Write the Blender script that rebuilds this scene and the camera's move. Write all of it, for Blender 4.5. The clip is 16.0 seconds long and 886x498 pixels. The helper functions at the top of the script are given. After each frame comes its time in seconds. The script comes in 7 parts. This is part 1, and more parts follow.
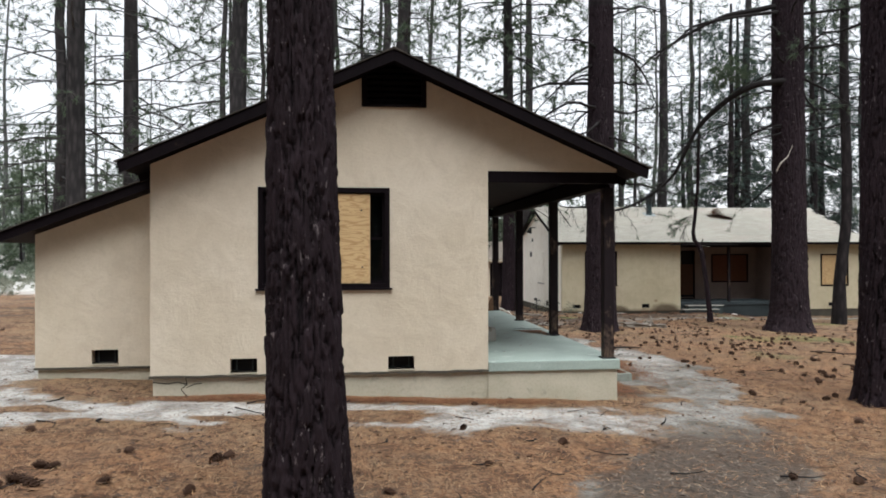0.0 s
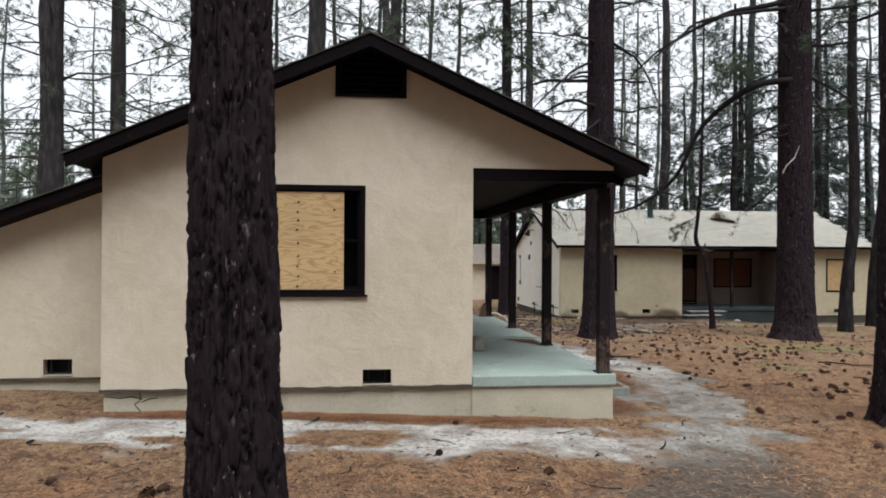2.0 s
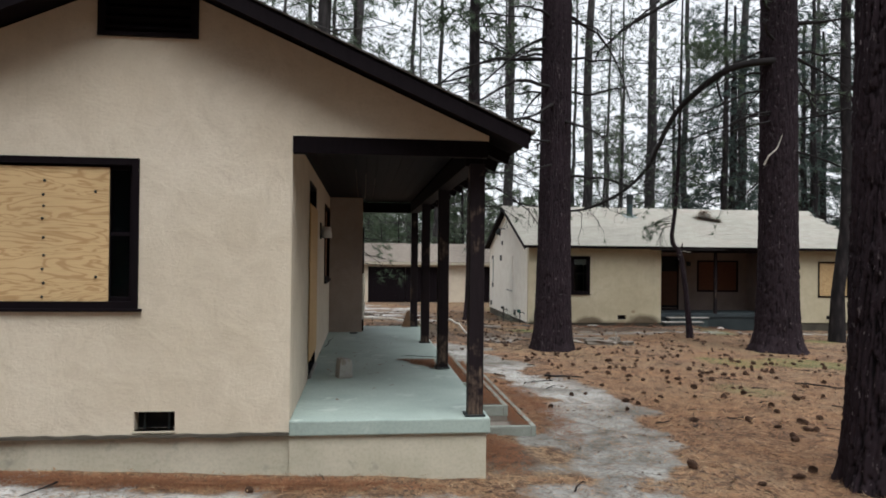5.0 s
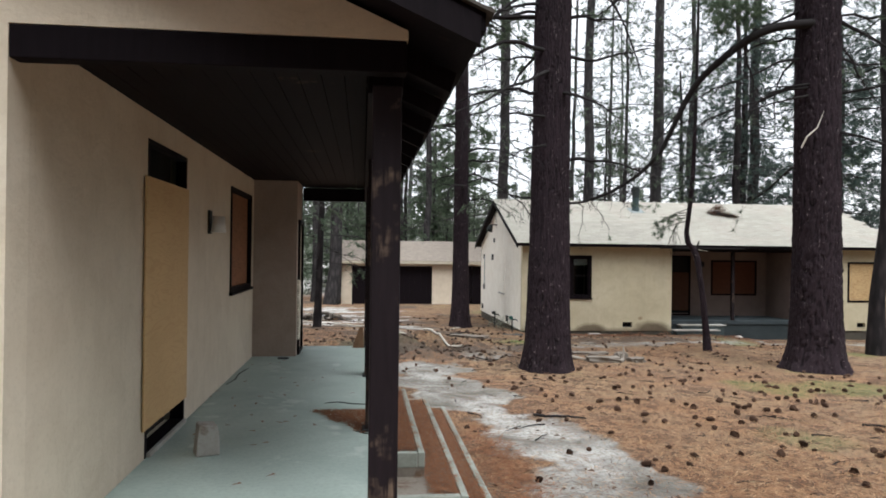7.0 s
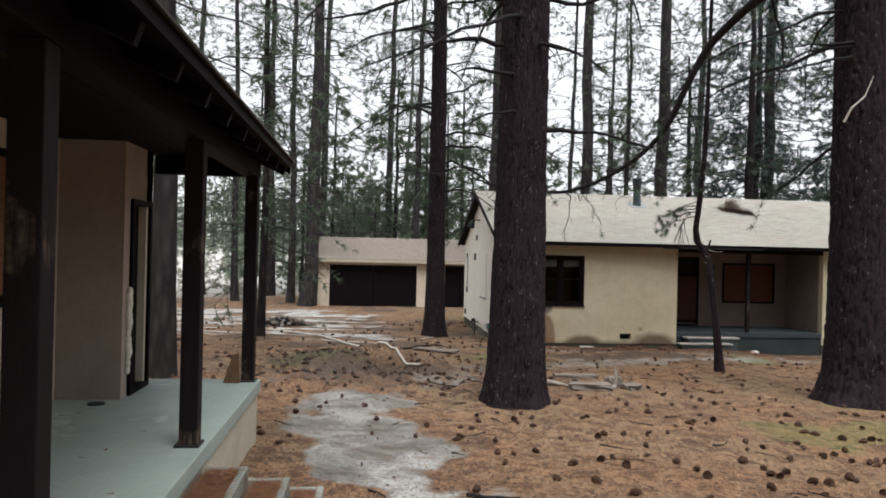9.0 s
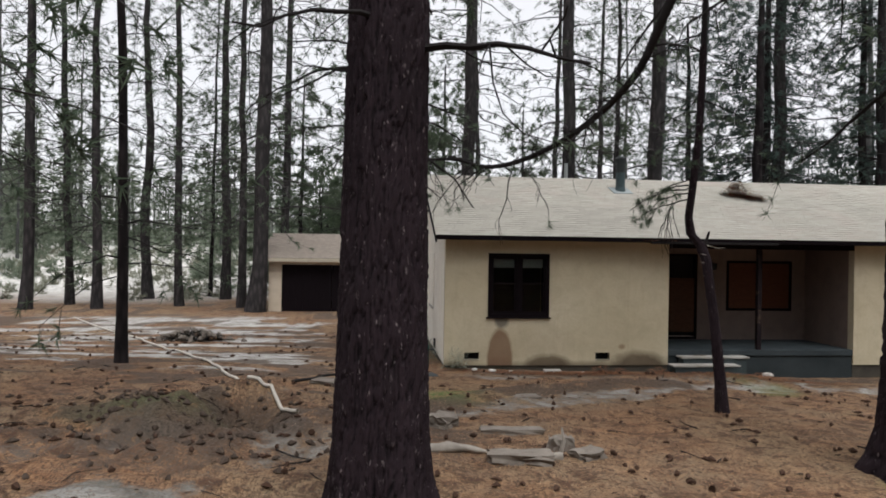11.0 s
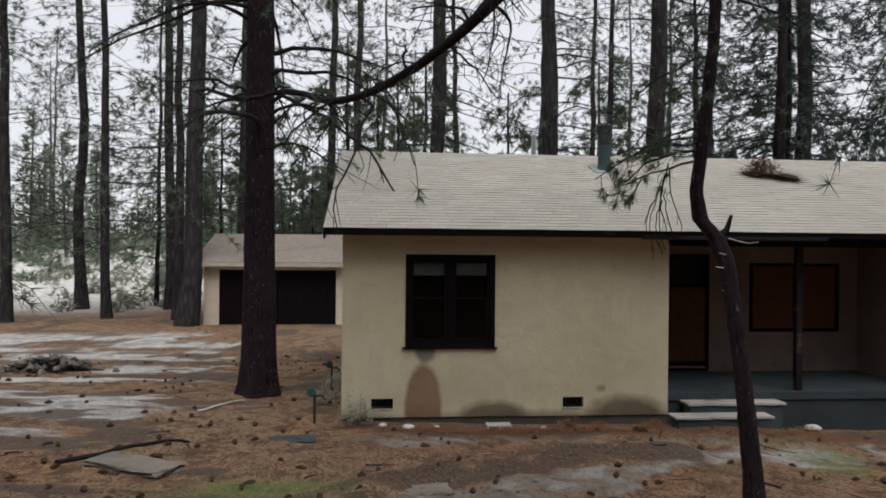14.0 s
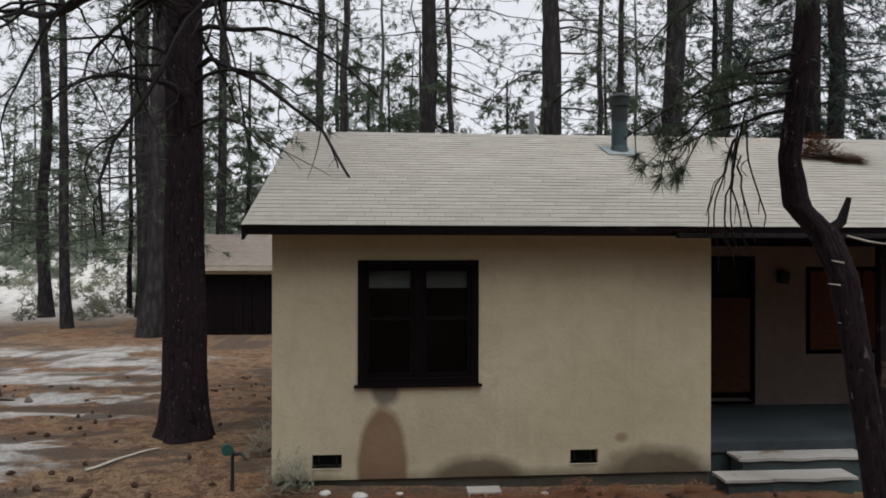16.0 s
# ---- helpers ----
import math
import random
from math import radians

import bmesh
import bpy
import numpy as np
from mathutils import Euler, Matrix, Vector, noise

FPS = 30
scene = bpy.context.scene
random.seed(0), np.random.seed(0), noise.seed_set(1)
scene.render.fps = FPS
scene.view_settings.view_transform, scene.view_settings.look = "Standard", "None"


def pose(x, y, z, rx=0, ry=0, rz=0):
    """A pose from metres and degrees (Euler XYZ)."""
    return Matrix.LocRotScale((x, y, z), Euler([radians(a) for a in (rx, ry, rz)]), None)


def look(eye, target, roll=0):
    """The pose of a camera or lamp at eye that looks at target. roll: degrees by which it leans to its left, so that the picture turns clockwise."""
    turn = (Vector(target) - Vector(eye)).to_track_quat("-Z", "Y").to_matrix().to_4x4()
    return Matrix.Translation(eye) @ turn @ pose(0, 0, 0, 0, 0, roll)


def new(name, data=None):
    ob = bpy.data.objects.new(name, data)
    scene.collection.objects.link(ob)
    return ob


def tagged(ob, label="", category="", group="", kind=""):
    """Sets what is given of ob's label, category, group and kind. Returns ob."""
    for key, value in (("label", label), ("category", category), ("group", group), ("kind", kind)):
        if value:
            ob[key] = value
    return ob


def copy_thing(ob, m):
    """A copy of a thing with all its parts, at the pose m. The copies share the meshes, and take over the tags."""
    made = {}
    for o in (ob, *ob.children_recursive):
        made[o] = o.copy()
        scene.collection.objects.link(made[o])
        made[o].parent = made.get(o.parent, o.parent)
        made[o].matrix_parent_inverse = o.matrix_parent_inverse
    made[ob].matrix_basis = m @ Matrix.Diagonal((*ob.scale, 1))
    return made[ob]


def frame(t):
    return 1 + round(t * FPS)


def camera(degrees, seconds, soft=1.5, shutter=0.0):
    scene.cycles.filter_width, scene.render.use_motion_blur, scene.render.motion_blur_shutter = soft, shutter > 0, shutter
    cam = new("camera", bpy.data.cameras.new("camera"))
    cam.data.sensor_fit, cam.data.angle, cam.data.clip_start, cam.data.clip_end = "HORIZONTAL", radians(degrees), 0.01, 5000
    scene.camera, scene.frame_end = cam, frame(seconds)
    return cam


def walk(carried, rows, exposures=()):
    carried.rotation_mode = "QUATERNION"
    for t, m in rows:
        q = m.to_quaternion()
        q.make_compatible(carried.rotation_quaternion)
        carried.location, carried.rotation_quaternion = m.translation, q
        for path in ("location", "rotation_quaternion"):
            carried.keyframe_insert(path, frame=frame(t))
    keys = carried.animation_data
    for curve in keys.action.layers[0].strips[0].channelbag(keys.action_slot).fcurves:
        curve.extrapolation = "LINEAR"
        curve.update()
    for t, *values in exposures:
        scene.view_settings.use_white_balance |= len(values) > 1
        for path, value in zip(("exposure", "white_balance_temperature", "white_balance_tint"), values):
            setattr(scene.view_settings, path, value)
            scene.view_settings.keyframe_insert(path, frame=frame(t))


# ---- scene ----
cam = camera(63.5, 16.0, 1.8)
PATH = [
    (0, (-0.208, -1.63, 1.836), (0.025, 0.356, 1.845), -0.1),
    (0.5, (-0.177, -1.453, 1.833), (0.054, 0.534, 1.845), 0.0),
    (1, (-0.121, -1.277, 1.847), (0.11, 0.71, 1.859), 0.1),
    (1.5, (-0.023, -1.105, 1.85), (0.206, 0.882, 1.863), 0.1),
    (2, (0.108, -0.934, 1.861), (0.337, 1.053, 1.875), 0.3),
    (2.5, (0.349, -0.771, 1.875), (0.577, 1.216, 1.889), 0.5),
    (3, (0.67, -0.609, 1.891), (0.899, 1.378, 1.904), 0.7),
    (3.5, (1.027, -0.387, 1.902), (1.253, 1.6, 1.913), 0.8),
    (4, (1.342, -0.026, 1.889), (1.57, 1.961, 1.902), 0.7),
    (4.5, (1.634, 0.46, 1.873), (1.86, 2.447, 1.888), 0.6),
    (4.7, (1.764, 0.678, 1.869), (1.985, 2.665, 1.884), 0.6),
    (7, (2.806, 3.91, 1.917), (3.028, 5.897, 1.925), 0.7),
    (7.5, (3.008, 4.561, 1.935), (3.224, 6.549, 1.94), 1.0),
    (8, (3.267, 5.295, 1.912), (3.483, 7.284, 1.921), 1.0),
    (8.5, (3.663, 6.035, 1.904), (3.875, 8.024, 1.913), 1.2),
    (9, (4.126, 6.883, 1.912), (4.334, 8.872, 1.917), 1.3),
    (11.3, (6.638, 11.582, 1.97), (6.828, 13.573, 1.965), 0.7),
    (11.5, (6.892, 12.016, 1.959), (7.073, 14.007, 1.956), 0.8),
    (12, (7.342, 12.836, 1.943), (7.516, 14.828, 1.945), 0.8),
    (12.5, (7.705, 13.506, 1.945), (7.877, 15.499, 1.948), 0.5),
    (13, (7.996, 14.166, 1.963), (8.164, 16.159, 1.962), 0.6),
    (13.5, (8.193, 14.806, 1.955), (8.363, 16.799, 1.956), 0.5),
    (14, (8.339, 15.464, 1.925), (8.511, 17.457, 1.928), 0.5),
    (14.5, (8.516, 16.193, 1.933), (8.687, 18.186, 1.94), 0.4),
    (15, (8.662, 16.846, 1.938), (8.834, 18.839, 1.943), 0.3),
    (15.5, (8.808, 17.495, 1.957), (8.98, 19.488, 1.958), 0.2),
    (16, (8.996, 18.117, 1.979), (9.157, 20.11, 1.98), 0.1),
]
EXPOSURES = [(0, 0.58, 6150, 6), (3.5, 0.44, 6100, 6), (4.7, 0.42, 6100, 6), (7, 0.9, 6100, 6), (9, 0.62, 6250, 8), (11.5, 0.2, 6300, 9), (16, 0.05, 6200, 9)]
walk(cam, [(t, look(eye, target, roll)) for t, eye, target, roll in PATH], EXPOSURES)

# ---- light: an overcast winter sky, brighter behind and to the west ----
SUN_EL, SUN_AZ = 64.0, 170.0  # azimuth clockwise from +y
world = bpy.data.worlds.new("overcast_sky")
scene.world = world
world.use_nodes = True
wn = world.node_tree
wn.nodes.clear()
sky = wn.nodes.new("ShaderNodeTexSky")
sky.sky_type, sky.sun_disc = "NISHITA", False
sky.sun_elevation, sky.sun_rotation = radians(SUN_EL), radians(SUN_AZ)
sky_dim = wn.nodes.new("ShaderNodeVectorMath")
sky_dim.operation = "SCALE"
sky_dim.inputs["Scale"].default_value = 0.1
cloud = wn.nodes.new("ShaderNodeMix")
cloud.data_type = "RGBA"
cloud.inputs["Factor"].default_value = 0.88
cloud.inputs["B"].default_value = (0.885, 0.862, 0.868, 1)
back = wn.nodes.new("ShaderNodeBackground")
back.inputs["Strength"].default_value = 1.0
world_out = wn.nodes.new("ShaderNodeOutputWorld")
wn.links.new(sky.outputs["Color"], sky_dim.inputs[0])
wn.links.new(sky_dim.outputs[0], cloud.inputs["A"])
wn.links.new(cloud.outputs["Result"], back.inputs["Color"])
wn.links.new(back.outputs[0], world_out.inputs["Surface"])
sun = new("sun", bpy.data.lights.new("sun", "SUN"))
sun.data.energy, sun.data.angle, sun.data.color = 3.2, radians(44), (1.0, 0.985, 0.965)
_a, _e = radians(SUN_AZ), radians(SUN_EL)
sun.matrix_world = look((0, 0, 30), (-30 * math.sin(_a) * math.cos(_e), -30 * math.cos(_a) * math.cos(_e), 30 - 30 * math.sin(_e)))


# ---- material helpers ----
def material(name, rough=0.8, metal=0.0):
    m = bpy.data.materials.new(name)
    m.use_nodes = True
    b = m.node_tree.nodes["Principled BSDF"]
    b.inputs["Roughness"].default_value, b.inputs["Metallic"].default_value = rough, metal
    b.inputs["Specular IOR Level"].default_value = 0.16
    return m, m.node_tree, b


def coords(nt, scale=(1, 1, 1), turn=(0, 0, 0), generated=False):
    tc, mp = nt.nodes.new("ShaderNodeTexCoord"), nt.nodes.new("ShaderNodeMapping")
    mp.inputs["Scale"].default_value = scale
    mp.inputs["Rotation"].default_value = [radians(a) for a in turn]
    nt.links.new(tc.outputs["Generated" if generated else "Object"], mp.inputs["Vector"])
    return mp.outputs[0]


def noise_tex(nt, vec, scale, detail=4.0, rough=0.55, distort=0.0):
    n = nt.nodes.new("ShaderNodeTexNoise")
    n.inputs["Scale"].default_value, n.inputs["Detail"].default_value = scale, detail
    n.inputs["Roughness"].default_value, n.inputs["Distortion"].default_value = rough, distort
    nt.links.new(vec, n.inputs["Vector"])
    return n.outputs["Fac"]


def voronoi_tex(nt, vec, scale, feature="F1"):
    n = nt.nodes.new("ShaderNodeTexVoronoi")
    n.feature = feature
    n.inputs["Scale"].default_value = scale
    nt.links.new(vec, n.inputs["Vector"])
    return n.outputs["Distance"]


def ramp(nt, fac, *stops):
    n = nt.nodes.new("ShaderNodeValToRGB")
    els = n.color_ramp.elements
    while len(els) < len(stops):
        els.new(0.5)
    for e, (p, c) in zip(els, stops):
        e.position = p
        e.color = (c, c, c, 1) if isinstance(c, (int, float)) else (*c, 1)
    nt.links.new(fac, n.inputs["Fac"])
    return n.outputs["Color"]


def mix(nt, fac, a, b, blend="MIX"):
    n = nt.nodes.new("ShaderNodeMix")
    n.data_type, n.blend_type = "RGBA", blend
    for key, v in (("Factor", fac), ("A", a), ("B", b)):
        if isinstance(v, bpy.types.NodeSocket):
            nt.links.new(v, n.inputs[key])
        elif key == "Factor":
            n.inputs[key].default_value = v
        else:
            n.inputs[key].default_value = (*v, 1)
    return n.outputs["Result"]


def calc(nt, op, a, b=0.0, clamp=False):
    n = nt.nodes.new("ShaderNodeMath")
    n.operation, n.use_clamp = op, clamp
    for i, v in enumerate((a, b)):
        if isinstance(v, bpy.types.NodeSocket):
            nt.links.new(v, n.inputs[i])
        else:
            n.inputs[i].default_value = v
    return n.outputs[0]


def bump(nt, bsdf, height, strength, distance, below=None):
    n = nt.nodes.new("ShaderNodeBump")
    n.inputs["Strength"].default_value, n.inputs["Distance"].default_value = strength, distance
    nt.links.new(height, n.inputs["Height"])
    if below:
        nt.links.new(below, n.inputs["Normal"])
    nt.links.new(n.outputs[0], bsdf.inputs["Normal"])
    return n.outputs[0]


def attribute(nt, name):
    n = nt.nodes.new("ShaderNodeAttribute")
    n.attribute_name = name
    return n.outputs["Fac"]


def per_object(nt):
    return nt.nodes.new("ShaderNodeObjectInfo").outputs["Random"]


def per_island(nt):
    return nt.nodes.new("ShaderNodeNewGeometry").outputs["Random Per Island"]


def axes(nt):
    tc, sp = nt.nodes.new("ShaderNodeTexCoord"), nt.nodes.new("ShaderNodeSeparateXYZ")
    nt.links.new(tc.outputs["Object"], sp.inputs[0])
    return sp.outputs


def stucco(name, base, dark, pale, stains=()):
    """Hand-trowelled stucco. stains: (x, z, half width, half height, softness, colour) in the wall's plane."""
    m, nt, b = material(name, 0.9)
    v = coords(nt)
    big, mid, fine = noise_tex(nt, v, 0.55, 5, 0.6), noise_tex(nt, v, 3.2, 5, 0.6, 0.6), noise_tex(nt, v, 38, 6, 0.65)
    c = mix(nt, ramp(nt, big, (0.32, 0), (0.7, 1)), base, pale)
    c = mix(nt, calc(nt, "MULTIPLY", ramp(nt, mid, (0.42, 0), (0.72, 1)), 0.42), c, dark)
    c = mix(nt, calc(nt, "MULTIPLY", ramp(nt, fine, (0.3, 1), (0.5, 0)), 0.3), c, dark)
    streak = noise_tex(nt, coords(nt, (5, 5, 0.35)), 1.6, 4, 0.6)
    c = mix(nt, calc(nt, "MULTIPLY", ramp(nt, streak, (0.56, 0), (0.78, 1)), 0.28), c, dark)
    if stains:
        ax = axes(nt)
        wob = calc(nt, "MULTIPLY", calc(nt, "SUBTRACT", noise_tex(nt, v, 5.0, 4, 0.6), 0.5), 0.9)
        for x, z, hw, hh, soft, col, amount in stains:
            dx = calc(nt, "DIVIDE", calc(nt, "SUBTRACT", ax[0], x), hw)
            dz = calc(nt, "DIVIDE", calc(nt, "SUBTRACT", ax[2], z), hh)
            r = calc(nt, "SQRT", calc(nt, "ADD", calc(nt, "MULTIPLY", dx, dx), calc(nt, "MULTIPLY", dz, dz)))
            r = calc(nt, "ADD", r, calc(nt, "MULTIPLY", wob, soft))
            k = ramp(nt, r, (max(0.02, 1 - soft) * 0.95, 1), (1.0, 0))
            c = mix(nt, calc(nt, "MULTIPLY", k, amount), c, col)
    nt.links.new(c, b.inputs["Base Color"])
    n1 = bump(nt, b, mid, 0.22, 0.05)
    trowel = noise_tex(nt, coords(nt, (1, 1, 2.4)), 8, 5, 0.62, 1.4)
    n2 = bump(nt, b, trowel, 0.13, 0.02, n1)
    bump(nt, b, fine, 0.4, 0.006, n2)
    return m


def painted_wood(name, base, worn, rough=0.7, wear=0.68):
    m, nt, b = material(name, rough)
    v = coords(nt, (9, 9, 0.8))
    grain, big = noise_tex(nt, v, 4, 6, 0.65, 0.5), noise_tex(nt, coords(nt), 2.2, 5, 0.6)
    c = mix(nt, ramp(nt, grain, (0.3, 0), (0.7, 1)), tuple(x * 0.75 for x in base), tuple(x * 1.2 for x in base))
    w = calc(nt, "MULTIPLY", ramp(nt, big, (wear, 0), (wear + 0.07, 1)), ramp(nt, grain, (0.4, 0), (0.6, 1)))
    c = mix(nt, w, c, worn)
    nt.links.new(c, b.inputs["Base Color"])
    bump(nt, b, grain, 0.35, 0.006)
    return m


def plywood(name, light, ring, turn=0.0):
    m, nt, b = material(name, 0.75)
    v = coords(nt, (1, 1, 1), (0, turn, 0))
    flow = noise_tex(nt, coords(nt, (0.65, 0.65, 3.4), (0, turn, 0)), 1.7, 3, 0.5, 0.45)
    rings = calc(nt, "SINE", calc(nt, "MULTIPLY", flow, 95.0))
    fine = noise_tex(nt, coords(nt, (2, 2, 60), (0, turn, 0)), 2.0, 4, 0.6)
    c = mix(nt, ramp(nt, calc(nt, "ADD", calc(nt, "MULTIPLY", rings, 0.5), 0.5), (0.62, 0), (1.0, 0.75)), light, ring)
    c = mix(nt, calc(nt, "MULTIPLY", ramp(nt, fine, (0.45, 0), (0.75, 1)), 0.35), c, ring)
    c = mix(nt, calc(nt, "MULTIPLY", ramp(nt, noise_tex(nt, v, 1.4, 4), (0.4, 0), (0.75, 1)), 0.3), c, tuple(x * 0.62 for x in light))
    nt.links.new(c, b.inputs["Base Color"])
    bump(nt, b, fine, 0.25, 0.004)
    return m


def concrete(name, base, dark, rough=0.85, patch=None):
    m, nt, b = material(name, rough)
    v = coords(nt)
    a, f = noise_tex(nt, v, 1.3, 6, 0.62, 0.4), noise_tex(nt, v, 34, 6, 0.7)
    c = mix(nt, ramp(nt, a, (0.35, 0), (0.72, 1)), base, dark)
    c = mix(nt, calc(nt, "MULTIPLY", ramp(nt, f, (0.45, 0), (0.7, 1)), 0.3), c, tuple(x * 0.6 for x in dark))
    if patch:
        p = noise_tex(nt, v, 2.6, 6, 0.65, 0.3)
        c = mix(nt, ramp(nt, p, (0.60, 0), (0.67, 1)), c, patch)
    nt.links.new(c, b.inputs["Base Color"])
    n1 = bump(nt, b, a, 0.3, 0.02)
    bump(nt, b, f, 0.4, 0.004, n1)
    return m


def bark(name, deep, plate, fleck, near=True):
    m, nt, b = material(name, 0.92)
    v = coords(nt)
    fine = noise_tex(nt, coords(nt, (1, 1, 0.45)), 26, 6, 0.7, 0.4)
    big = noise_tex(nt, v, 1.1, 4, 0.6)
    if near:
        h, cell = attribute(nt, "plate"), attribute(nt, "cell")
        c = mix(nt, ramp(nt, h, (0.16, 0), (0.62, 1)), deep, plate)
        c = mix(nt, calc(nt, "MULTIPLY", cell, 0.55), c, tuple(x * 0.45 for x in plate))
        speck = noise_tex(nt, coords(nt, (1, 1, 0.3)), 34, 3, 0.6)
        c = mix(nt, calc(nt, "MULTIPLY", ramp(nt, cell, (0.45, 0), (0.7, 1)), ramp(nt, noise_tex(nt, coords(nt, (1, 1, 0.35)), 21, 5, 0.7), (0.60, 0), (0.68, 0.65))), c, fleck)
        c = mix(nt, calc(nt, "MULTIPLY", ramp(nt, speck, (0.674, 0), (0.709, 1)), ramp(nt, h, (0.25, 0), (0.5, 1))), c, fleck)
        c = mix(nt, calc(nt, "MULTIPLY", ramp(nt, fine, (0.60, 0), (0.78, 1)), 0.2), c, fleck)
    else:
        fis = voronoi_tex(nt, coords(nt, (1, 1, 0.28)), 9.0)
        c = mix(nt, ramp(nt, fis, (0.1, 1), (0.6, 0)), deep, plate)
        c = mix(nt, calc(nt, "MULTIPLY", ramp(nt, fine, (0.6, 0), (0.78, 1)), 0.35), c, fleck)
    c = mix(nt, ramp(nt, big, (0.4, 0), (0.8, 0.4)), c, tuple(x * 1.5 for x in plate))
    nt.links.new(c, b.inputs["Base Color"])
    bump(nt, b, fine, 0.9, 0.014)
    return m


def plain(name, base, rough=0.7, vary=0.25, scale=12.0, metal=0.0, relief=0.3):
    m, nt, b = material(name, rough, metal)
    n = noise_tex(nt, coords(nt), scale, 5, 0.6)
    c = mix(nt, n, tuple(x * (1 - vary) for x in base), tuple(min(1, x * (1 + vary)) for x in base))
    nt.links.new(c, b.inputs["Base Color"])
    if relief:
        bump(nt, b, n, relief, 0.006)
    return m


def needles_mat(name, a, bcol, c3, rough=0.75, through_light=0.0):
    m, nt, b = material(name, rough)
    r = per_island(nt)
    big = noise_tex(nt, coords(nt), 0.5, 2)
    c = mix(nt, r, a, bcol)
    c = mix(nt, ramp(nt, big, (0.5, 0), (0.75, 0.7)), c, c3)
    nt.links.new(c, b.inputs["Base Color"])
    if through_light:
        tl, mx = nt.nodes.new("ShaderNodeBsdfTranslucent"), nt.nodes.new("ShaderNodeMixShader")
        nt.links.new(c, tl.inputs["Color"])
        mx.inputs[0].default_value = through_light
        nt.links.new(b.outputs[0], mx.inputs[1])
        nt.links.new(tl.outputs[0], mx.inputs[2])
        nt.links.new(mx.outputs[0], nt.nodes["Material Output"].inputs["Surface"])
    return m


WOOD_DARK = (0.0075, 0.0052, 0.0066)
M_STUCCO = stucco("stucco_cream", (0.585, 0.50, 0.385), (0.45, 0.375, 0.28), (0.66, 0.58, 0.475))
BROWN, SOOT = (0.22, 0.13, 0.075), (0.12, 0.09, 0.06)
M_STUCCO_YELLOW = stucco("stucco_yellowed", (0.53, 0.46, 0.315), (0.39, 0.33, 0.22), (0.59, 0.52, 0.38), (
    (8.97, -0.42, 0.295, 0.74, 0.14, (0.20, 0.115, 0.07), 0.95), (9.0, 0.46, 0.19, 0.24, 0.35, (0.13, 0.115, 0.10), 0.85),
    (10.02, -0.54, 0.6, 0.28, 0.35, SOOT, 0.95), (12.05, -0.52, 0.74, 0.34, 0.4, SOOT, 0.95),
    (8.1, -0.58, 0.7, 0.14, 0.5, SOOT, 0.6), (11.65, -0.13, 0.1, 0.07, 0.5, BROWN, 0.7), (10.6, -0.56, 2.6, 0.15, 0.6, SOOT, 0.6), (9.6, -0.1, 1.6, 0.5, 0.9, (0.36, 0.29, 0.19), 0.35), (11.6, 0.1, 1.2, 0.7, 0.9, (0.36, 0.30, 0.20), 0.3)))
# Cream stucco darkened: the second porch's shade is put into this colour.
M_STUCCO_SHADED = stucco("stucco_shaded", (0.20, 0.15, 0.13), (0.14, 0.108, 0.092), (0.235, 0.18, 0.155))
M_STUCCO_CLOSET = stucco("stucco_pink_brown", (0.36, 0.285, 0.24), (0.27, 0.21, 0.175), (0.41, 0.33, 0.28))
M_STUCCO_PORCH = stucco("stucco_porch_cream", (0.55, 0.465, 0.36), (0.42, 0.345, 0.26), (0.61, 0.53, 0.425))
M_STUCCO_WHITE = stucco("stucco_whitewashed", (0.80, 0.76, 0.67), (0.64, 0.58, 0.48), (0.84, 0.80, 0.72))
M_DARK = painted_wood("dark_brown_paint", WOOD_DARK, (0.13, 0.085, 0.06), 0.6)
M_DARK.node_tree.nodes["Principled BSDF"].inputs["Specular IOR Level"].default_value = 0.05
M_POST = painted_wood("dark_brown_worn_paint", (0.0125, 0.0078, 0.0095), (0.13, 0.09, 0.065), 0.7, 0.55)
M_PLY = plywood("plywood_yellow", (0.60, 0.42, 0.22), (0.38, 0.225, 0.10))
M_PLY_RED = plywood("plywood_reddish", (0.25, 0.115, 0.06), (0.15, 0.065, 0.032))
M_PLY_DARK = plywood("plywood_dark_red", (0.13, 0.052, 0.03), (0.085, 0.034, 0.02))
M_PLY_DOOR = plywood("plywood_pale", (0.56, 0.375, 0.19), (0.50, 0.325, 0.16), 90)
M_DECK = concrete("green_painted_concrete", (0.37, 0.43, 0.39), (0.27, 0.325, 0.295), 0.55, (0.415, 0.465, 0.425))
# Slab green, darkened to carry the second porch's shade; the cover plate shares it.
M_DECK_DARK = concrete("darkened_green_concrete", (0.052, 0.062, 0.067), (0.033, 0.041, 0.045), 0.75, (0.046, 0.055, 0.059))
M_FOUND = concrete("cream_foundation", (0.55, 0.50, 0.40), (0.40, 0.37, 0.28), 0.88, (0.33, 0.31, 0.25))
M_CONC = concrete("raw_concrete", (0.42, 0.40, 0.37), (0.27, 0.25, 0.22), 0.9, (0.17, 0.12, 0.08))
M_RIM = concrete("worn_step_rim", (0.29, 0.305, 0.27), (0.16, 0.165, 0.14), 0.9, (0.13, 0.10, 0.075))
# Near-black for thin pieces that paint unlit depth in rooms, vents and cracks.
M_BLACK = plain("unlit_depth", (0.012, 0.011, 0.012), 0.6, 0.2)
M_CONC_OLD = concrete("weathered_concrete", (0.235, 0.205, 0.175), (0.11, 0.09, 0.074), 0.92, (0.12, 0.08, 0.055))
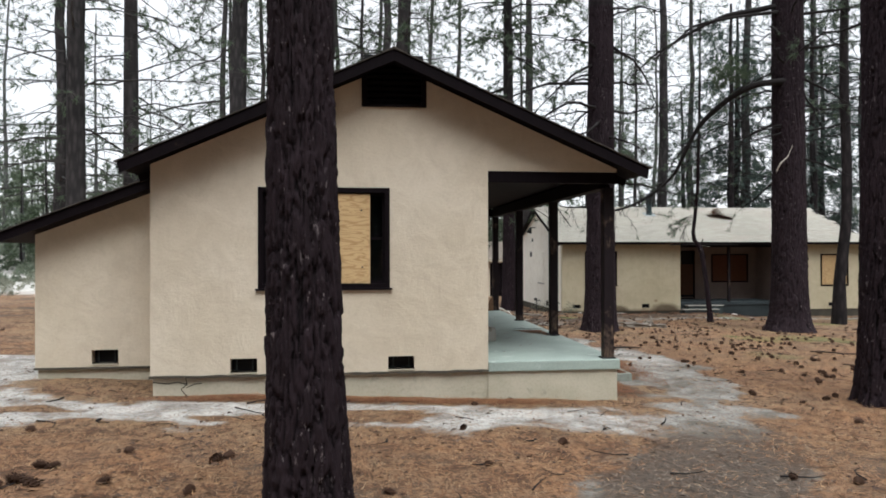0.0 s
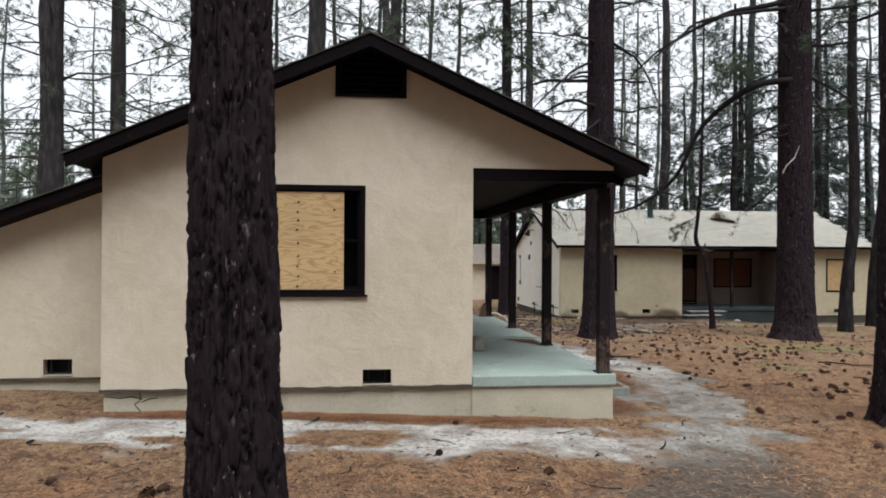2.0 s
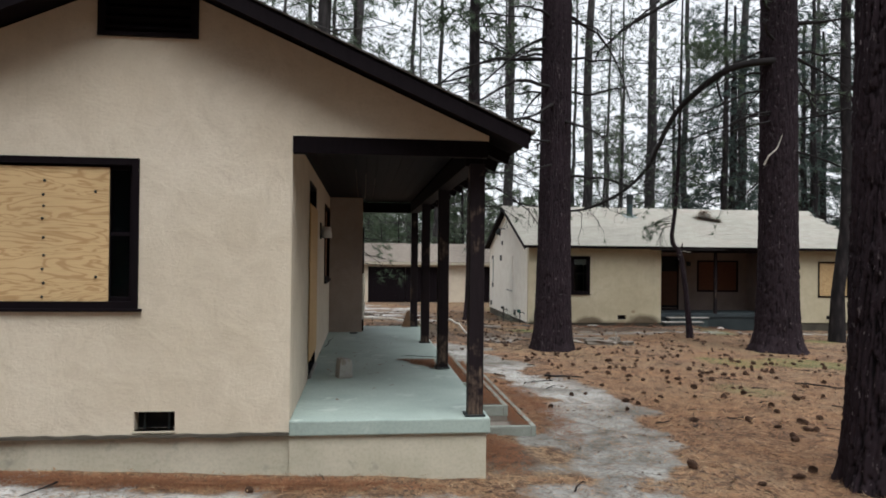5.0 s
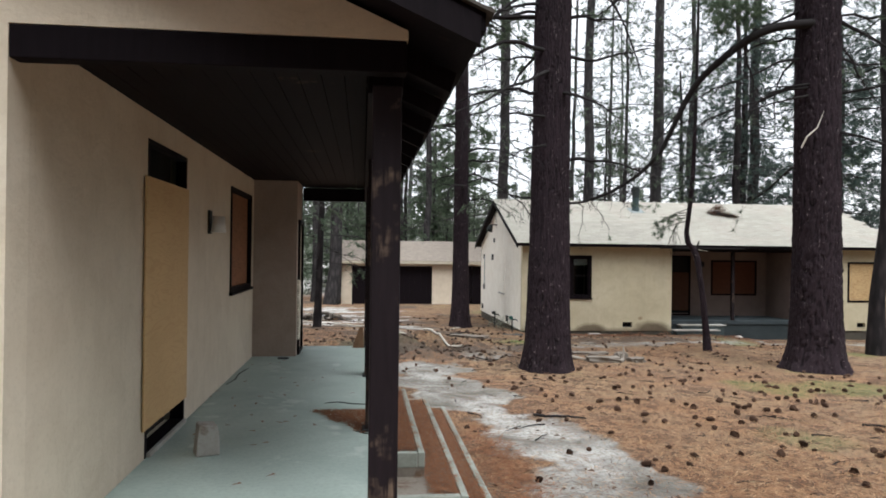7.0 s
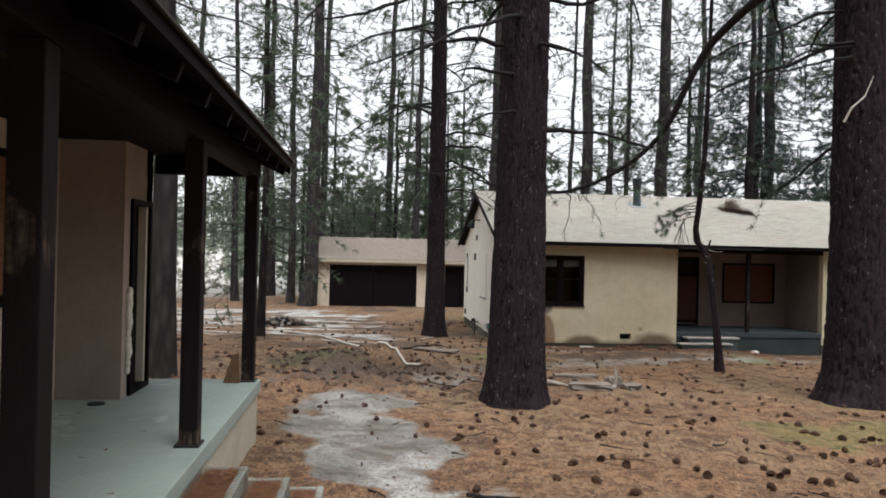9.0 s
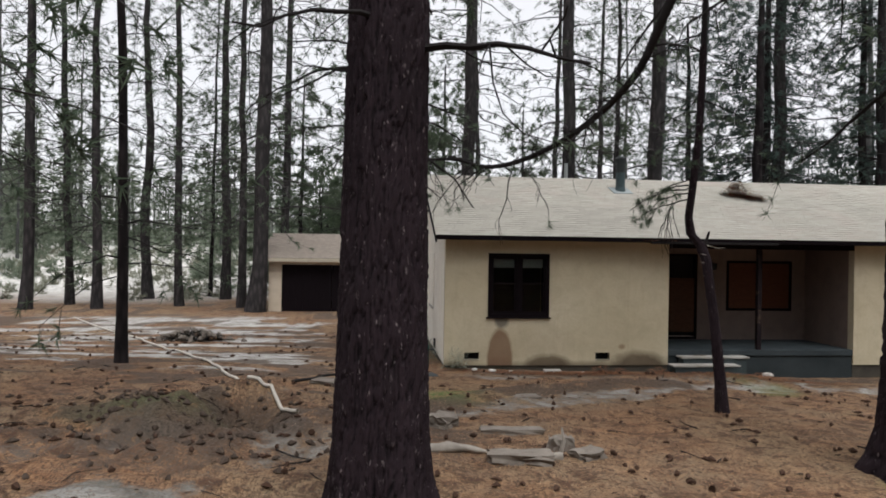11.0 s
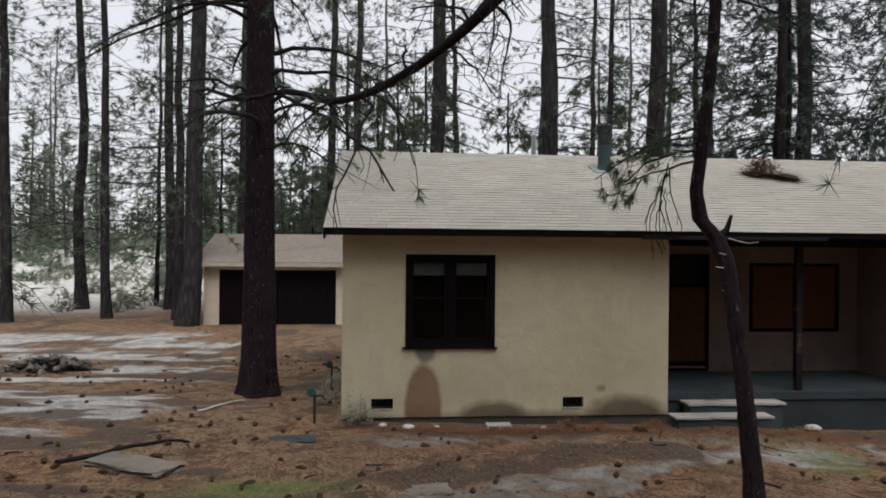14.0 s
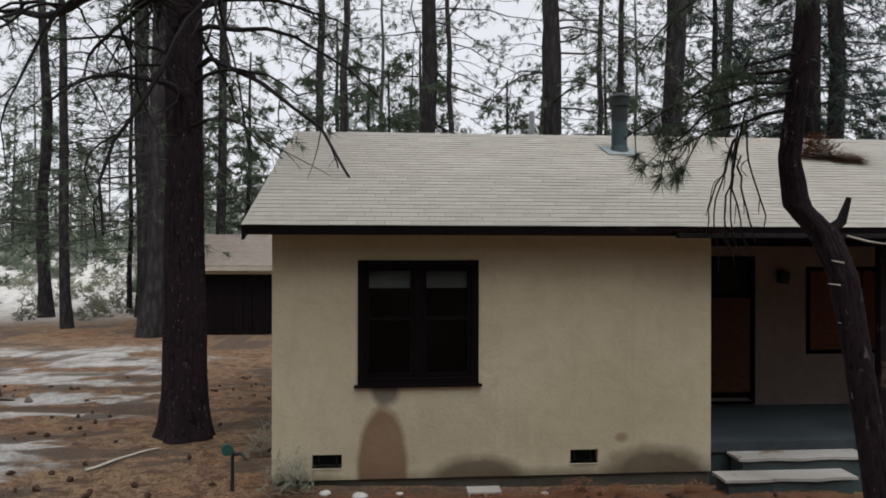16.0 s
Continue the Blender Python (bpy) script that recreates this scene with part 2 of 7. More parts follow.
M_LEDGE = concrete("dark_ledge", (0.10, 0.088, 0.07), (0.05, 0.045, 0.038))
M_BARK = bark("pine_bark", (0.003, 0.002, 0.0026), (0.0228, 0.0145, 0.018), (0.20, 0.165, 0.165))
M_BARK_FAR = bark("pine_bark_far", (0.010, 0.0085, 0.009), (0.031, 0.025, 0.026), (0.10, 0.09, 0.09), False)
# M_BARK_MID and M_TWIG_MID are paled a little toward the far haze.
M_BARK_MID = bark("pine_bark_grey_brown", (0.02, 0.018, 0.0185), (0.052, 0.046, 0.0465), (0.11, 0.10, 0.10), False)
# Far pines: haze is put into the bark, twig and needle colours.
M_BARK_HAZED = bark("pine_bark_hazed_grey", (0.045, 0.045, 0.045), (0.105, 0.104, 0.102), (0.18, 0.178, 0.17), False)
M_TWIG_HAZED = plain("hazed_twig_bark", (0.075, 0.074, 0.072), 0.9, 0.3, 9)
M_NEEDLE_HAZED = needles_mat("hazed_green_needles", (0.10, 0.125, 0.10), (0.155, 0.185, 0.145), (0.13, 0.15, 0.125), through_light=0.4)
M_TWIG = plain("dead_twig_bark", (0.018, 0.0155, 0.0155), 0.9, 0.35, 9)
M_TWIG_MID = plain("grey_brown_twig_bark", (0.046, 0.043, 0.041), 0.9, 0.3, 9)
M_NEEDLE = needles_mat("pine_needles_green", (0.062, 0.09, 0.06), (0.115, 0.145, 0.095), (0.095, 0.115, 0.082), through_light=0.4)
M_NEEDLE_DARK = needles_mat("juniper_foliage", (0.042, 0.064, 0.057), (0.08, 0.108, 0.092), (0.058, 0.08, 0.071), through_light=0.45)
M_NEEDLE_YOUNG = needles_mat("young_pine_needles", (0.062, 0.09, 0.055), (0.11, 0.14, 0.085), (0.085, 0.105, 0.07), through_light=0.4)
# Far brush and slope pines: haze lightens the green itself.
M_BRUSH = needles_mat("hazed_green_brush", (0.13, 0.155, 0.115), (0.22, 0.25, 0.185), (0.17, 0.20, 0.15), through_light=0.3)
M_SAGE = needles_mat("sagebrush_leaves", (0.16, 0.17, 0.13), (0.26, 0.26, 0.20), (0.20, 0.19, 0.14))
M_CONE = plain("pine_cone_scales", (0.06, 0.033, 0.022), 0.85, 0.4, 30)
M_LITTER = needles_mat("fallen_needles", (0.16, 0.075, 0.04), (0.42, 0.245, 0.135), (0.27, 0.14, 0.075))
M_STRAW, _nt, _b = material("mixed_fallen_needles", 0.8)
_c = ramp(_nt, per_island(_nt), (0.0, (0.05, 0.028, 0.018)), (0.3, (0.14, 0.065, 0.035)), (0.6, (0.33, 0.17, 0.085)), (0.85, (0.45, 0.28, 0.15)), (1.0, (0.52, 0.38, 0.24)))
_nt.links.new(_c, _b.inputs["Base Color"])
M_PALE_WOOD = plain("bleached_wood", (0.50, 0.46, 0.40), 0.85, 0.3, 7)
M_GREY_WOOD = plain("weathered_grey_wood", (0.27, 0.24, 0.205), 0.9, 0.4, 9)
M_GLASS, _nt, _b = material("old_window_glass", 0.03)
_b.inputs["Transmission Weight"].default_value = 1.0
_b.inputs["Base Color"].default_value = (0.45, 0.5, 0.5, 1)
_b.inputs["IOR"].default_value = 1.17
M_BLIND = plain("pale_roller_blind", (0.50, 0.48, 0.46), 0.8, 0.1, 5)
M_METAL = plain("galvanised_flue", (0.34, 0.36, 0.36), 0.45, 0.25, 9, 0.8)
M_FLUE = plain("weathered_flue_steel", (0.05, 0.07, 0.075), 0.5, 0.45, 5, 0.2)
M_SOOT = plain("sooty_metal", (0.04, 0.045, 0.045), 0.6, 0.3, 9, 0.4)
M_SHINGLE, _nt, _b = material("asphalt_shingle", 0.92)
_v = coords(_nt)
_c = mix(_nt, calc(_nt, "MULTIPLY", calc(_nt, "ADD", per_object(_nt), per_island(_nt)), 0.5), (0.335, 0.314, 0.271), (0.505, 0.477, 0.417))
_c = mix(_nt, ramp(_nt, noise_tex(_nt, _v, 0.7, 4), (0.35, 0), (0.75, 0.6)), _c, (0.34, 0.335, 0.28))
_c = mix(_nt, ramp(_nt, noise_tex(_nt, coords(_nt, (1, 1, 1), (0, 0, 20)), 1.1, 5, 0.6, 0.4), (0.48, 0), (0.68, 0.55)), _c, (0.44, 0.375, 0.325))
_c = mix(_nt, ramp(_nt, noise_tex(_nt, coords(_nt, (0.6, 3, 3)), 5, 5, 0.65), (0.5, 0), (0.68, 0.5)), _c, (0.25, 0.235, 0.205))
_c = mix(_nt, ramp(_nt, noise_tex(_nt, _v, 90, 3), (0.4, 0.35), (0.7, 0)), _c, (0.22, 0.20, 0.18))
_nt.links.new(_c, _b.inputs["Base Color"])
bump(_nt, _b, noise_tex(_nt, _v, 120, 3), 0.5, 0.004)
M_SHINGLE_BROWN = plain("brown_grey_shingle", (0.235, 0.20, 0.17), 0.92, 0.35, 5)
M_SHINGLE_DARK = plain("mossy_dark_shingle", (0.07, 0.06, 0.052), 0.9, 0.4, 20)


# ---- mesh helpers ----
def thing(name, loc, label, category, group="", kind=""):
    ob = new(name)
    ob.location = loc
    ob.empty_display_size = 0.2
    return tagged(ob, label, category, group, kind)


def hang(ob, parent):
    """Parents ob, whose mesh is in world coordinates, under a thing or a part."""
    ob.parent = parent
    p = parent
    while p.parent:
        p = p.parent
    ob.matrix_parent_inverse = Matrix.Translation(p.location).inverted() if p is parent else Matrix.Identity(4)
    return ob


def part(name, bm, mat, parent=None, label="", smooth=False):
    """Links a bmesh as one mesh object, under a thing or a part if one is given."""
    me = bpy.data.meshes.new(name)
    bmesh.ops.recalc_face_normals(bm, faces=bm.faces[:])
    bm.to_mesh(me)
    bm.free()
    me.materials.append(mat)
    if smooth:
        me.polygons.foreach_set("use_smooth", [True] * len(me.polygons))
    ob = new(name, me)
    if parent:
        hang(ob, parent)
    return tagged(ob, label)


def arrays(name, verts, faces, mat, parent=None, label="", smooth=False, attrs=()):
    """Links a mesh from numpy arrays; faces all of one size."""
    verts, faces = np.asarray(verts, np.float32), np.asarray(faces, np.int32)
    k = faces.shape[1]
    me = bpy.data.meshes.new(name)
    me.vertices.add(len(verts))
    me.vertices.foreach_set("co", verts.ravel())
    me.loops.add(faces.size)
    me.loops.foreach_set("vertex_index", faces.ravel())
    me.polygons.add(len(faces))
    me.polygons.foreach_set("loop_start", np.arange(0, faces.size, k, dtype=np.int32))
    me.polygons.foreach_set("use_smooth", np.full(len(faces), smooth))
    me.update(calc_edges=True)
    for key, values in attrs:
        me.attributes.new(key, "FLOAT", "POINT").data.foreach_set("value", np.asarray(values, np.float32).ravel())
    me.materials.append(mat)
    ob = new(name, me)
    if parent:
        hang(ob, parent)
    return tagged(ob, label)


def box(bm, x0, x1, y0, y1, z0, z1):
    v = [bm.verts.new(p) for p in ((x0, y0, z0), (x1, y0, z0), (x1, y1, z0), (x0, y1, z0), (x0, y0, z1), (x1, y0, z1), (x1, y1, z1), (x0, y1, z1))]
    for f in ((0, 3, 2, 1), (4, 5, 6, 7), (0, 1, 5, 4), (1, 2, 6, 5), (2, 3, 7, 6), (3, 0, 4, 7)):
        bm.faces.new([v[i] for i in f])
    return v


def boxed(*spans, bevel=0.0):
    bm = bmesh.new()
    for s in spans:
        box(bm, *s)
    if bevel:
        bmesh.ops.bevel(bm, geom=bm.edges[:], offset=bevel, segments=2, affect="EDGES", profile=0.6)
    return bm


def prism(bm, poly, a, b, axis):
    """A polygon (pairs) drawn out from a to b: axis x: pairs are y, z; axis y: pairs are x, z."""
    at = (lambda u, v, w: (w, u, v)) if axis == "x" else (lambda u, v, w: (u, w, v))
    lo, hi = [bm.verts.new(at(u, v, a)) for u, v in poly], [bm.verts.new(at(u, v, b)) for u, v in poly]
    bm.faces.new(lo)
    bm.faces.new(hi[::-1])
    n = len(poly)
    for i in range(n):
        bm.faces.new((lo[i], hi[i], hi[(i + 1) % n], lo[(i + 1) % n]))


def pierced(bm, u0, u1, bottom, top, holes, a, b, axis):
    """A wall from u0 to u1 between heights bottom and top (top: a function of u), with rectangular holes (u0, u1, z0, z1)."""
    at = (lambda u, v, w: (w, u, v)) if axis == "x" else (lambda u, v, w: (u, w, v))
    peak = [PEAK_X] if axis == "y" and u0 < PEAK_X < u1 and top(PEAK_X) > top(u0) + 0.01 else []
    us = sorted({u0, u1, *(h[0] for h in holes), *(h[1] for h in holes), *peak})
    zs = sorted({z for h in holes for z in h[2:4] if z > bottom})

    def solid(u, z):
        return u0 < u < u1 and bottom < z < top(u) and not any(h[0] < u < h[1] and h[2] < z < h[3] for h in holes)

    for p, q in zip(us, us[1:]):
        cuts = [bottom] + [z for z in zs if z < min(top(p), top(q)) - 0.01]
        ends = [(z, z) for z in cuts[1:]] + [(top(p), top(q))]
        m = (p + q) / 2
        for z0, (zp, zq) in zip(cuts, ends):
            zm = (z0 + min(zp, zq)) / 2
            if not solid(m, zm):
                continue
            ring = [(p, z0), (q, z0), (q, zq), (p, zp)]
            lo, hi = [bm.verts.new(at(*c, a)) for c in ring], [bm.verts.new(at(*c, b)) for c in ring]
            bm.faces.new(lo)
            bm.faces.new(hi[::-1])
            for i, (su, sz) in enumerate(((m, z0 - 0.004), (q + 0.004, zm), (m, min(zp, zq) + 0.004 if zp == zq else 99), (p - 0.004, zm))):
                if not solid(su, sz):
                    bm.faces.new((lo[i], hi[i], hi[(i + 1) % 4], lo[(i + 1) % 4]))
    bmesh.ops.remove_doubles(bm, verts=bm.verts[:], dist=0.0005)


def tube(pts, radii, sides=8, cap=True):
    """Vertices and quads of a tapering tube along a line of points."""
    pts = np.asarray(pts, float)
    n = len(pts)
    radii = np.broadcast_to(np.asarray(radii, float), (n,))
    tang = np.gradient(pts, axis=0)
    tang /= np.linalg.norm(tang, axis=1)[:, None] + 1e-9
    ref = np.where(np.abs(tang[:, 2:3]) > 0.9, np.array([[1.0, 0, 0]]), np.array([[0, 0, 1.0]]))
    u = np.cross(tang, ref)
    u /= np.linalg.norm(u, axis=1)[:, None] + 1e-9
    for i in range(1, n):  # carry the frame of axes along, so that the tube does not twist
        w = u[i - 1] - tang[i] * (u[i - 1] @ tang[i])
        u[i] = w / (np.linalg.norm(w) + 1e-9)
    v = np.cross(tang, u)
    th = np.linspace(0, 2 * np.pi, sides, endpoint=False)
    ring = pts[:, None, :] + radii[:, None, None] * (np.cos(th)[None, :, None] * u[:, None, :] + np.sin(th)[None, :, None] * v[:, None, :])
    i, j = np.meshgrid(np.arange(n - 1), np.arange(sides), indexing="ij")
    k = (j + 1) % sides
    faces = np.stack([i * sides + j, i * sides + k, (i + 1) * sides + k, (i + 1) * sides + j], -1).reshape(-1, 4)
    return ring.reshape(-1, 3), faces


def joined(pieces):
    vs, fs, n = [], [], 0
    for v, f in pieces:
        vs.append(v)
        fs.append(np.asarray(f) + n)
        n += len(v)
    return np.concatenate(vs), np.concatenate(fs)


def smoothstep(a, b, v):
    u = np.clip((np.asarray(v, float) - a) / (b - a), 0, 1)
    return u * u * (3 - 2 * u)


def value_noise(x, y, seed=0):
    """Smooth noise of about 0 to 1 on arrays of places."""
    xi, yi = np.floor(x).astype(np.int64), np.floor(y).astype(np.int64)
    fx, fy = x - xi, y - yi
    fx, fy = fx * fx * (3 - 2 * fx), fy * fy * (3 - 2 * fy)

    def hashed(i, j):
        h = (i * 374761393 + j * 668265263 + seed * 1274126177) & 0x7FFFFFFF
        h = ((h ^ (h >> 13)) * 1274126177) & 0x7FFFFFFF
        return ((h ^ (h >> 16)) & 0xFFFF) / 65535.0

    a, b, c, d = hashed(xi, yi), hashed(xi + 1, yi), hashed(xi, yi + 1), hashed(xi + 1, yi + 1)
    return (a * (1 - fx) + b * fx) * (1 - fy) + (c * (1 - fx) + d * fx) * fy


def fractal(x, y, seed=0, octaves=4):
    t, amp, tot = 0, 1.0, 0
    for o in range(octaves):
        t = t + amp * value_noise(x * 2 ** o, y * 2 ** o, seed + o * 17)
        tot += amp
        amp *= 0.5
    return t / tot


# ---- ground ----
def ground_z(x, y):
    x, y = np.asarray(x, float), np.asarray(y, float)
    k = 1 - smoothstep(24, 36, y)
    z = -0.033 * (np.clip(x, -8, 16) - 3) * k - 0.02 * (np.clip(y, -2, 45) - 7) - 0.25 * smoothstep(24, 31, y)
    z = z + 2.6 * smoothstep(54, 92, y) * (1 - smoothstep(2, 26, x)) + 5.0 * smoothstep(95, 260, np.hypot(x, y - 20))
    pit = np.exp(-(((x - 4.7) / 0.55) ** 2 + ((y - 20.7) / 0.4) ** 2)) * -0.48 + np.exp(-(((x - 4.4) / 1.1) ** 2 + ((y - 21.0) / 0.9) ** 2)) * 0.10
    return z + pit + 0.13 * np.exp(-(((x - 13.4) / 1.5) ** 2 + ((y - 25.2) / 0.55) ** 2))


def ground_rough(x, y):
    mound = np.exp(-(((x - 3.9) / 1.9) ** 2 + ((y - 20.0) / 1.9) ** 2))
    holes = -0.6 * np.exp(-(((x - 4.45) / 0.42) ** 2 + ((y - 21.35) / 0.34) ** 2)) + 0.16 * np.exp(-(((x - 4.3) / 0.8) ** 2 + ((y - 22.1) / 0.3) ** 2)) - 0.25 * np.exp(-(((x - 3.6) / 0.45) ** 2 + ((y - 22.1) / 0.3) ** 2)) + 0.10 * np.exp(-(((x - 4.0) / 0.9) ** 2 + ((y - 21.7) / 0.9) ** 2))
    ridge = 0.08 * (0.4 + 1.2 * fractal(x * 2.5, y * 2.5, 91)) * np.exp(-(near_line(x, y, TRACK_EDGE) / 0.24) ** 2)
    return ground_z(x, y) + holes + ridge + mound * (0.85 * (fractal(x * 1.5, y * 1.5, 71) - 0.47) + 0.26 * (fractal(x * 4.5, y * 4.5, 72) - 0.5)) + 0.06 * (fractal(x * 0.7, y * 0.7, 3) - 0.5) + 0.05 * (fractal(x * 3.1, y * 3.1, 9) - 0.5)


def near_line(x, y, line):
    best = np.full(np.shape(x), 1e9)
    for (ax, ay), (bx, by) in zip(line, line[1:]):
        t = np.clip(((x - ax) * (bx - ax) + (y - ay) * (by - ay)) / ((bx - ax) ** 2 + (by - ay) ** 2), 0, 1)
        best = np.minimum(best, np.hypot(x - ax - t * (bx - ax), y - ay - t * (by - ay)))
    return best


PATH_WORN = [(1.6, 1.8), (2.4, 3.5), (3.0, 4.4), (3.6, 5.6), (4.1, 7.0), (4.75, 9.0), (5.0, 10.6), (4.85, 11.8), (4.6, 12.9), (4.25, 14.1), (4.0, 15.9), (3.8, 17)]
TRACK_EDGE = [(6.7, 20.9), (7.15, 21.6), (8.0, 22.7), (9.3, 23.55), (10.8, 24.3), (12.2, 24.35)]
TRACK_BACK = [(6.0, 20.6), (7.4, 21.2), (8.4, 22.1), (9.6, 22.6), (11.1, 23.5), (12.3, 24.05), (14.6, 24.25), (24, 24.5)]


def dirt_and_chalk(x, y):
    w = fractal(x * 1.3, y * 1.3, 21)
    d = 1 - smoothstep(0.42, 0.82, near_line(x, y, PATH_WORN) + (w - 0.5) * 1.5)
    gap = smoothstep(0.31, 0.45, fractal(x * 0.8, y * 2.6, 77))
    strip = gap * (1 - smoothstep(0.3, 0.95, np.abs(y - 6.02 + 0.05 * x) + (w - 0.5) * 1.3)) * smoothstep(-9, -7, x) * (1 - smoothstep(2.2, 3.6, x))
    left = (1 - smoothstep(0.4, 1.1, np.abs(x + 4.9) + (w - 0.5) * 1.6)) * smoothstep(4.5, 6, y) * (1 - smoothstep(11, 13, y))
    b = 0.62 * (1 - smoothstep(0.25, 0.6, near_line(x, y, TRACK_BACK) + (w - 0.5) * 0.9))
    pits = 0.75 * np.exp(-(((x - 4.4) / 1.9) ** 2 + ((y - 19.6) / 2.0) ** 2)) * smoothstep(0.35, 0.6, w)
    w2 = fractal(x * 0.55, y * 1.5, 5)
    sand = smoothstep(0.47, 0.55, w2) * smoothstep(-14, -9, x) * (1 - smoothstep(4.0, 6.0, x)) * smoothstep(23, 26, y) * (1 - smoothstep(38, 42, y))
    wall2 = 0.5 * (1 - smoothstep(0.1, 0.5, np.abs(y - 24.9) + (w - 0.5))) * smoothstep(7, 8, x)
    return np.clip(np.maximum.reduce([d, strip, left, b, pits, sand, wall2]), 0, 1), np.clip(np.maximum.reduce([0.85 * strip, 0.9 * left, 0.72 * sand, (0.24 + 0.36 * smoothstep(9.6, 11, y) * (1 - smoothstep(13.5, 16, y))) * d * smoothstep(4.6, 6.4, y) * smoothstep(0.3, 0.6, w), 0.12 * b, 0.6 * b * smoothstep(11.8, 13.0, x)]), 0, 1)


def dirt_amount(x, y):
    return dirt_and_chalk(x, y)[0]


def grade(lo, hi, step, far, grow=1.16):
    mid = list(np.arange(lo, hi, step))
    out, s = [hi], step
    while out[-1] < far:
        s *= grow
        out.append(out[-1] + s)
    inn, s = [lo], step
    while inn[-1] > -far:
        s *= grow
        inn.append(inn[-1] - s)
    return np.array(inn[:0:-1] + mid + out)


gx, gy = grade(-7, 19, 0.1, 900), grade(-1.5, 31, 0.1, 900)
X, Y = np.meshgrid(gx, gy)
Z = ground_rough(X, Y)
nx, ny = len(gx), len(gy)
gi, gj = np.meshgrid(np.arange(ny - 1), np.arange(nx - 1), indexing="ij")
quads = np.stack([gi * nx + gj, gi * nx + gj + 1, (gi + 1) * nx + gj + 1, (gi + 1) * nx + gj], -1).reshape(-1, 4)
M_GROUND, _nt, _b = material("forest_floor", 0.95)
_v = coords(_nt)
_big, _mid, _fine = noise_tex(_nt, _v, 0.4, 5, 0.65, 0.5), noise_tex(_nt, _v, 2.1, 6, 0.68, 0.5), noise_tex(_nt, _v, 26, 6, 0.75)
_f1, _f2 = noise_tex(_nt, coords(_nt, (8, 75, 8), (0, 0, 25)), 1.0, 5, 0.65, 0.8), noise_tex(_nt, coords(_nt, (80, 9, 8), (0, 0, 48)), 1.0, 5, 0.65, 0.8)
_crumb = voronoi_tex(_nt, _v, 34)
_patch = noise_tex(_nt, _v, 0.9, 6, 0.7, 1.0)
_c = mix(_nt, ramp(_nt, _patch, (0.36, 0), (0.60, 1)), (0.165, 0.11, 0.076), (0.315, 0.165, 0.085))
_c = mix(_nt, ramp(_nt, _big, (0.46, 0), (0.66, 0.8)), _c, (0.29, 0.215, 0.14))
_c = mix(_nt, calc(_nt, "MULTIPLY", attribute(_nt, "straw"), ramp(_nt, _mid, (0.3, 0.4), (0.6, 1))), _c, (0.28, 0.20, 0.12))
_c = mix(_nt, ramp(_nt, _f1, (0.50, 0), (0.66, 0.9)), _c, (0.47, 0.295, 0.165))
_mot = noise_tex(_nt, _v, 3.6, 6, 0.72, 0.8)
_c = mix(_nt, ramp(_nt, _mot, (0.47, 0), (0.60, 0.85)), _c, (0.085, 0.045, 0.03))
_c = mix(_nt, ramp(_nt, _f2, (0.50, 0), (0.64, 0.9)), _c, (0.085, 0.05, 0.032))
_c = mix(_nt, ramp(_nt, _fine, (0.50, 0), (0.60, 0.9)), _c, (0.05, 0.033, 0.025))
_c = mix(_nt, calc(_nt, "MULTIPLY", ramp(_nt, _crumb, (0.12, 1), (0.26, 0)), ramp(_nt, _mid, (0.45, 0), (0.6, 1))), _c, (0.04, 0.026, 0.02))
_d = mix(_nt, ramp(_nt, _mid, (0.36, 0), (0.64, 1)), (0.11, 0.103, 0.09), (0.30, 0.29, 0.265))
_d = mix(_nt, attribute(_nt, "chalk"), _d, mix(_nt, ramp(_nt, _mid, (0.36, 0), (0.58, 1)), (0.30, 0.28, 0.26), (0.66, 0.64, 0.61)))
_d = mix(_nt, ramp(_nt, _fine, (0.50, 0), (0.62, 0.85)), _d, (0.10, 0.082, 0.068))
_d = mix(_nt, ramp(_nt, _f1, (0.55, 0), (0.66, 0.7)), _d, (0.27, 0.165, 0.095))
_m = calc(_nt, "ADD", attribute(_nt, "dirt"), calc(_nt, "ADD", calc(_nt, "MULTIPLY", calc(_nt, "SUBTRACT", _mid, 0.5), 1.7), calc(_nt, "MULTIPLY", calc(_nt, "SUBTRACT", _fine, 0.5), 1.3)))
_c = mix(_nt, ramp(_nt, _m, (0.34, 0), (0.74, 1)), _c, _d)
_mm = calc(_nt, "ADD", attribute(_nt, "dark_floor"), calc(_nt, "ADD", calc(_nt, "MULTIPLY", calc(_nt, "SUBTRACT", _mid, 0.5), 1.2), calc(_nt, "MULTIPLY", calc(_nt, "SUBTRACT", _fine, 0.5), 1.0)))
_c = mix(_nt, ramp(_nt, _mm, (0.42, 0), (0.72, 0.9)), _c, mix(_nt, ramp(_nt, _fine, (0.4, 0), (0.65, 1)), (0.04, 0.029, 0.023), (0.17, 0.125, 0.095)))
_c = mix(_nt, attribute(_nt, "meadow"), _c, mix(_nt, ramp(_nt, _mid, (0.35, 0), (0.65, 1)), (0.34, 0.325, 0.295), (0.64, 0.62, 0.59)))
_c = mix(_nt, calc(_nt, "MULTIPLY", attribute(_nt, "moss"), ramp(_nt, _fine, (0.35, 0.25), (0.6, 0.95))), _c, (0.10, 0.17, 0.045))
_nt.links.new(_c, _b.inputs["Base Color"])
_n = bump(_nt, _b, _mid, 0.7, 0.10)
_n = bump(_nt, _b, _mot, 0.6, 0.06, _n)
_n = bump(_nt, _b, _f1, 0.6, 0.02, _n)
bump(_nt, _b, _fine, 0.9, 0.02, _n)
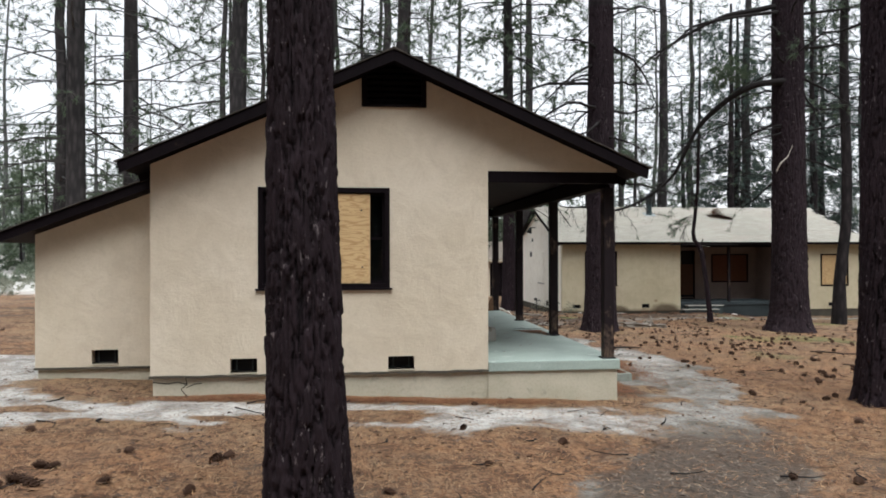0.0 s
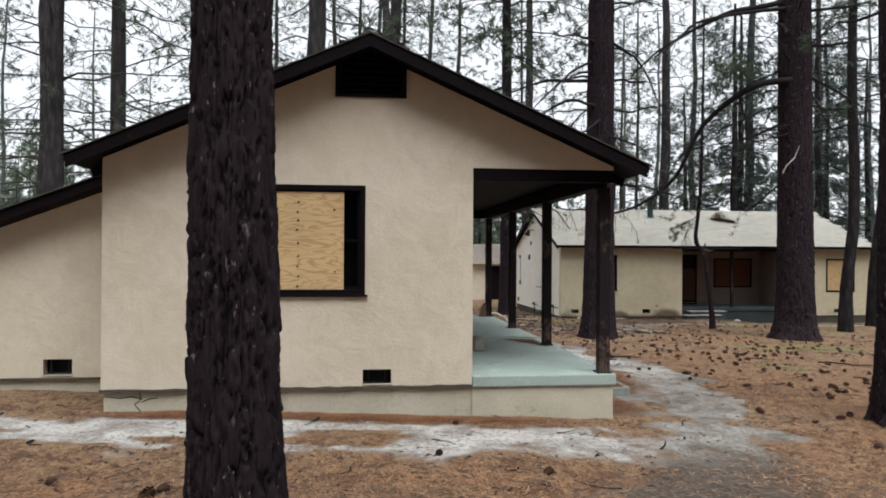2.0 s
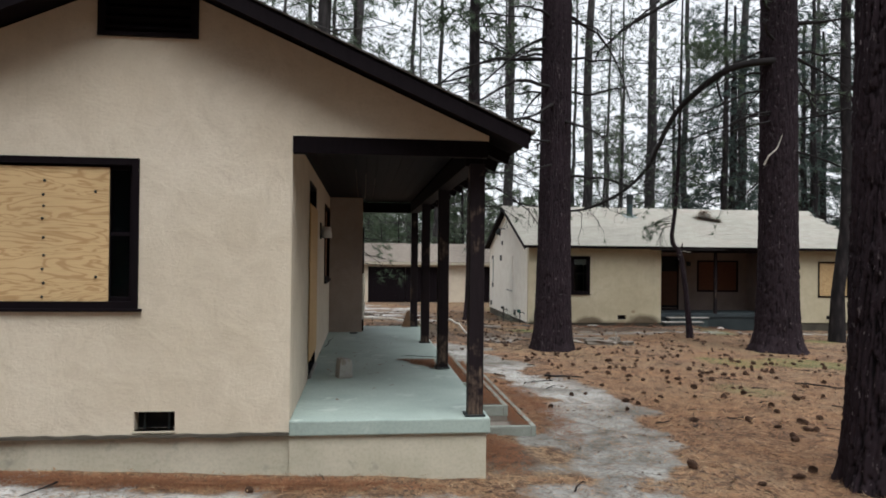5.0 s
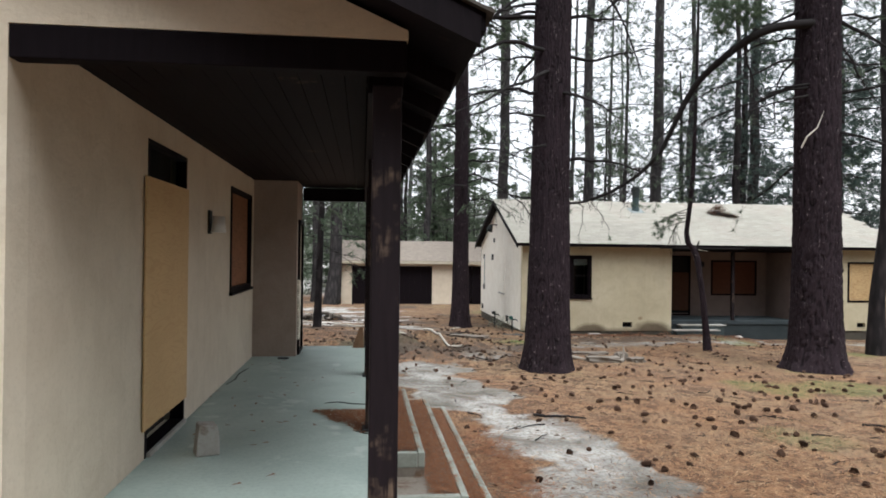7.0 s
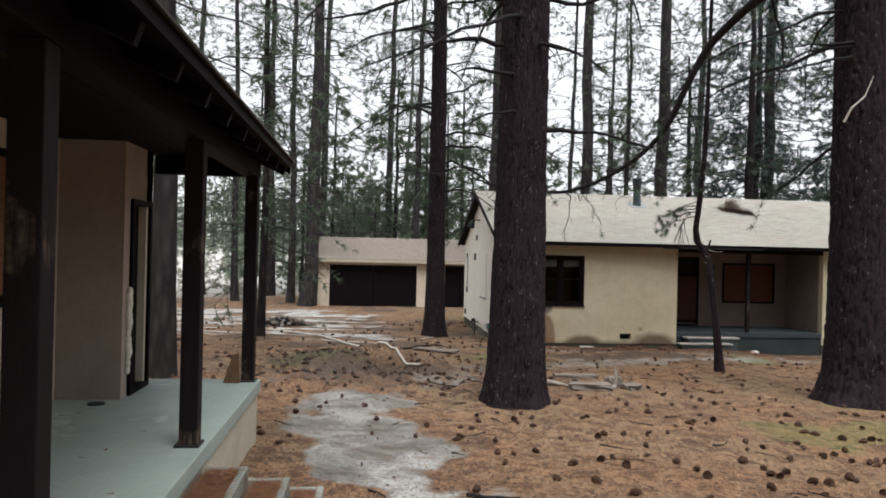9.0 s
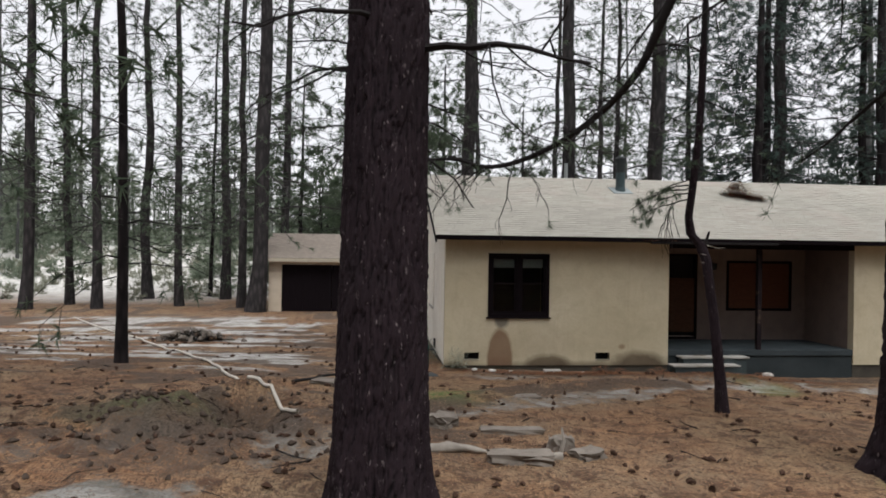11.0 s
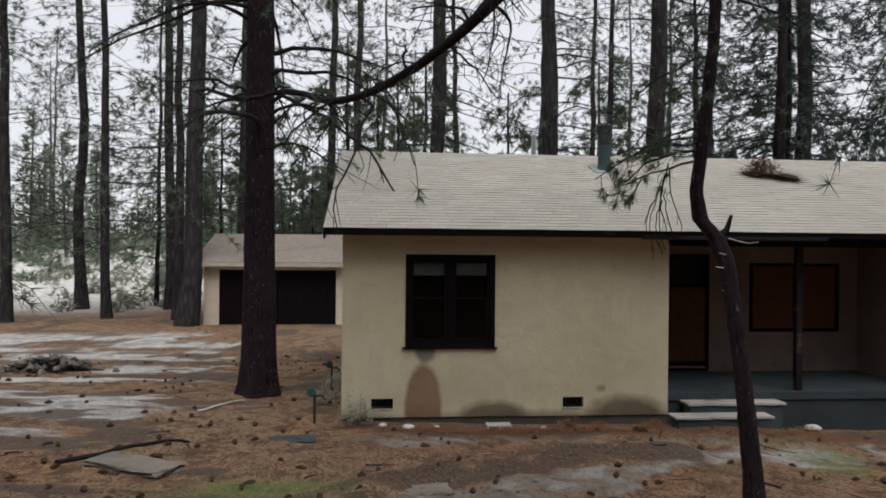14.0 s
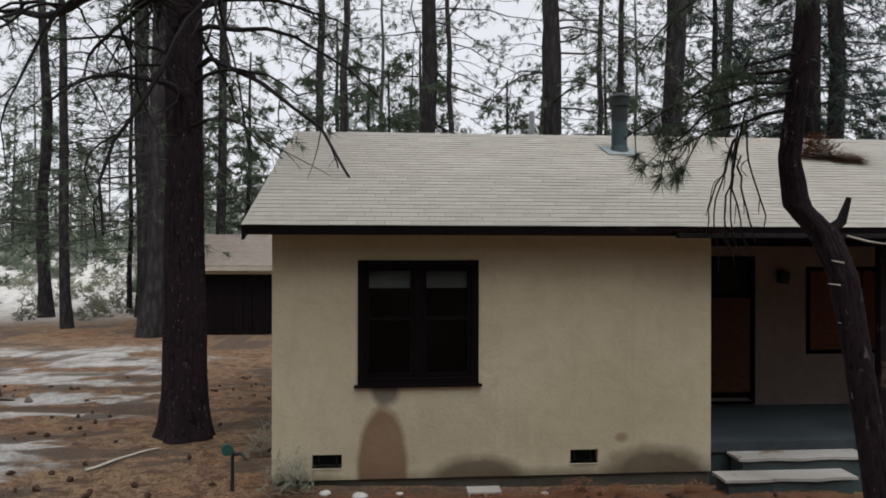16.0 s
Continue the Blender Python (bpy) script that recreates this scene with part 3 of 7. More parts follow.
_w = fractal(X * 0.2, Y * 0.2, 31)
meadow = smoothstep(47, 56, Y + 12 * (_w - 0.5)) * (1 - smoothstep(3, 14, X))
moss = np.exp(-(((X - 7.0) / 0.8) ** 2 + ((Y - 22.3) / 0.45) ** 2)) * 1.5 * fractal(X * 2, Y * 2, 8)
moss = moss + 0.9 * np.exp(-(((X - 7.6) / 0.35) ** 2 + ((Y - 22.75) / 0.2) ** 2)) + 0.9 * np.exp(-(((X - 6.9) / 0.3) ** 2 + ((Y - 22.7) / 0.18) ** 2)) + 0.35 * np.exp(-(((X - 3.4) / 0.9) ** 2 + ((Y - 20.6) / 0.6) ** 2))
moss = moss + 0.5 * smoothstep(0.62, 0.75, fractal(X * 0.5, Y * 0.5, 44)) * smoothstep(6, 9, X)
_w3 = fractal(X * 1.1, Y * 1.1, 52)
# Darker floor: litter on path and track; hollows and wall foot darkened too.
dark_floor = (1 - smoothstep(0.5, 1.0, near_line(X, Y, PATH_WORN) + 0.5 * (_w3 - 0.5))) * (1 - smoothstep(4.4, 6.4, Y + 1.5 * (_w3 - 0.5)))
dark_floor = np.maximum.reduce([dark_floor, 0.75 * (1 - smoothstep(0.15, 0.75, np.abs(Y - 25.45) + 0.8 * (_w3 - 0.5))) * smoothstep(7.8, 8.6, X), (1 - smoothstep(0.2, 0.55, near_line(X, Y, TRACK_EDGE) + 0.9 * (_w3 - 0.5))) * smoothstep(0.2, 0.45, fractal(X * 2.3, Y * 2.3, 57)), 0.8 * np.exp(-(((X - 3.35) / 0.4) ** 2 + ((Y - 7.6) / 0.8) ** 2)),
                           0.85 * np.exp(-(((X - 4.2) / 2.2) ** 2 + ((Y - 19.8) / 2.6) ** 2)) * smoothstep(0.35, 0.6, _w3), np.exp(-(((X - 4.45) / 0.55) ** 2 + ((Y - 21.4) / 0.45) ** 2)), 0.9 * np.exp(-(((X - 3.6) / 0.6) ** 2 + ((Y - 22.1) / 0.4) ** 2)), np.exp(-(((X - 4.75) / 0.6) ** 2 + ((Y - 20.7) / 0.45) ** 2)),
                           0.8 * smoothstep(0.50, 0.62, fractal(X * 0.8, Y * 1.6, 58)) * smoothstep(17, 20, Y) * (1 - smoothstep(7, 9, X)), 0.6 * smoothstep(0.58, 0.7, fractal(X * 1.2, Y * 1.2, 59)) * (1 - smoothstep(4, 6, Y))])
straw = np.clip(smoothstep(5.2, 7.5, X + 0.15 * Y - 1.5 + 2.5 * (_w3 - 0.5)) * 0.25 + 0.6 * smoothstep(0.52, 0.68, fractal(X * 0.35, Y * 0.35, 66)), 0, 0.9)
ground = arrays("ground", np.stack([X, Y, Z], -1).reshape(-1, 3), quads, M_GROUND, smooth=True,
                attrs=(("dirt", dirt_and_chalk(X, Y)[0]), ("chalk", dirt_and_chalk(X, Y)[1]), ("meadow", meadow), ("dark_floor", np.clip(dark_floor, 0, 1)), ("straw", straw), ("moss", np.clip(moss, 0, 1))))
tagged(ground, "forest floor of orange pine needles with pale dirt paths", "ground", kind="structure")


# ---- parts of houses ----
def louvre(x0, x1, z0, top_l, top_m, top_r, y, parent):
    bm = boxed((x0, x1, y + 0.10, y + 0.12, z0, z0 + 0.62))
    v = part("gable_vent", bm, M_BLACK, parent, "dark louvred attic vent under the ridge")
    z, i = z0 + 0.03, 0
    while z < z0 + 0.50:
        bm = bmesh.new()
        prism(bm, [(y - 0.005, z), (y + 0.075, z + 0.055), (y + 0.075, z + 0.07), (y - 0.005, z + 0.015)], x0 + 0.03, x1 - 0.03, "x")
        part("slat", bm, M_DARK, v)
        z += 0.075
    bm = boxed((x0 - 0.03, x1 + 0.03, y - 0.025, y + 0.09, z0 - 0.035, z0), (x0 - 0.03, x0 + 0.03, y - 0.02, y + 0.09, z0, z0 + 0.46),
               (x1 - 0.03, x1 + 0.03, y - 0.02, y + 0.09, z0, z0 + 0.46))
    part("vent_frame", bm, M_DARK, v)
    return v


def crawl_vent(x0, x1, z0, z1, y, parent):
    """A screened opening near the foot of a wall that faces -y."""
    v = part("crawl_vent", boxed((x0, x1, y + 0.12, y + 0.14, z0, z1)), M_BLACK, parent, "dark screened crawl-space vent")
    part("vent_bar", boxed((x0 + 0.055, x0 + 0.07, y + 0.07, y + 0.085, z0, z1)), M_SOOT, v)
    part("vent_bar", boxed((x1 - 0.07, x1 - 0.055, y + 0.07, y + 0.085, z0, z1)), M_SOOT, v)
    part("vent_sill", boxed((x0 - 0.01, x1 + 0.01, y - 0.012, y + 0.11, z0 - 0.014, z0)), M_FOUND, v)
    return v


def ring_frame(u0, u1, z0, z1, w, a, b, axis):
    """Four mitre-less bars round an opening."""
    bm = bmesh.new()
    for p, q, r, s in ((u0, u1, z1 - w, z1), (u0, u1, z0, z0 + w), (u0, u0 + w, z0 + w, z1 - w), (u1 - w, u1, z0 + w, z1 - w)):
        prism(bm, [(p, r), (q, r), (q, s), (p, s)], a, b, axis)
    return bm


def screws(places, at, mat, parent):
    for a, b in places:
        bm = bmesh.new()
        x, y, z = at(a, b)
        bmesh.ops.create_icosphere(bm, subdivisions=1, radius=0.013, matrix=Matrix.Translation((x, y, z)))
        part("screw", bm, mat, parent)


def courses(name, x0, x1, eave, ridge, parent, mat, label="", step=0.14):
    """Rows of roofing that run along y or x: eave and ridge are (u, z) across the slope. Along x if x0 is a float pair of ends."""
    (ue, ze), (ur, zr) = eave, ridge
    n = max(2, int(math.hypot(ur - ue, zr - ze) / step))
    out = []
    for i in range(n):
        a, b = i / n, (i + 1.25) / n
        b = min(b, 1.0)
        pa, pb = (ue + (ur - ue) * a, ze + (zr - ze) * a), (ue + (ur - ue) * b, ze + (zr - ze) * b)
        out.append((pa, pb))
    return out


# ---- the near cabin: a stucco house with a lean-to and a covered porch ----
PEAK_X, PEAK_Z, PITCH = 0.20, 4.19, 0.437
Y0, Y1 = 7.0, 14.45          # front and back of the walls
XL, XW, XR = -2.61, 1.36, 2.99  # left corner, porch wall, outer porch edge
DECK_Z = 0.50


def roof1(x):
    return PEAK_Z - PITCH * abs(x - PEAK_X)


cabin = thing("stucco_cabin", (0.2, 10.5, 0.0), "boarded-up single-storey cream stucco cabin with dark trim", "house")
bm = bmesh.new()
wall_holes = [(-1.39, 0.16, 1.41, 2.61), (-1.71, -1.40, 0.425, 0.59), (0.14, 0.455, 0.43, 0.585), (-0.145, 0.575, 3.62, 9)]
pierced(bm, XL, XW, 0.40, lambda x: roof1(x) - 0.10, wall_holes, Y0, Y0 + 0.2, "y")
prism(bm, [(XW, 2.83), (XR, 2.83), (XR, roof1(XR) - 0.10), (XW, roof1(XW) - 0.10)], Y0, Y0 + 0.2, "y")
part("front_wall", bm, M_STUCCO, cabin)
bm = bmesh.new()
pierced(bm, Y0 + 0.2, 13.62, 0.40, lambda y: 3.3, [(8.92, 9.98, 0.52, 2.66), (11.95, 13.38, 1.44, 2.61)], XW - 0.2, XW, "x")
part("porch_wall", bm, M_STUCCO_PORCH, cabin)
part("side_wall", boxed((XL, XL + 0.2, Y0 + 0.2, Y1, 0.40, roof1(XL) - 0.1)), M_STUCCO, cabin)
part("back_wall", boxed((XL + 0.2, 1.93, Y1 - 0.2, Y1, 0.40, 2.9)), M_STUCCO, cabin)
bm = bmesh.new()
prism(bm, [(XL, 2.9), (XR, 2.9), (PEAK_X, PEAK_Z - 0.12)], Y1 - 0.2, Y1 - 0.01, "y")
part("rear_gable", bm, M_STUCCO, cabin)
bm = bmesh.new()
box(bm, XW - 0.2, 1.93, 13.62, 13.77, 0.50, 2.9)
pierced(bm, 13.77, Y1, 0.50, lambda y: 2.9, [(13.79, 14.35, 0.51, 2.31)], 1.78, 1.93, "x")
part("closet_wall", bm, M_STUCCO_CLOSET, cabin, "pinkish-brown stucco closet wall")
closet_door = part("closet_door", boxed((1.80, 1.86, 13.80, 14.34, 0.52, 2.30), bevel=0.006), M_DARK, cabin, "dark brown closet door with foam sealing its jamb")
part("door_casing", ring_frame(13.78, 14.36, 0.50, 2.33, 0.05, 1.85, 1.96, "x"), M_DARK, closet_door)
rng = random.Random(4)
bm = bmesh.new()
for i in range(14):
    bmesh.ops.create_icosphere(bm, subdivisions=2, radius=rng.uniform(0.03, 0.05), matrix=pose(1.945, 13.75 + rng.uniform(-0.015, 0.015), 0.75 + i * 0.055) @ Matrix.Diagonal((0.8, 0.8, 1.3, 1)))
part("foam_bead", bm, plain("expanded_foam", (0.72, 0.68, 0.58), 0.8, 0.15, 25), closet_door, "lumpy cream bead of expanded foam", True)
# foundation, with the stucco standing a little proud of it
for span in ((XL + 0.025, XW, Y0 + 0.02, Y0 + 0.25, -0.5, 0.385), (XL + 0.025, XL + 0.25, Y0 + 0.25, Y1, -0.5, 0.385), (XL + 0.25, XW, Y1 - 0.2, Y1 - 0.02, -0.5, 0.385)):
    part("foundation", boxed(span), M_FOUND, cabin, "cream concrete foundation stained at the foot")
bm = bmesh.new()
n = 40
rim = []
for i in range(n + 1):  # a broken dark ledge where wall and foundation meet
    a, b = XL - 0.012 + (XW - XL + 0.01) * i / n, XL - 0.012 + (XW - XL + 0.01) * (i + 1) / n
    dy, lo, hi = 0.018 + 0.014 * rng.random(), 0.374 + 0.010 * rng.random(), 0.398 + 0.012 * rng.random()
    rim.append([bm.verts.new(q) for q in ((a, Y0 + 0.05, lo), (a, Y0 - dy, lo), (a, Y0 - dy, hi), (a, Y0 + 0.05, hi))])
for p, q in zip(rim, rim[1:]):
    for k in range(4):
        bm.faces.new((p[k], p[(k + 1) % 4], q[(k + 1) % 4], q[k]))
bm.faces.new(rim[0])
bm.faces.new(rim[-1][::-1])
part("ledge", bm, M_LEDGE, cabin, "dark ledge between wall and foundation")
# the crack in the foundation
for line in ([(-2.22, 0.37), (-2.20, 0.30), (-2.27, 0.24), (-2.21, 0.17), (-2.25, 0.02)], [(-2.6, 0.33), (-2.42, 0.31), (-2.30, 0.325), (-2.20, 0.30)], [(-2.21, 0.26), (-2.12, 0.30), (-2.03, 0.31)]):
    v, f = tube(np.array([(x, Y0 + 0.021, z) for x, z in line]), (0.004, 0.007, 0.006, 0.008, 0.003)[:len(line)], 5)
    arrays("crack", v, f, M_BLACK, cabin)
# lean-to on the left
lean_top = lambda x: 2.80 + 0.385 * (x + 2.61)
bm = bmesh.new()
pierced(bm, -4.33, XL, 0.36, lambda x: lean_top(x) - 0.07, [(-3.64, -3.31, 0.40, 0.58)], 8.09, 8.27, "y")
part("lean_to_wall", bm, M_STUCCO, cabin)
part("lean_to_wall", boxed((-4.33, -4.15, 8.27, 13.4, 0.36, lean_top(-4.33) - 0.07)), M_STUCCO, cabin)
bm = bmesh.new()
pierced(bm, -4.33, XL, 0.36, lambda x: lean_top(x) - 0.07, [], 13.4, 13.6, "y")
part("lean_to_wall", bm, M_STUCCO, cabin)
for span in ((-4.30, XL, 8.11, 8.3, -0.4, 0.345), (-4.30, -4.1, 8.3, 13.5, -0.4, 0.345)):
    part("foundation", boxed(span), M_FOUND, cabin)
part("ledge", boxed((-4.34, XL, 8.07, 8.12, 0.335, 0.362)), M_LEDGE, cabin)
crawl_vent(-3.64, -3.31, 0.40, 0.58, 8.09, cabin)
bm = bmesh.new()
prism(bm, [(-4.62, lean_top(-4.62) - 0.06), (XL + 0.02, lean_top(XL) - 0.06), (XL + 0.02, lean_top(XL) + 0.06), (-4.62, lean_top(-4.62) + 0.06)], 7.77, 13.9, "y")
lean_roof = part("lean_to_roof", bm, M_DARK, cabin, "dark lean-to roof with a deep fascia")
vs = []
for i in range(13):
    u0, u1 = -4.66 + i * 0.158, -4.66 + (i + 1.2) * 0.158
    u1 = min(u1, XL)
    vs.append((u0, u1))
bm = bmesh.new()
for u0, u1 in vs:
    prism(bm, [(u0, lean_top(u0) + 0.068), (u1, lean_top(u1) + 0.064), (u1, lean_top(u1) + 0.07), (u0, lean_top(u0) + 0.082)], 7.74, 13.93, "y")
part("shingle_course", bm, M_SHINGLE_DARK, lean_roof)
crawl_vent(-1.71, -1.40, 0.425, 0.59, Y0, cabin)
crawl_vent(0.14, 0.455, 0.43, 0.585, Y0, cabin)
louvre(-0.145, 0.575, 3.62, 3.9, 4.1, 3.9, Y0, cabin)
# front window, boarded, with a strip of sash at each side
win = part("boarded_window", ring_frame(-1.39, 0.16, 1.41, 2.61, 0.055, Y0 - 0.012, Y0 + 0.12, "y"), M_DARK, cabin, "wide dark-framed window boarded with yellow plywood")
part("window_sill", boxed((-1.42, 0.19, Y0 - 0.035, Y0 + 0.1, 1.385, 1.41), bevel=0.005), M_DARK, win)
for a, b in ((-1.335, -1.12), (-0.11, 0.105)):
    part("sash", ring_frame(a, b, 1.465, 2.555, 0.035, Y0 + 0.055, Y0 + 0.095, "y"), M_DARK, win)
    part("rail", boxed((a + 0.035, b - 0.035, Y0 + 0.055, Y0 + 0.095, 1.99, 2.02)), M_DARK, win)
    part("pane", boxed((a + 0.035, b - 0.035, Y0 + 0.073, Y0 + 0.077, 1.50, 2.52)), M_GLASS, win)
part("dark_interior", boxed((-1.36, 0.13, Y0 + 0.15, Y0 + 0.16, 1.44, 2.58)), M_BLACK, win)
board = part("plywood_board", boxed((-1.12, -0.075, Y0 + 0.012, Y0 + 0.026, 1.455, 2.535), bevel=0.002), M_PLY, win, "yellow plywood board with knots and a column of screws")
screws([(-0.575 + 0.01 * (i % 2), 1.50 + i * 0.11) for i in range(4)] + [(-0.57, 1.97), (-0.58, 2.12), (-0.57, 2.22), (-0.575, 2.31), (-0.565, 2.42), (-0.18, 2.34), (-0.17, 1.66), (-1.06, 2.40), (-1.07, 2.1), (-1.06, 1.6)],
       lambda a, b: (a, Y0 + 0.011, b), M_SOOT, board)
# porch: slab, base, posts, beams, ceiling
bm = boxed((XW, 3.02, Y0 - 0.03, 14.68, 0.375, DECK_Z), bevel=0.012)
deck = part("porch_slab", bm, M_DECK, cabin, "green painted concrete porch slab, darkened for porch shade, worn and stained")
part("porch_base", boxed((XW, XR, Y0 + 0.0, 14.65, -0.6, 0.372)), M_FOUND, cabin, "cream plastered porch base with chipped top edge")
for y in (7.03, 9.56, 12.03, 14.50):
    post = part("porch_post", boxed((2.84, 2.968, y + 0.006, y + 0.134, DECK_Z, 2.64), bevel=0.008), M_POST, cabin, "dark brown square porch post with scuffed paint")
    part("post_shoe", boxed((2.815, 2.985, y - 0.015, y + 0.155, DECK_Z, DECK_Z + 0.018)), M_SOOT, post)
part("porch_beam", boxed((2.82, 2.98, Y0 + 0.2, 14.64, 2.64, 2.82), bevel=0.006), M_DARK, cabin)
part("porch_beam", boxed((XW, 2.985, Y0 + 0.004, Y0 + 0.10, 2.69, 2.828), bevel=0.006), M_DARK, cabin)
part("porch_beam", boxed((1.93, 2.82, 14.50, 14.64, 2.64, 2.83), bevel=0.006), M_DARK, cabin)
for i in range(12):  # boarded ceiling
    a = XW + 0.002 + i * 0.1215
    part("ceiling_board", boxed((a, a + 0.117, Y0 + 0.2, 14.6, 2.84, 2.86)), M_DARK, cabin)
# steps down from the porch, heaped with needles
for i, (x1, z) in enumerate(((3.31, 0.34), (3.58, 0.18), (3.82, 0.03))):
    ya, yb = (9.52, 8.97, 8.62)[i], (12.13, 12.38, 12.62)[i]
    step = part("porch_step", boxed((3.02, x1 - 0.004, ya + 0.004, yb - 0.004, -0.6, z - 0.03)), M_CONC_OLD, cabin, "concrete step with a raised pale rim, filled with needles")
    part("step_rim", boxed((x1 - 0.055, x1, ya, yb, z - 0.12, z), bevel=0.01), M_RIM, step, "pale worn concrete rim")
    for y in (ya, yb - 0.07):
        part("step_rim", boxed((3.02, x1 - 0.056, y, y + 0.07, z - 0.12, z - 0.003), bevel=0.01), M_RIM, step)
# porch door, boarded
door = part("boarded_door", boxed((XW + 0.008, XW + 0.022, 8.83, 9.985, 0.70, 2.40), bevel=0.003), M_PLY_DOOR, cabin, "door covered by a pale plywood sheet with a dark transom")
part("door_casing", ring_frame(8.92, 9.98, 0.50, 2.66, 0.035, XW - 0.10, XW + 0.006, "x"), M_DARK, door)
part("transom", boxed((XW - 0.09, XW - 0.05, 8.96, 9.95, 2.42, 2.64)), M_GLASS, door)
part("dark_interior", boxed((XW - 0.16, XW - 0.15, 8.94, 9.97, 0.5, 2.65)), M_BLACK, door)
part("threshold", boxed((XW - 0.1, XW + 0.03, 8.95, 9.96, 0.50, 0.53)), M_CONC, door)
pwin = part("porch_window", ring_frame(11.95, 13.38, 1.44, 2.61, 0.045, XW - 0.08, XW + 0.015, "x"), M_DARK, cabin, "porch window boarded with reddish plywood")
part("window_sill", boxed((XW - 0.06, XW + 0.04, 11.92, 13.41, 1.41, 1.44)), M_DARK, pwin)
part("plywood_board", boxed((XW - 0.05, XW - 0.036, 12.0, 13.33, 1.49, 2.56), bevel=0.002), M_PLY_RED, pwin)
# wall lamp by the door
lamp = thing("wall_lamp", (XW, 10.86, 2.17), "small porch wall lamp with a white shade", "lamp")
part("back_plate", boxed((XW, XW + 0.02, 10.80, 10.92, 2.06, 2.28), bevel=0.006), M_SOOT, lamp)
bm = bmesh.new()
bmesh.ops.create_cone(bm, cap_ends=True, segments=16, radius1=0.07, radius2=0.055, depth=0.15, matrix=pose(XW + 0.09, 10.86, 2.15))
part("shade", bm, plain("milky_glass", (0.62, 0.60, 0.57), 0.35, 0.1, 6), lamp, "dusty white glass shade", True)
# main roof: two slabs, rafters under the right eave, courses on top
for side in (-1, 1):
    xe = PEAK_X + side * 3.07
    ze = roof1(xe)
    bm = bmesh.new()
    prism(bm, [(PEAK_X, PEAK_Z), (PEAK_X, PEAK_Z - 0.075), (xe, ze - 0.075), (xe, ze)], 6.66, 14.95, "y")
    slab = part("roof", bm, M_DARK, cabin, "dark low gable roof")
    bm = bmesh.new()
    for k in range(22):
        a, b = k / 22, min(1.0, (k + 1.2) / 22)
        xa, xb = xe + (PEAK_X - xe) * a + side * 0.03 * (k == 0), xe + (PEAK_X - xe) * b
        prism(bm, [(xa, roof1(xa) + 0.004), (xb, roof1(xb) + 0.002), (xb, roof1(xb) + 0.009), (xa, roof1(xa) + 0.02)], 6.63, 14.98, "y")
    part("shingle_course", bm, M_SHINGLE_DARK, slab)
    for yb in (6.645, 14.93):  # barge board
        bm = bmesh.new()
        prism(bm, [(PEAK_X, PEAK_Z - 0.015), (PEAK_X, PEAK_Z - 0.135), (xe - side * 0.02, ze - 0.13), (xe - side * 0.02, ze - 0.015)], yb, yb + 0.035, "y")
        part("barge_board", bm, M_DARK, slab)
    y = 7.3
    while y < 14.9:
        bm = bmesh.new()
        xi = PEAK_X + side * 2.3
        prism(bm, [(xi, roof1(xi) - 0.078), (xi, roof1(xi) - 0.19), (xe - side * 0.06, ze - 0.17), (xe - side * 0.03, ze - 0.078)], y, y + 0.05, "y")
        part("rafter_tail", bm, M_DARK, slab)
        y += 0.61
bm = bmesh.new()
prism(bm, [(PEAK_X - 0.16, PEAK_Z - 0.05), (PEAK_X, PEAK_Z + 0.028), (PEAK_X + 0.16, PEAK_Z - 0.05), (PEAK_X, PEAK_Z + 0.008)], 6.63, 14.98, "y")
part("ridge_cap", bm, M_SHINGLE_DARK, cabin)
# loose things on the porch
bm = bmesh.new()
prism(bm, [(1.66, DECK_Z), (1.82, DECK_Z), (1.815, DECK_Z + 0.15), (1.80, DECK_Z + 0.205), (1.68, DECK_Z + 0.215), (1.672, DECK_Z + 0.12)], 8.95, 9.10, "y")
bmesh.ops.bevel(bm, geom=bm.edges[:], offset=0.012, segments=2, affect="EDGES", profile=0.6)
bmesh.ops.rotate(bm, verts=bm.verts[:], cent=(1.75, 9.04, DECK_Z), matrix=Matrix.Rotation(0.35, 3, "Z"))
block = part("concrete_block", bm, M_CONC)
bm = bmesh.new()
prism(bm, [(2.67, DECK_Z), (2.835, DECK_Z), (2.82, DECK_Z + 0.31), (2.765, DECK_Z + 0.29)], 14.44, 14.495, "y")
tagged(part("wooden_wedge", bm, plain("rotten_brown_wood", (0.17, 0.10, 0.06), 0.9, 0.4, 14)), "rotten brown wooden wedge leaning on a porch post", "wedge")
tagged(block, "rough concrete block standing on the porch slab", "concrete block")
bm = bmesh.new()
bmesh.ops.create_cone(bm, cap_ends=True, segments=24, radius1=0.075, radius2=0.07, depth=0.012, matrix=pose(1.79, 13.43, DECK_Z + 0.006))
tagged(part("floor_drain", bm, M_SOOT), "dark round drain cover on the porch slab", "drain")

# ---- the second house: long, with a recessed porch ----
HX0, HX1, HY0, HY1 = 7.78, 20.67, 25.965, 33.8
PX0, PX1, PY = 12.68, 16.98, 27.8
EAVE_Y = 25.58
RY, RZ, EZ = 29.8, 3.85, 2.225   # ridge and eave
SLOPE = (RZ - EZ) / (RY - EAVE_Y)
BASE = -0.53


def roof2(y):
    return RZ - SLOPE * abs(y - RY)


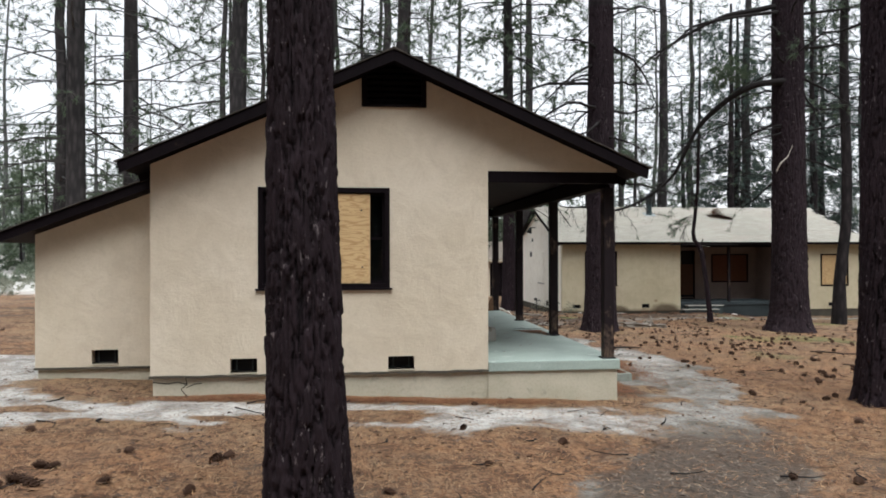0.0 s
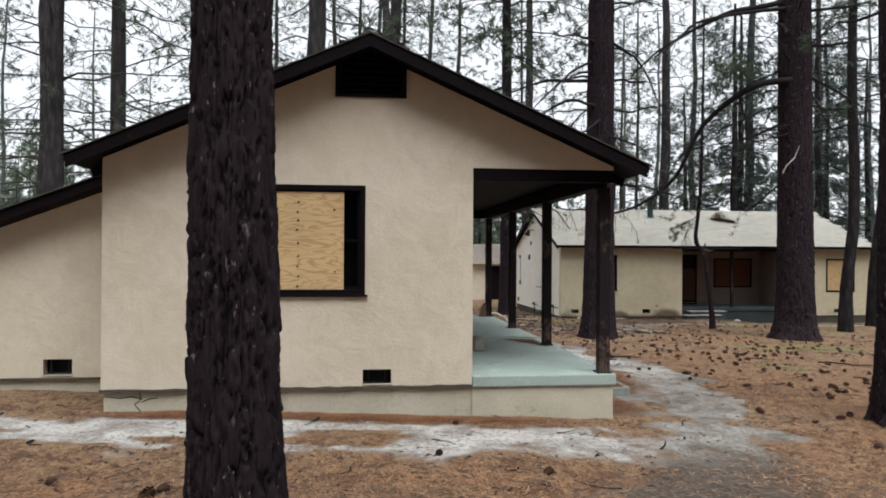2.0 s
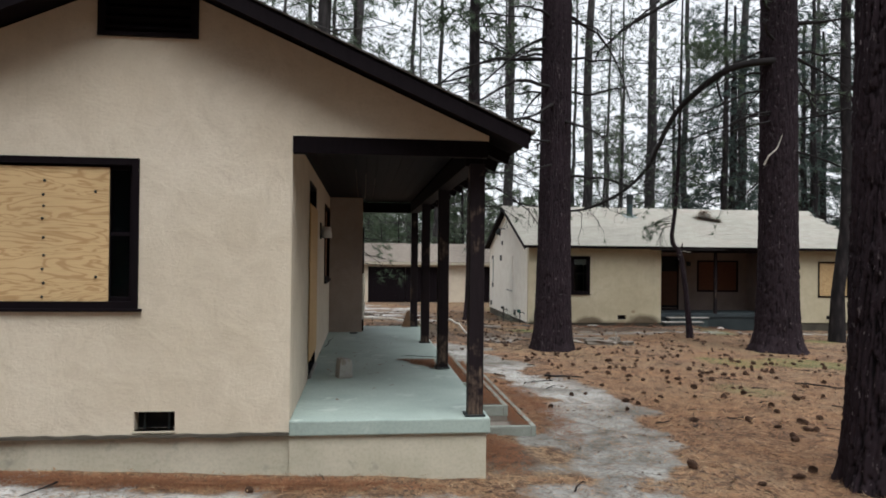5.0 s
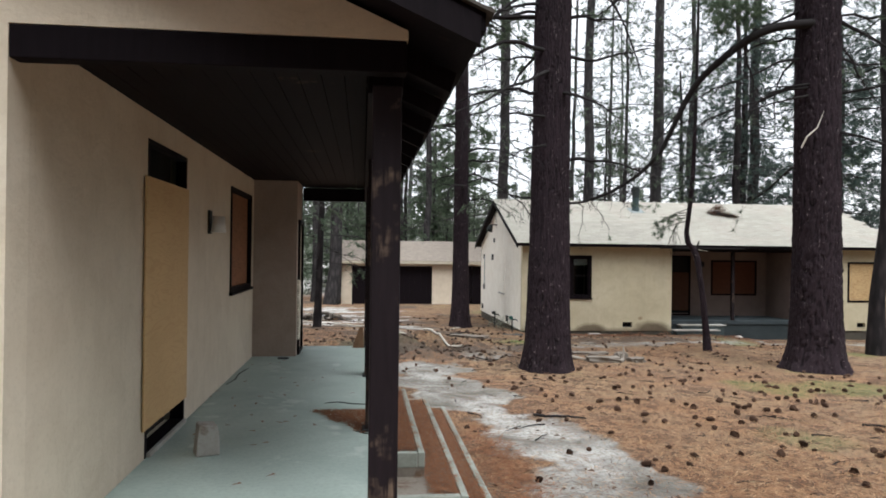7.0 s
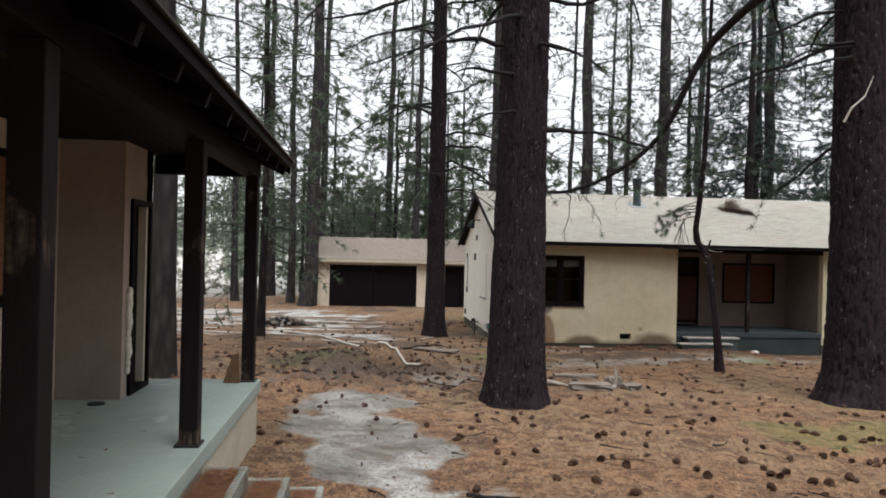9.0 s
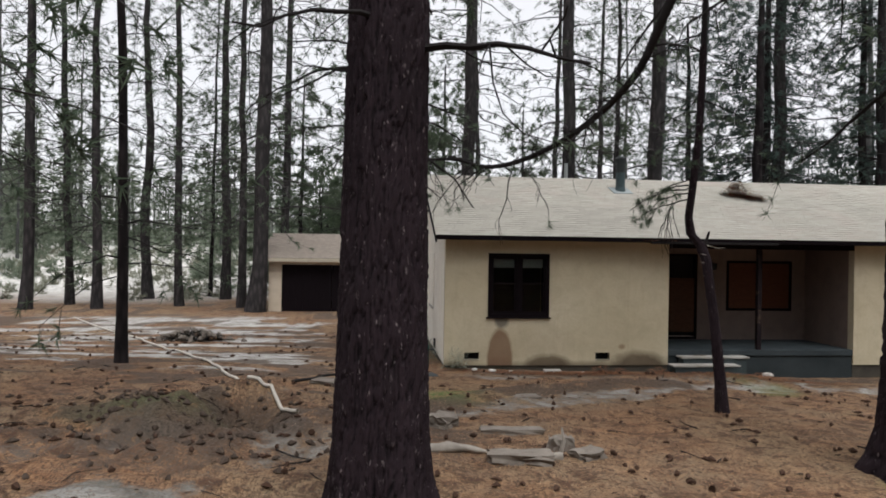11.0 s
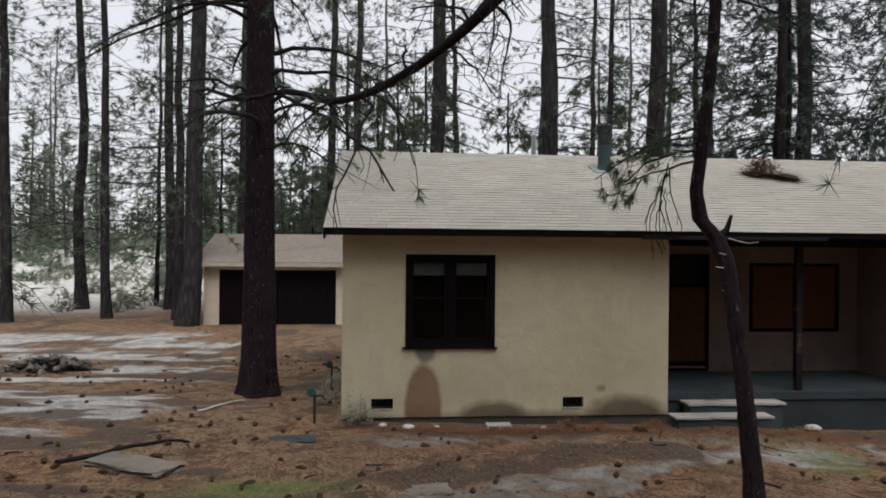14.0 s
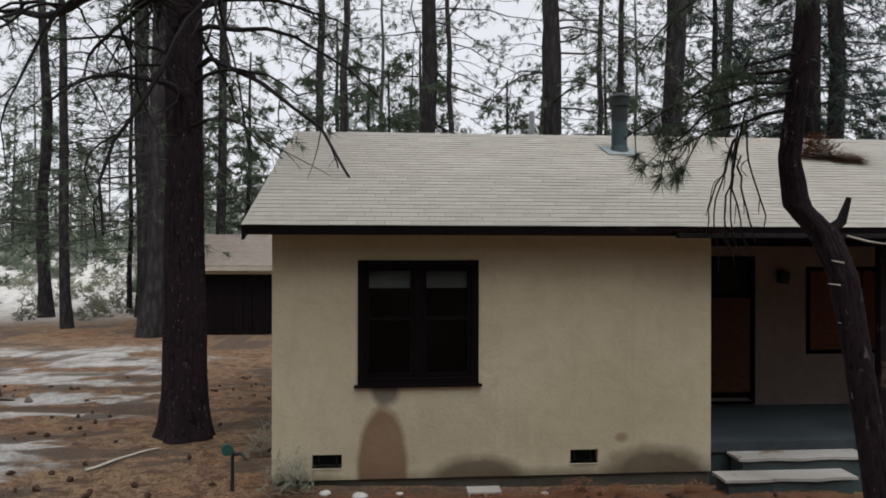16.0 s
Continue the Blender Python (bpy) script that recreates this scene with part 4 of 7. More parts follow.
house = thing("stucco_house", (14.5, 29.8, BASE), "long yellowed stucco house with pale shingle roof and recessed porch", "house")
bm = bmesh.new()
pierced(bm, HX0, PX0, BASE, lambda x: 2.30, [(8.71, 10.015, 0.51, 1.85), (8.21, 8.53, -0.40, -0.255), (11.06, 11.375, -0.405, -0.255)], HY0, HY0 + 0.2, "y")
part("front_wall", bm, M_STUCCO_YELLOW, house, "yellowed stucco wall with brown water stains")
bm = bmesh.new()
pierced(bm, PX1, HX1, BASE, lambda x: 2.30, [(18.77, 19.97, 0.43, 1.725), (19.1, 19.4, -0.41, -0.27)], HY0, HY0 + 0.2, "y")
part("front_wall", bm, M_STUCCO_YELLOW, house)
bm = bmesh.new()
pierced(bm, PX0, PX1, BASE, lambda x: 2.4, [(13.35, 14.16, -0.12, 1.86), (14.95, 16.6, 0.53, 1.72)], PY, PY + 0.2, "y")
part("porch_back_wall", bm, M_STUCCO_SHADED, house, "stucco wall of the porch, darkened with its shade")
part("porch_side_wall", boxed((PX0 - 0.2, PX0, HY0 + 0.2, PY + 0.2, BASE, 2.3)), M_STUCCO_SHADED, house)
part("porch_side_wall", boxed((PX1, PX1 + 0.2, HY0 + 0.2, PY + 0.2, BASE, 2.3)), M_STUCCO_SHADED, house)
bm = bmesh.new()
gable = [(HY0 + 0.2, BASE), (HY1, BASE), (HY1, roof2(HY1) - 0.08), (RY, RZ - 0.08), (HY0 + 0.2, roof2(HY0 + 0.2) - 0.08)]
prism(bm, gable, HX0, HX0 + 0.2, "x")
part("end_wall", bm, M_STUCCO_WHITE, house, "whitewashed gable end wall")
bm = bmesh.new()
prism(bm, gable, HX1 - 0.2, HX1, "x")
part("end_wall", bm, M_STUCCO_YELLOW, house)
part("back_wall", boxed((HX0 + 0.2, HX1 - 0.2, HY1 - 0.2, HY1, BASE, 2.3)), M_STUCCO_YELLOW, house)
for span in ((HX0 + 0.03, PX0, HY0 + 0.03, HY0 + 0.3, -1.0, BASE), (HX0 + 0.03, HX0 + 0.3, HY0 + 0.3, HY1, -1.2, BASE), (PX1, HX1 - 0.03, HY0 + 0.03, HY0 + 0.3, -1.3, BASE)):
    part("foundation", boxed(span), M_LEDGE, house, "dark foundation")
crawl_vent(8.21, 8.53, -0.40, -0.255, HY0, house)
crawl_vent(11.06, 11.375, -0.405, -0.255, HY0, house)
crawl_vent(19.1, 19.4, -0.41, -0.27, HY0, house)
# twin casement with blinds
cas = part("casement_window", ring_frame(8.70, 10.025, 0.50, 1.86, 0.07, HY0 - 0.02, HY0 + 0.12, "y"), M_DARK, house, "dark twin casement window with half-lowered pale blinds")
part("window_sill", boxed((8.66, 10.06, HY0 - 0.045, HY0 + 0.1, 0.472, 0.50), bevel=0.005), M_DARK, cas)
part("mullion", boxed((9.325, 9.40, HY0, HY0 + 0.1, 0.57, 1.79)), M_DARK, cas)
for a, b in ((8.77, 9.325), (9.40, 9.955)):
    sash = part("sash", ring_frame(a, b, 0.57, 1.79, 0.05, HY0 + 0.03, HY0 + 0.08, "y"), M_DARK, cas)
    part("rail", boxed((a + 0.05, b - 0.05, HY0 + 0.035, HY0 + 0.07, 1.20, 1.235)), M_DARK, sash)
    part("pane", boxed((a + 0.05, b - 0.05, HY0 + 0.055, HY0 + 0.059, 1.235, 1.74)), M_GLASS, sash)
    part("pane", boxed((a + 0.05, b - 0.05, HY0 + 0.055, HY0 + 0.059, 0.62, 1.20)), M_GLASS, sash)
    part("blind", boxed((a + 0.04, b - 0.04, HY0 + 0.10, HY0 + 0.104, 1.55, 1.75)), M_BLIND, cas, "pale roller blind")
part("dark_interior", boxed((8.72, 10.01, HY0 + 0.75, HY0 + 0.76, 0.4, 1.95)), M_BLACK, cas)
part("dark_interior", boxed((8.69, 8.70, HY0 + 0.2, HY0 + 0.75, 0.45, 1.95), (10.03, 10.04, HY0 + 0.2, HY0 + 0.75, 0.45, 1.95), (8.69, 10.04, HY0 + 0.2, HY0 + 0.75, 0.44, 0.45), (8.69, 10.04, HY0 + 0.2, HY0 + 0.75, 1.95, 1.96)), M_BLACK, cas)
# far window, boarded yellow
fw = part("boarded_window", ring_frame(18.75, 19.99, 0.41, 1.745, 0.06, HY0 - 0.015, HY0 + 0.1, "y"), M_DARK, house, "window boarded with yellow plywood")
part("plywood_board", boxed((18.80, 19.94, HY0 + 0.02, HY0 + 0.034, 0.46, 1.70)), M_PLY, fw)
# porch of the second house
part("porch_slab", boxed((PX0, PX1, HY0 + 0.01, PY, -0.33, -0.20), bevel=0.01), M_DECK_DARK, house, "green painted concrete porch slab, darkened for porch shade")
part("porch_base", boxed((PX0 + 0.002, PX1 - 0.002, HY0 + 0.04, PY, -1.1, -0.332)), concrete("dark_green_concrete", (0.042, 0.050, 0.053), (0.026, 0.032, 0.034)), house)
M_GREEN_CONC = concrete("dark_green_step", (0.06, 0.074, 0.076), (0.036, 0.045, 0.047))
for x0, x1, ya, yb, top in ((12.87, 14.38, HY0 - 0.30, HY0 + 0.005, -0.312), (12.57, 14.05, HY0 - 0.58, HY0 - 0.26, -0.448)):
    step = part("porch_step", boxed((x0 + 0.05, x1 - 0.04, ya + 0.03, yb, -1.2, top - 0.032)), M_GREEN_CONC, house, "dark green step with a pale dusty tread")
    bm = boxed((x0, x1, ya, yb, top - 0.03, top))
    bmesh.ops.subdivide_edges(bm, edges=[e for e in bm.edges if abs(e.verts[0].co.x - e.verts[1].co.x) > 1], cuts=14)
    for v in bm.verts:
        if v.co.y < ya + 0.01:
            v.co.y += 0.010 * math.sin(v.co.x * 7.3) + 0.006 * math.sin(v.co.x * 23)
            v.co.z += 0.004 * math.sin(v.co.x * 11)
    part("tread", bm, M_CONC, step, "pale dusty tread")
part("porch_ceiling", boxed((PX0, PX1, HY0 + 0.02, PY, 2.14, 2.17)), M_DARK, house)
part("porch_beam", boxed((PX0, PX1, HY0 + 0.0, HY0 + 0.16, 2.02, 2.138), bevel=0.005), M_DARK, house)
part("porch_post", boxed((14.74, 14.84, HY0 + 0.04, HY0 + 0.14, -0.2, 2.02), bevel=0.006), M_POST, house, "slim dark porch post")
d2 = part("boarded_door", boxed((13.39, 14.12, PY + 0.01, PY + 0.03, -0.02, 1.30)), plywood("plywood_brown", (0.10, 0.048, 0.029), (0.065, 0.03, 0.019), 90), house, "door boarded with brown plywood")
part("door_casing", ring_frame(13.33, 14.18, -0.19, 1.89, 0.05, PY - 0.015, PY + 0.1, "y"), M_DARK, d2)
part("dark_interior", boxed((13.35, 14.16, PY + 0.12, PY + 0.13, -0.19, 1.86)), M_BLACK, d2)
w2 = part("boarded_window", ring_frame(14.93, 16.62, 0.51, 1.74, 0.06, PY - 0.015, PY + 0.1, "y"), M_DARK, house, "porch window boarded with reddish plywood")
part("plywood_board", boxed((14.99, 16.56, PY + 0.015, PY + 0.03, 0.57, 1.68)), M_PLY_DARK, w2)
part("board_seam", boxed((15.76, 15.78, PY + 0.008, PY + 0.0145, 0.57, 1.68)), M_DARK, w2)
lamp2 = thing("wall_lamp", (14.55, PY, 1.59), "dark round porch wall lamp", "lamp")
bm = bmesh.new()
bmesh.ops.create_cone(bm, cap_ends=True, segments=16, radius1=0.07, radius2=0.09, depth=0.16, matrix=pose(14.55, PY - 0.09, 1.59))
part("shade", bm, M_SOOT, lamp2, smooth=True)
part("back_plate", boxed((14.5, 14.6, PY - 0.02, PY, 1.52, 1.69), bevel=0.004), M_SOOT, lamp2)
# things on the gable end
part("flush_panel", boxed((HX0 - 0.02, HX0, 28.7, 29.65, 0.50, 1.83), bevel=0.004), M_STUCCO_WHITE, house, "whitewashed panel over a blind window")
part("panel_ledge", boxed((HX0 - 0.05, HX0 - 0.02, 28.65, 29.7, 0.44, 0.49)), M_CONC, house)
for y, z, s in ((31.1, 1.74, 0.14), (30.8, 2.38, 0.1), (33.0, 1.75, 0.11), (32.95, 0.52, 0.12), (28.2, -0.35, 0.13), (33.3, -0.3, 0.12)):
    part("wall_vent", boxed((HX0 - 0.03, HX0 + 0.0, y - s, y + s, z - s * 0.8, z + s * 0.8), bevel=0.004), M_SOOT, house)
part("conduit", boxed((HX0 - 0.03, HX0, 32.86, 32.89, 0.6, 1.75)), M_METAL, house)
elamp = thing("wall_lamp", (HX0, 30.26, 2.9), "dark floodlight under the gable peak", "lamp")
part("arm", boxed((HX0 - 0.25, HX0, 30.24, 30.28, 2.93, 2.97)), M_SOOT, elamp)
bm = bmesh.new()
bmesh.ops.create_cone(bm, cap_ends=True, segments=14, radius1=0.13, radius2=0.06, depth=0.26, matrix=pose(HX0 - 0.27, 30.26, 2.83, 0, 20, 0))
part("shade", bm, M_SOOT, elamp, smooth=True)
# roof of the second house
RX0, RX1 = 7.56, 20.85
for side in (-1, 1):
    ye = RY + side * (RY - EAVE_Y)
    bm = bmesh.new()
    prism(bm, [(RY, RZ), (RY, RZ - 0.07), (ye, EZ - 0.07), (ye, EZ)], RX0, RX1, "x")
    slab = part("roof", bm, M_DARK, house)
    part("fascia", boxed((RX0, RX1, min(ye, ye + side * 0.02), max(ye, ye + side * 0.02), EZ - 0.085, EZ - 0.005)), M_DARK, slab)
    for xb in (RX0 - 0.03, RX1):
        bm = bmesh.new()
        prism(bm, [(RY, RZ - 0.01), (RY, RZ - 0.17), (ye, EZ - 0.15), (ye, EZ - 0.01)], xb, xb + 0.03, "x")
        part("barge_board", bm, M_DARK, slab)
part("soffit", boxed((RX0 + 0.01, RX1 - 0.01, EAVE_Y + 0.02, HY0 - 0.002, 2.135, 2.15)), M_DARK, house)
part("porch_gutter", boxed((12.1, 14.9, EAVE_Y - 0.10, EAVE_Y - 0.022, 2.105, 2.155), bevel=0.008), M_TWIG, house, "bent old gutter over the porch")
# flue pipe, vent pipe and heap of needles on the roof
flue = thing("flue_pipe", (12.57, 28.84, roof2(28.84)), "galvanised flue pipe with a sooty cap", "flue")
for nm, r0, r1, z0, z1, mt in (("pipe", 0.118, 0.118, -0.25, 0.55, M_FLUE), ("collar", 0.15, 0.12, 0.0, 0.12, M_FLUE), ("cap", 0.15, 0.15, 0.72, 0.86, M_SOOT), ("top_pipe", 0.125, 0.125, 0.50, 0.74, M_SOOT), ("cap_lid", 0.17, 0.09, 0.86, 0.92, M_SOOT)):
    bm = bmesh.new()
    bmesh.ops.create_cone(bm, cap_ends=True, segments=20, radius1=r0, radius2=r1, depth=z1 - z0, matrix=pose(12.57, 28.84, roof2(28.84) - 0.03 + (z0 + z1) / 2))
    part(nm, bm, mt, flue, smooth=False)
bm = boxed((12.32, 12.82, 28.56, 29.06, 0, 0.012))
for v in bm.verts:
    v.co.z += roof2(v.co.y) + 0.02
part("flashing", bm, plain("dull_teal_flashing", (0.25, 0.28, 0.28), 0.6, 0.3, 7), flue)
bm = bmesh.new()
bmesh.ops.create_cone(bm, cap_ends=True, segments=12, radius1=0.05, radius2=0.05, depth=0.7, matrix=pose(11.45, 30.0, 3.95))
tagged(part("vent_pipe", bm, M_METAL), "thin vent pipe on the roof ridge", "pipe")

# ---- garage behind ----
GX0, GX1, GY, GB = 1.67, 9.9, 43.22, -1.0
garage = thing("garage", (5.8, 46.4, GB), "long low stucco garage with dark double doors", "garage")
bm = bmesh.new()
pierced(bm, GX0, GX1, GB, lambda x: 1.40, [(2.23, 6.62, GB, 1.11), (8.06, 9.6, GB, 1.15)], GY, GY + 0.2, "y")
part("front_wall", bm, M_STUCCO_PORCH, garage)
bm = bmesh.new()
prism(bm, [(GY + 0.2, GB), (GY + 6.4, GB), (GY + 6.4, 1.4), (GY + 3.2, 2.5), (GY + 0.2, 1.4)], GX0, GX0 + 0.2, "x")
prism(bm, [(GY + 0.2, GB), (GY + 6.4, GB), (GY + 6.4, 1.4), (GY + 3.2, 2.5), (GY + 0.2, 1.4)], GX1 - 0.2, GX1, "x")
part("end_wall", bm, M_STUCCO_PORCH, garage)
part("back_wall", boxed((GX0, GX1, GY + 6.2, GY + 6.4, GB, 1.4)), M_STUCCO_PORCH, garage)
for x0, x1, top in ((2.23, 6.62, 1.11), (8.06, 9.6, 1.15)):
    mid = (x0 + x1) / 2
    for a, b in ((x0, mid - 0.01), (mid + 0.01, x1)):
        leaf = part("door", boxed((a, b, GY + 0.08, GY + 0.11, GB + 0.03, top)), M_DARK, garage, "dark brown garage door leaf")
        k = int((b - a) / 0.28)
        for i in range(k):
            part("plank", boxed((a + (b - a) * i / k + 0.008, a + (b - a) * (i + 1) / k - 0.008, GY + 0.062, GY + 0.0795, GB + 0.04, top - 0.02)), M_DARK, leaf)
part("roof_trim", boxed((GX0 - 0.25, GX1 + 0.25, GY - 0.36, GY - 0.33, 1.24, 1.385)), plain("cream_fascia", (0.40, 0.355, 0.275), 0.8, 0.2, 4), garage)
for side in (-1, 1):
    yr, ye = GY + 3.2, GY + 3.2 + side * 3.55
    bm = bmesh.new()
    prism(bm, [(yr, 2.53), (yr, 2.45), (ye, 1.32), (ye, 1.40)], GX0 - 0.3, GX1 + 0.3, "x")
    slab = part("roof", bm, M_SHINGLE_BROWN, garage, "brownish shingle roof")
    bm = bmesh.new()
    for k in range(26):
        a, b = k / 26, min(1.0, (k + 1.2) / 26)
        ya, yb, za, zb = ye + (yr - ye) * a, ye + (yr - ye) * b, 1.40 + 1.13 * a, 1.40 + 1.13 * b
        prism(bm, [(ya, za + 0.003), (yb, zb + 0.002), (yb, zb + 0.008), (ya, za + 0.02)], GX0 - 0.32, GX1 + 0.32, "x")
    part("shingle_course", bm, M_SHINGLE_BROWN, slab)


# ---- trees ----
def at_ground(x, y):
    return float(ground_rough(np.array([x]), np.array([y]))[0])


def bark_trunk(name, line, radii, seed, nu, step, parent, depth=0.03, plate=(0.075, 0.40)):
    """A trunk with real bark: plates parted by fissures, standing proud by depth."""
    rs = np.random.RandomState(seed)
    line, radii = np.asarray(line, float), np.asarray(radii, float)
    h = np.concatenate([[0], np.cumsum(np.linalg.norm(np.diff(line, axis=0), axis=1))])
    n = int(h[-1] / step) + 1
    s = np.linspace(0, h[-1], n)
    c = np.stack([np.interp(s, h, line[:, k]) for k in range(3)], -1)
    r = np.interp(s, h, radii)
    th = np.linspace(0, 2 * np.pi, nu, endpoint=False)
    T, S = np.meshgrid(th, s)
    R = np.repeat(r[:, None], nu, 1)
    rr = float(np.median(r))
    cu = max(6, int(round(2 * np.pi * rr / plate[0])))
    cx, sx = np.cos(T) * cu * 0.3 + 50, np.sin(T) * cu * 0.3 + 50  # places round the trunk, so that nothing shows a seam
    wob = fractal(cx, sx + S * 2.4, seed) - 0.5
    crinkle = fractal(cx * 3.1, sx * 3.1 + S * 11, seed + 31, 3) - 0.5
    U = T / (2 * np.pi) * cu + wob * 1.7 + crinkle * 0.9
    V = S / plate[1] + 1.2 * (fractal(cx, sx - S * 4.0, seed + 6) - 0.5) + 0.5 * crinkle
    U = np.mod(U, cu)
    jit, shift = rs.rand(cu, 4096, 3), rs.rand(cu) * 7
    f1, f2, cell = np.full(U.shape, 9.0), np.full(U.shape, 9.0), np.zeros(U.shape)
    iu = np.floor(U).astype(int)
    for du in (-1, 0, 1):
        a = iu + du
        Va = V + shift[np.mod(a, cu)]
        iv = np.floor(Va).astype(int)
        for dv in (-1, 0, 1):
            b = iv + dv
            j = jit[np.mod(a, cu), np.mod(b, 4096)]
            d = np.hypot(a + 0.15 + 0.7 * j[..., 0] - U, b + 0.1 + 0.8 * j[..., 1] - Va)
            m = d < f1
            f2 = np.where(m, f1, np.minimum(f2, d))
            cell = np.where(m, j[..., 2], cell)
            f1 = np.where(m, d, f1)
    up = smoothstep(0.02, 0.16, f2 - f1)
    rough = fractal(cx * 6, sx * 6 + S * 19, seed + 11, 3)
    ridge = 1 - np.abs(2 * fractal(cx * 2.2, sx * 2.2 + S * 1.6, seed + 23, 3) - 1)
    flake = np.floor(fractal(cx * 2.6, sx * 2.6 + S * 7, seed + 41, 3) * 6) / 6
    height = up * (0.34 + 0.38 * cell) + 0.28 * smoothstep(0.4, 0.95, ridge) + 0.4 * (rough - 0.5) + 0.75 * (flake - 0.42)
    flare = 1 + 0.10 * np.exp(-S / 0.35) * np.sin(T * 5 + seed) * 1.4
    RR = R * flare + depth * (height - 0.6) + 0.02 * (fractal(cx * 0.5, sx * 0.5 + S * 0.8, seed + 3) - 0.5)
    P = np.stack([c[:, 0][:, None] + RR * np.cos(T), c[:, 1][:, None] + RR * np.sin(T), np.repeat(c[:, 2][:, None], nu, 1)], -1)
    i, j = np.meshgrid(np.arange(n - 1), np.arange(nu), indexing="ij")
    k = (j + 1) % nu
    faces = np.stack([i * nu + j, i * nu + k, (i + 1) * nu + k, (i + 1) * nu + j], -1).reshape(-1, 4)
    return arrays(name, P.reshape(-1, 3), faces, M_BARK, parent, "", True, (("plate", np.clip(height, 0, 1)), ("cell", cell)))


def tufts(centres, dirs, rs, length=0.2, blades=9, width=0.014, spread=0.9):
    """Brushes of pine needles: thin triangles that fan out from each centre about its direction."""
    c, d = np.repeat(np.asarray(centres), blades, 0), np.repeat(np.asarray(dirs), blades, 0)
    n = len(c)
    v = d + spread * rs.normal(size=(n, 3))
    v /= np.linalg.norm(v, axis=1)[:, None] + 1e-9
    side = np.cross(v, rs.normal(size=(n, 3)))
    side /= np.linalg.norm(side, axis=1)[:, None] + 1e-9
    L = length * rs.uniform(0.7, 1.2, (n, 1))
    tri = np.stack([c + side * width, c - side * width, c + v * L], 1).reshape(-1, 3)
    return tri, np.arange(3 * n).reshape(-1, 3)


def limb_line(rs, p0, az, length, rise, droop, segs=7, wander=0.10):
    t = np.linspace(0, 1, segs)
    a = az + np.cumsum(rs.normal(0, wander, segs))
    step = length / (segs - 1)
    xy = np.cumsum(np.stack([np.cos(a), np.sin(a)], -1) * step, 0)
    xy -= xy[0]
    z = rise * length * t - droop * length * t ** 2 + np.cumsum(rs.normal(0, 0.02 * length, segs)) * (t > 0)
    return np.column_stack([p0[0] + xy[:, 0], p0[1] + xy[:, 1], p0[2] + z])


def limbs_and_tufts(rs, lines, radii, tuft_share, twigs=5, tlen=(0.25, 0.7), per=3, needle=0.2, blades=8, hang_down=0.25, width=0.007, straight=False):
    """Limbs with side twigs; a share of the twigs ends in brushes of needles."""
    wood, cen, dr = [], [], []
    for line, r0, share in zip(lines, radii, tuft_share):
        n = len(line)
        wood.append(tube(line, np.linspace(r0, max(0.004, r0 * 0.25), n), 3 if straight else 4 if r0 < 0.03 else 6))
        for _ in range(twigs):
            t = rs.uniform(0.3, 1.0)
            k = t * (n - 1)
            i = min(int(k), n - 2)
            p = line[i] + (line[i + 1] - line[i]) * (k - i)
            fwd = line[i + 1] - line[i]
            fwd /= np.linalg.norm(fwd) + 1e-9
            side = np.cross(fwd, (0, 0, 1)) * rs.choice((-1, 1))
            d = fwd * rs.uniform(0.2, 0.9) + side * rs.uniform(0.3, 1.0) + np.array([0, 0, rs.uniform(-hang_down - 0.35, 0.35)])
            d /= np.linalg.norm(d)
            L = rs.uniform(*tlen)
            bend = np.array([0, 0, -hang_down * L])
            tw = np.stack([p, p + d * L * 0.5 + bend * 0.2, p + d * L + bend * 0.5])
            if straight:
                wood.append(tube(tw[::2], (max(0.004, r0 * 0.25), 0.003), 3))
            else:
                k = np.linspace(0, 1, 6)[:, None]
                curl = np.cross(d, rs.normal(size=3))
                line2 = p + d * L * k + bend * 0.6 * k ** 2 + curl * L * rs.uniform(0.05, 0.28) * np.sin(k * rs.uniform(2.0, 4.5))
                wood.append(tube(line2, np.linspace(max(0.004, r0 * 0.25), 0.0025, 6), 3))
                tw = line2[[0, 3, 5]]
            if rs.rand() < share:
                for q in range(per):
                    u = 1 - 0.28 * q
                    cen.append(tw[1] + (tw[2] - tw[1]) * u if u > 0 else tw[1])
                    dr.append(d)
        if rs.rand() < share:
            cen.append(line[-1])
            dr.append((line[-1] - line[-2]) / (np.linalg.norm(line[-1] - line[-2]) + 1e-9))
    wv, wf = joined(wood)
    if cen:
        tv, tf = tufts(np.array(cen), np.array(dr), rs, needle, blades, width)
    else:
        tv, tf = None, None
    return wv, wf, tv, tf


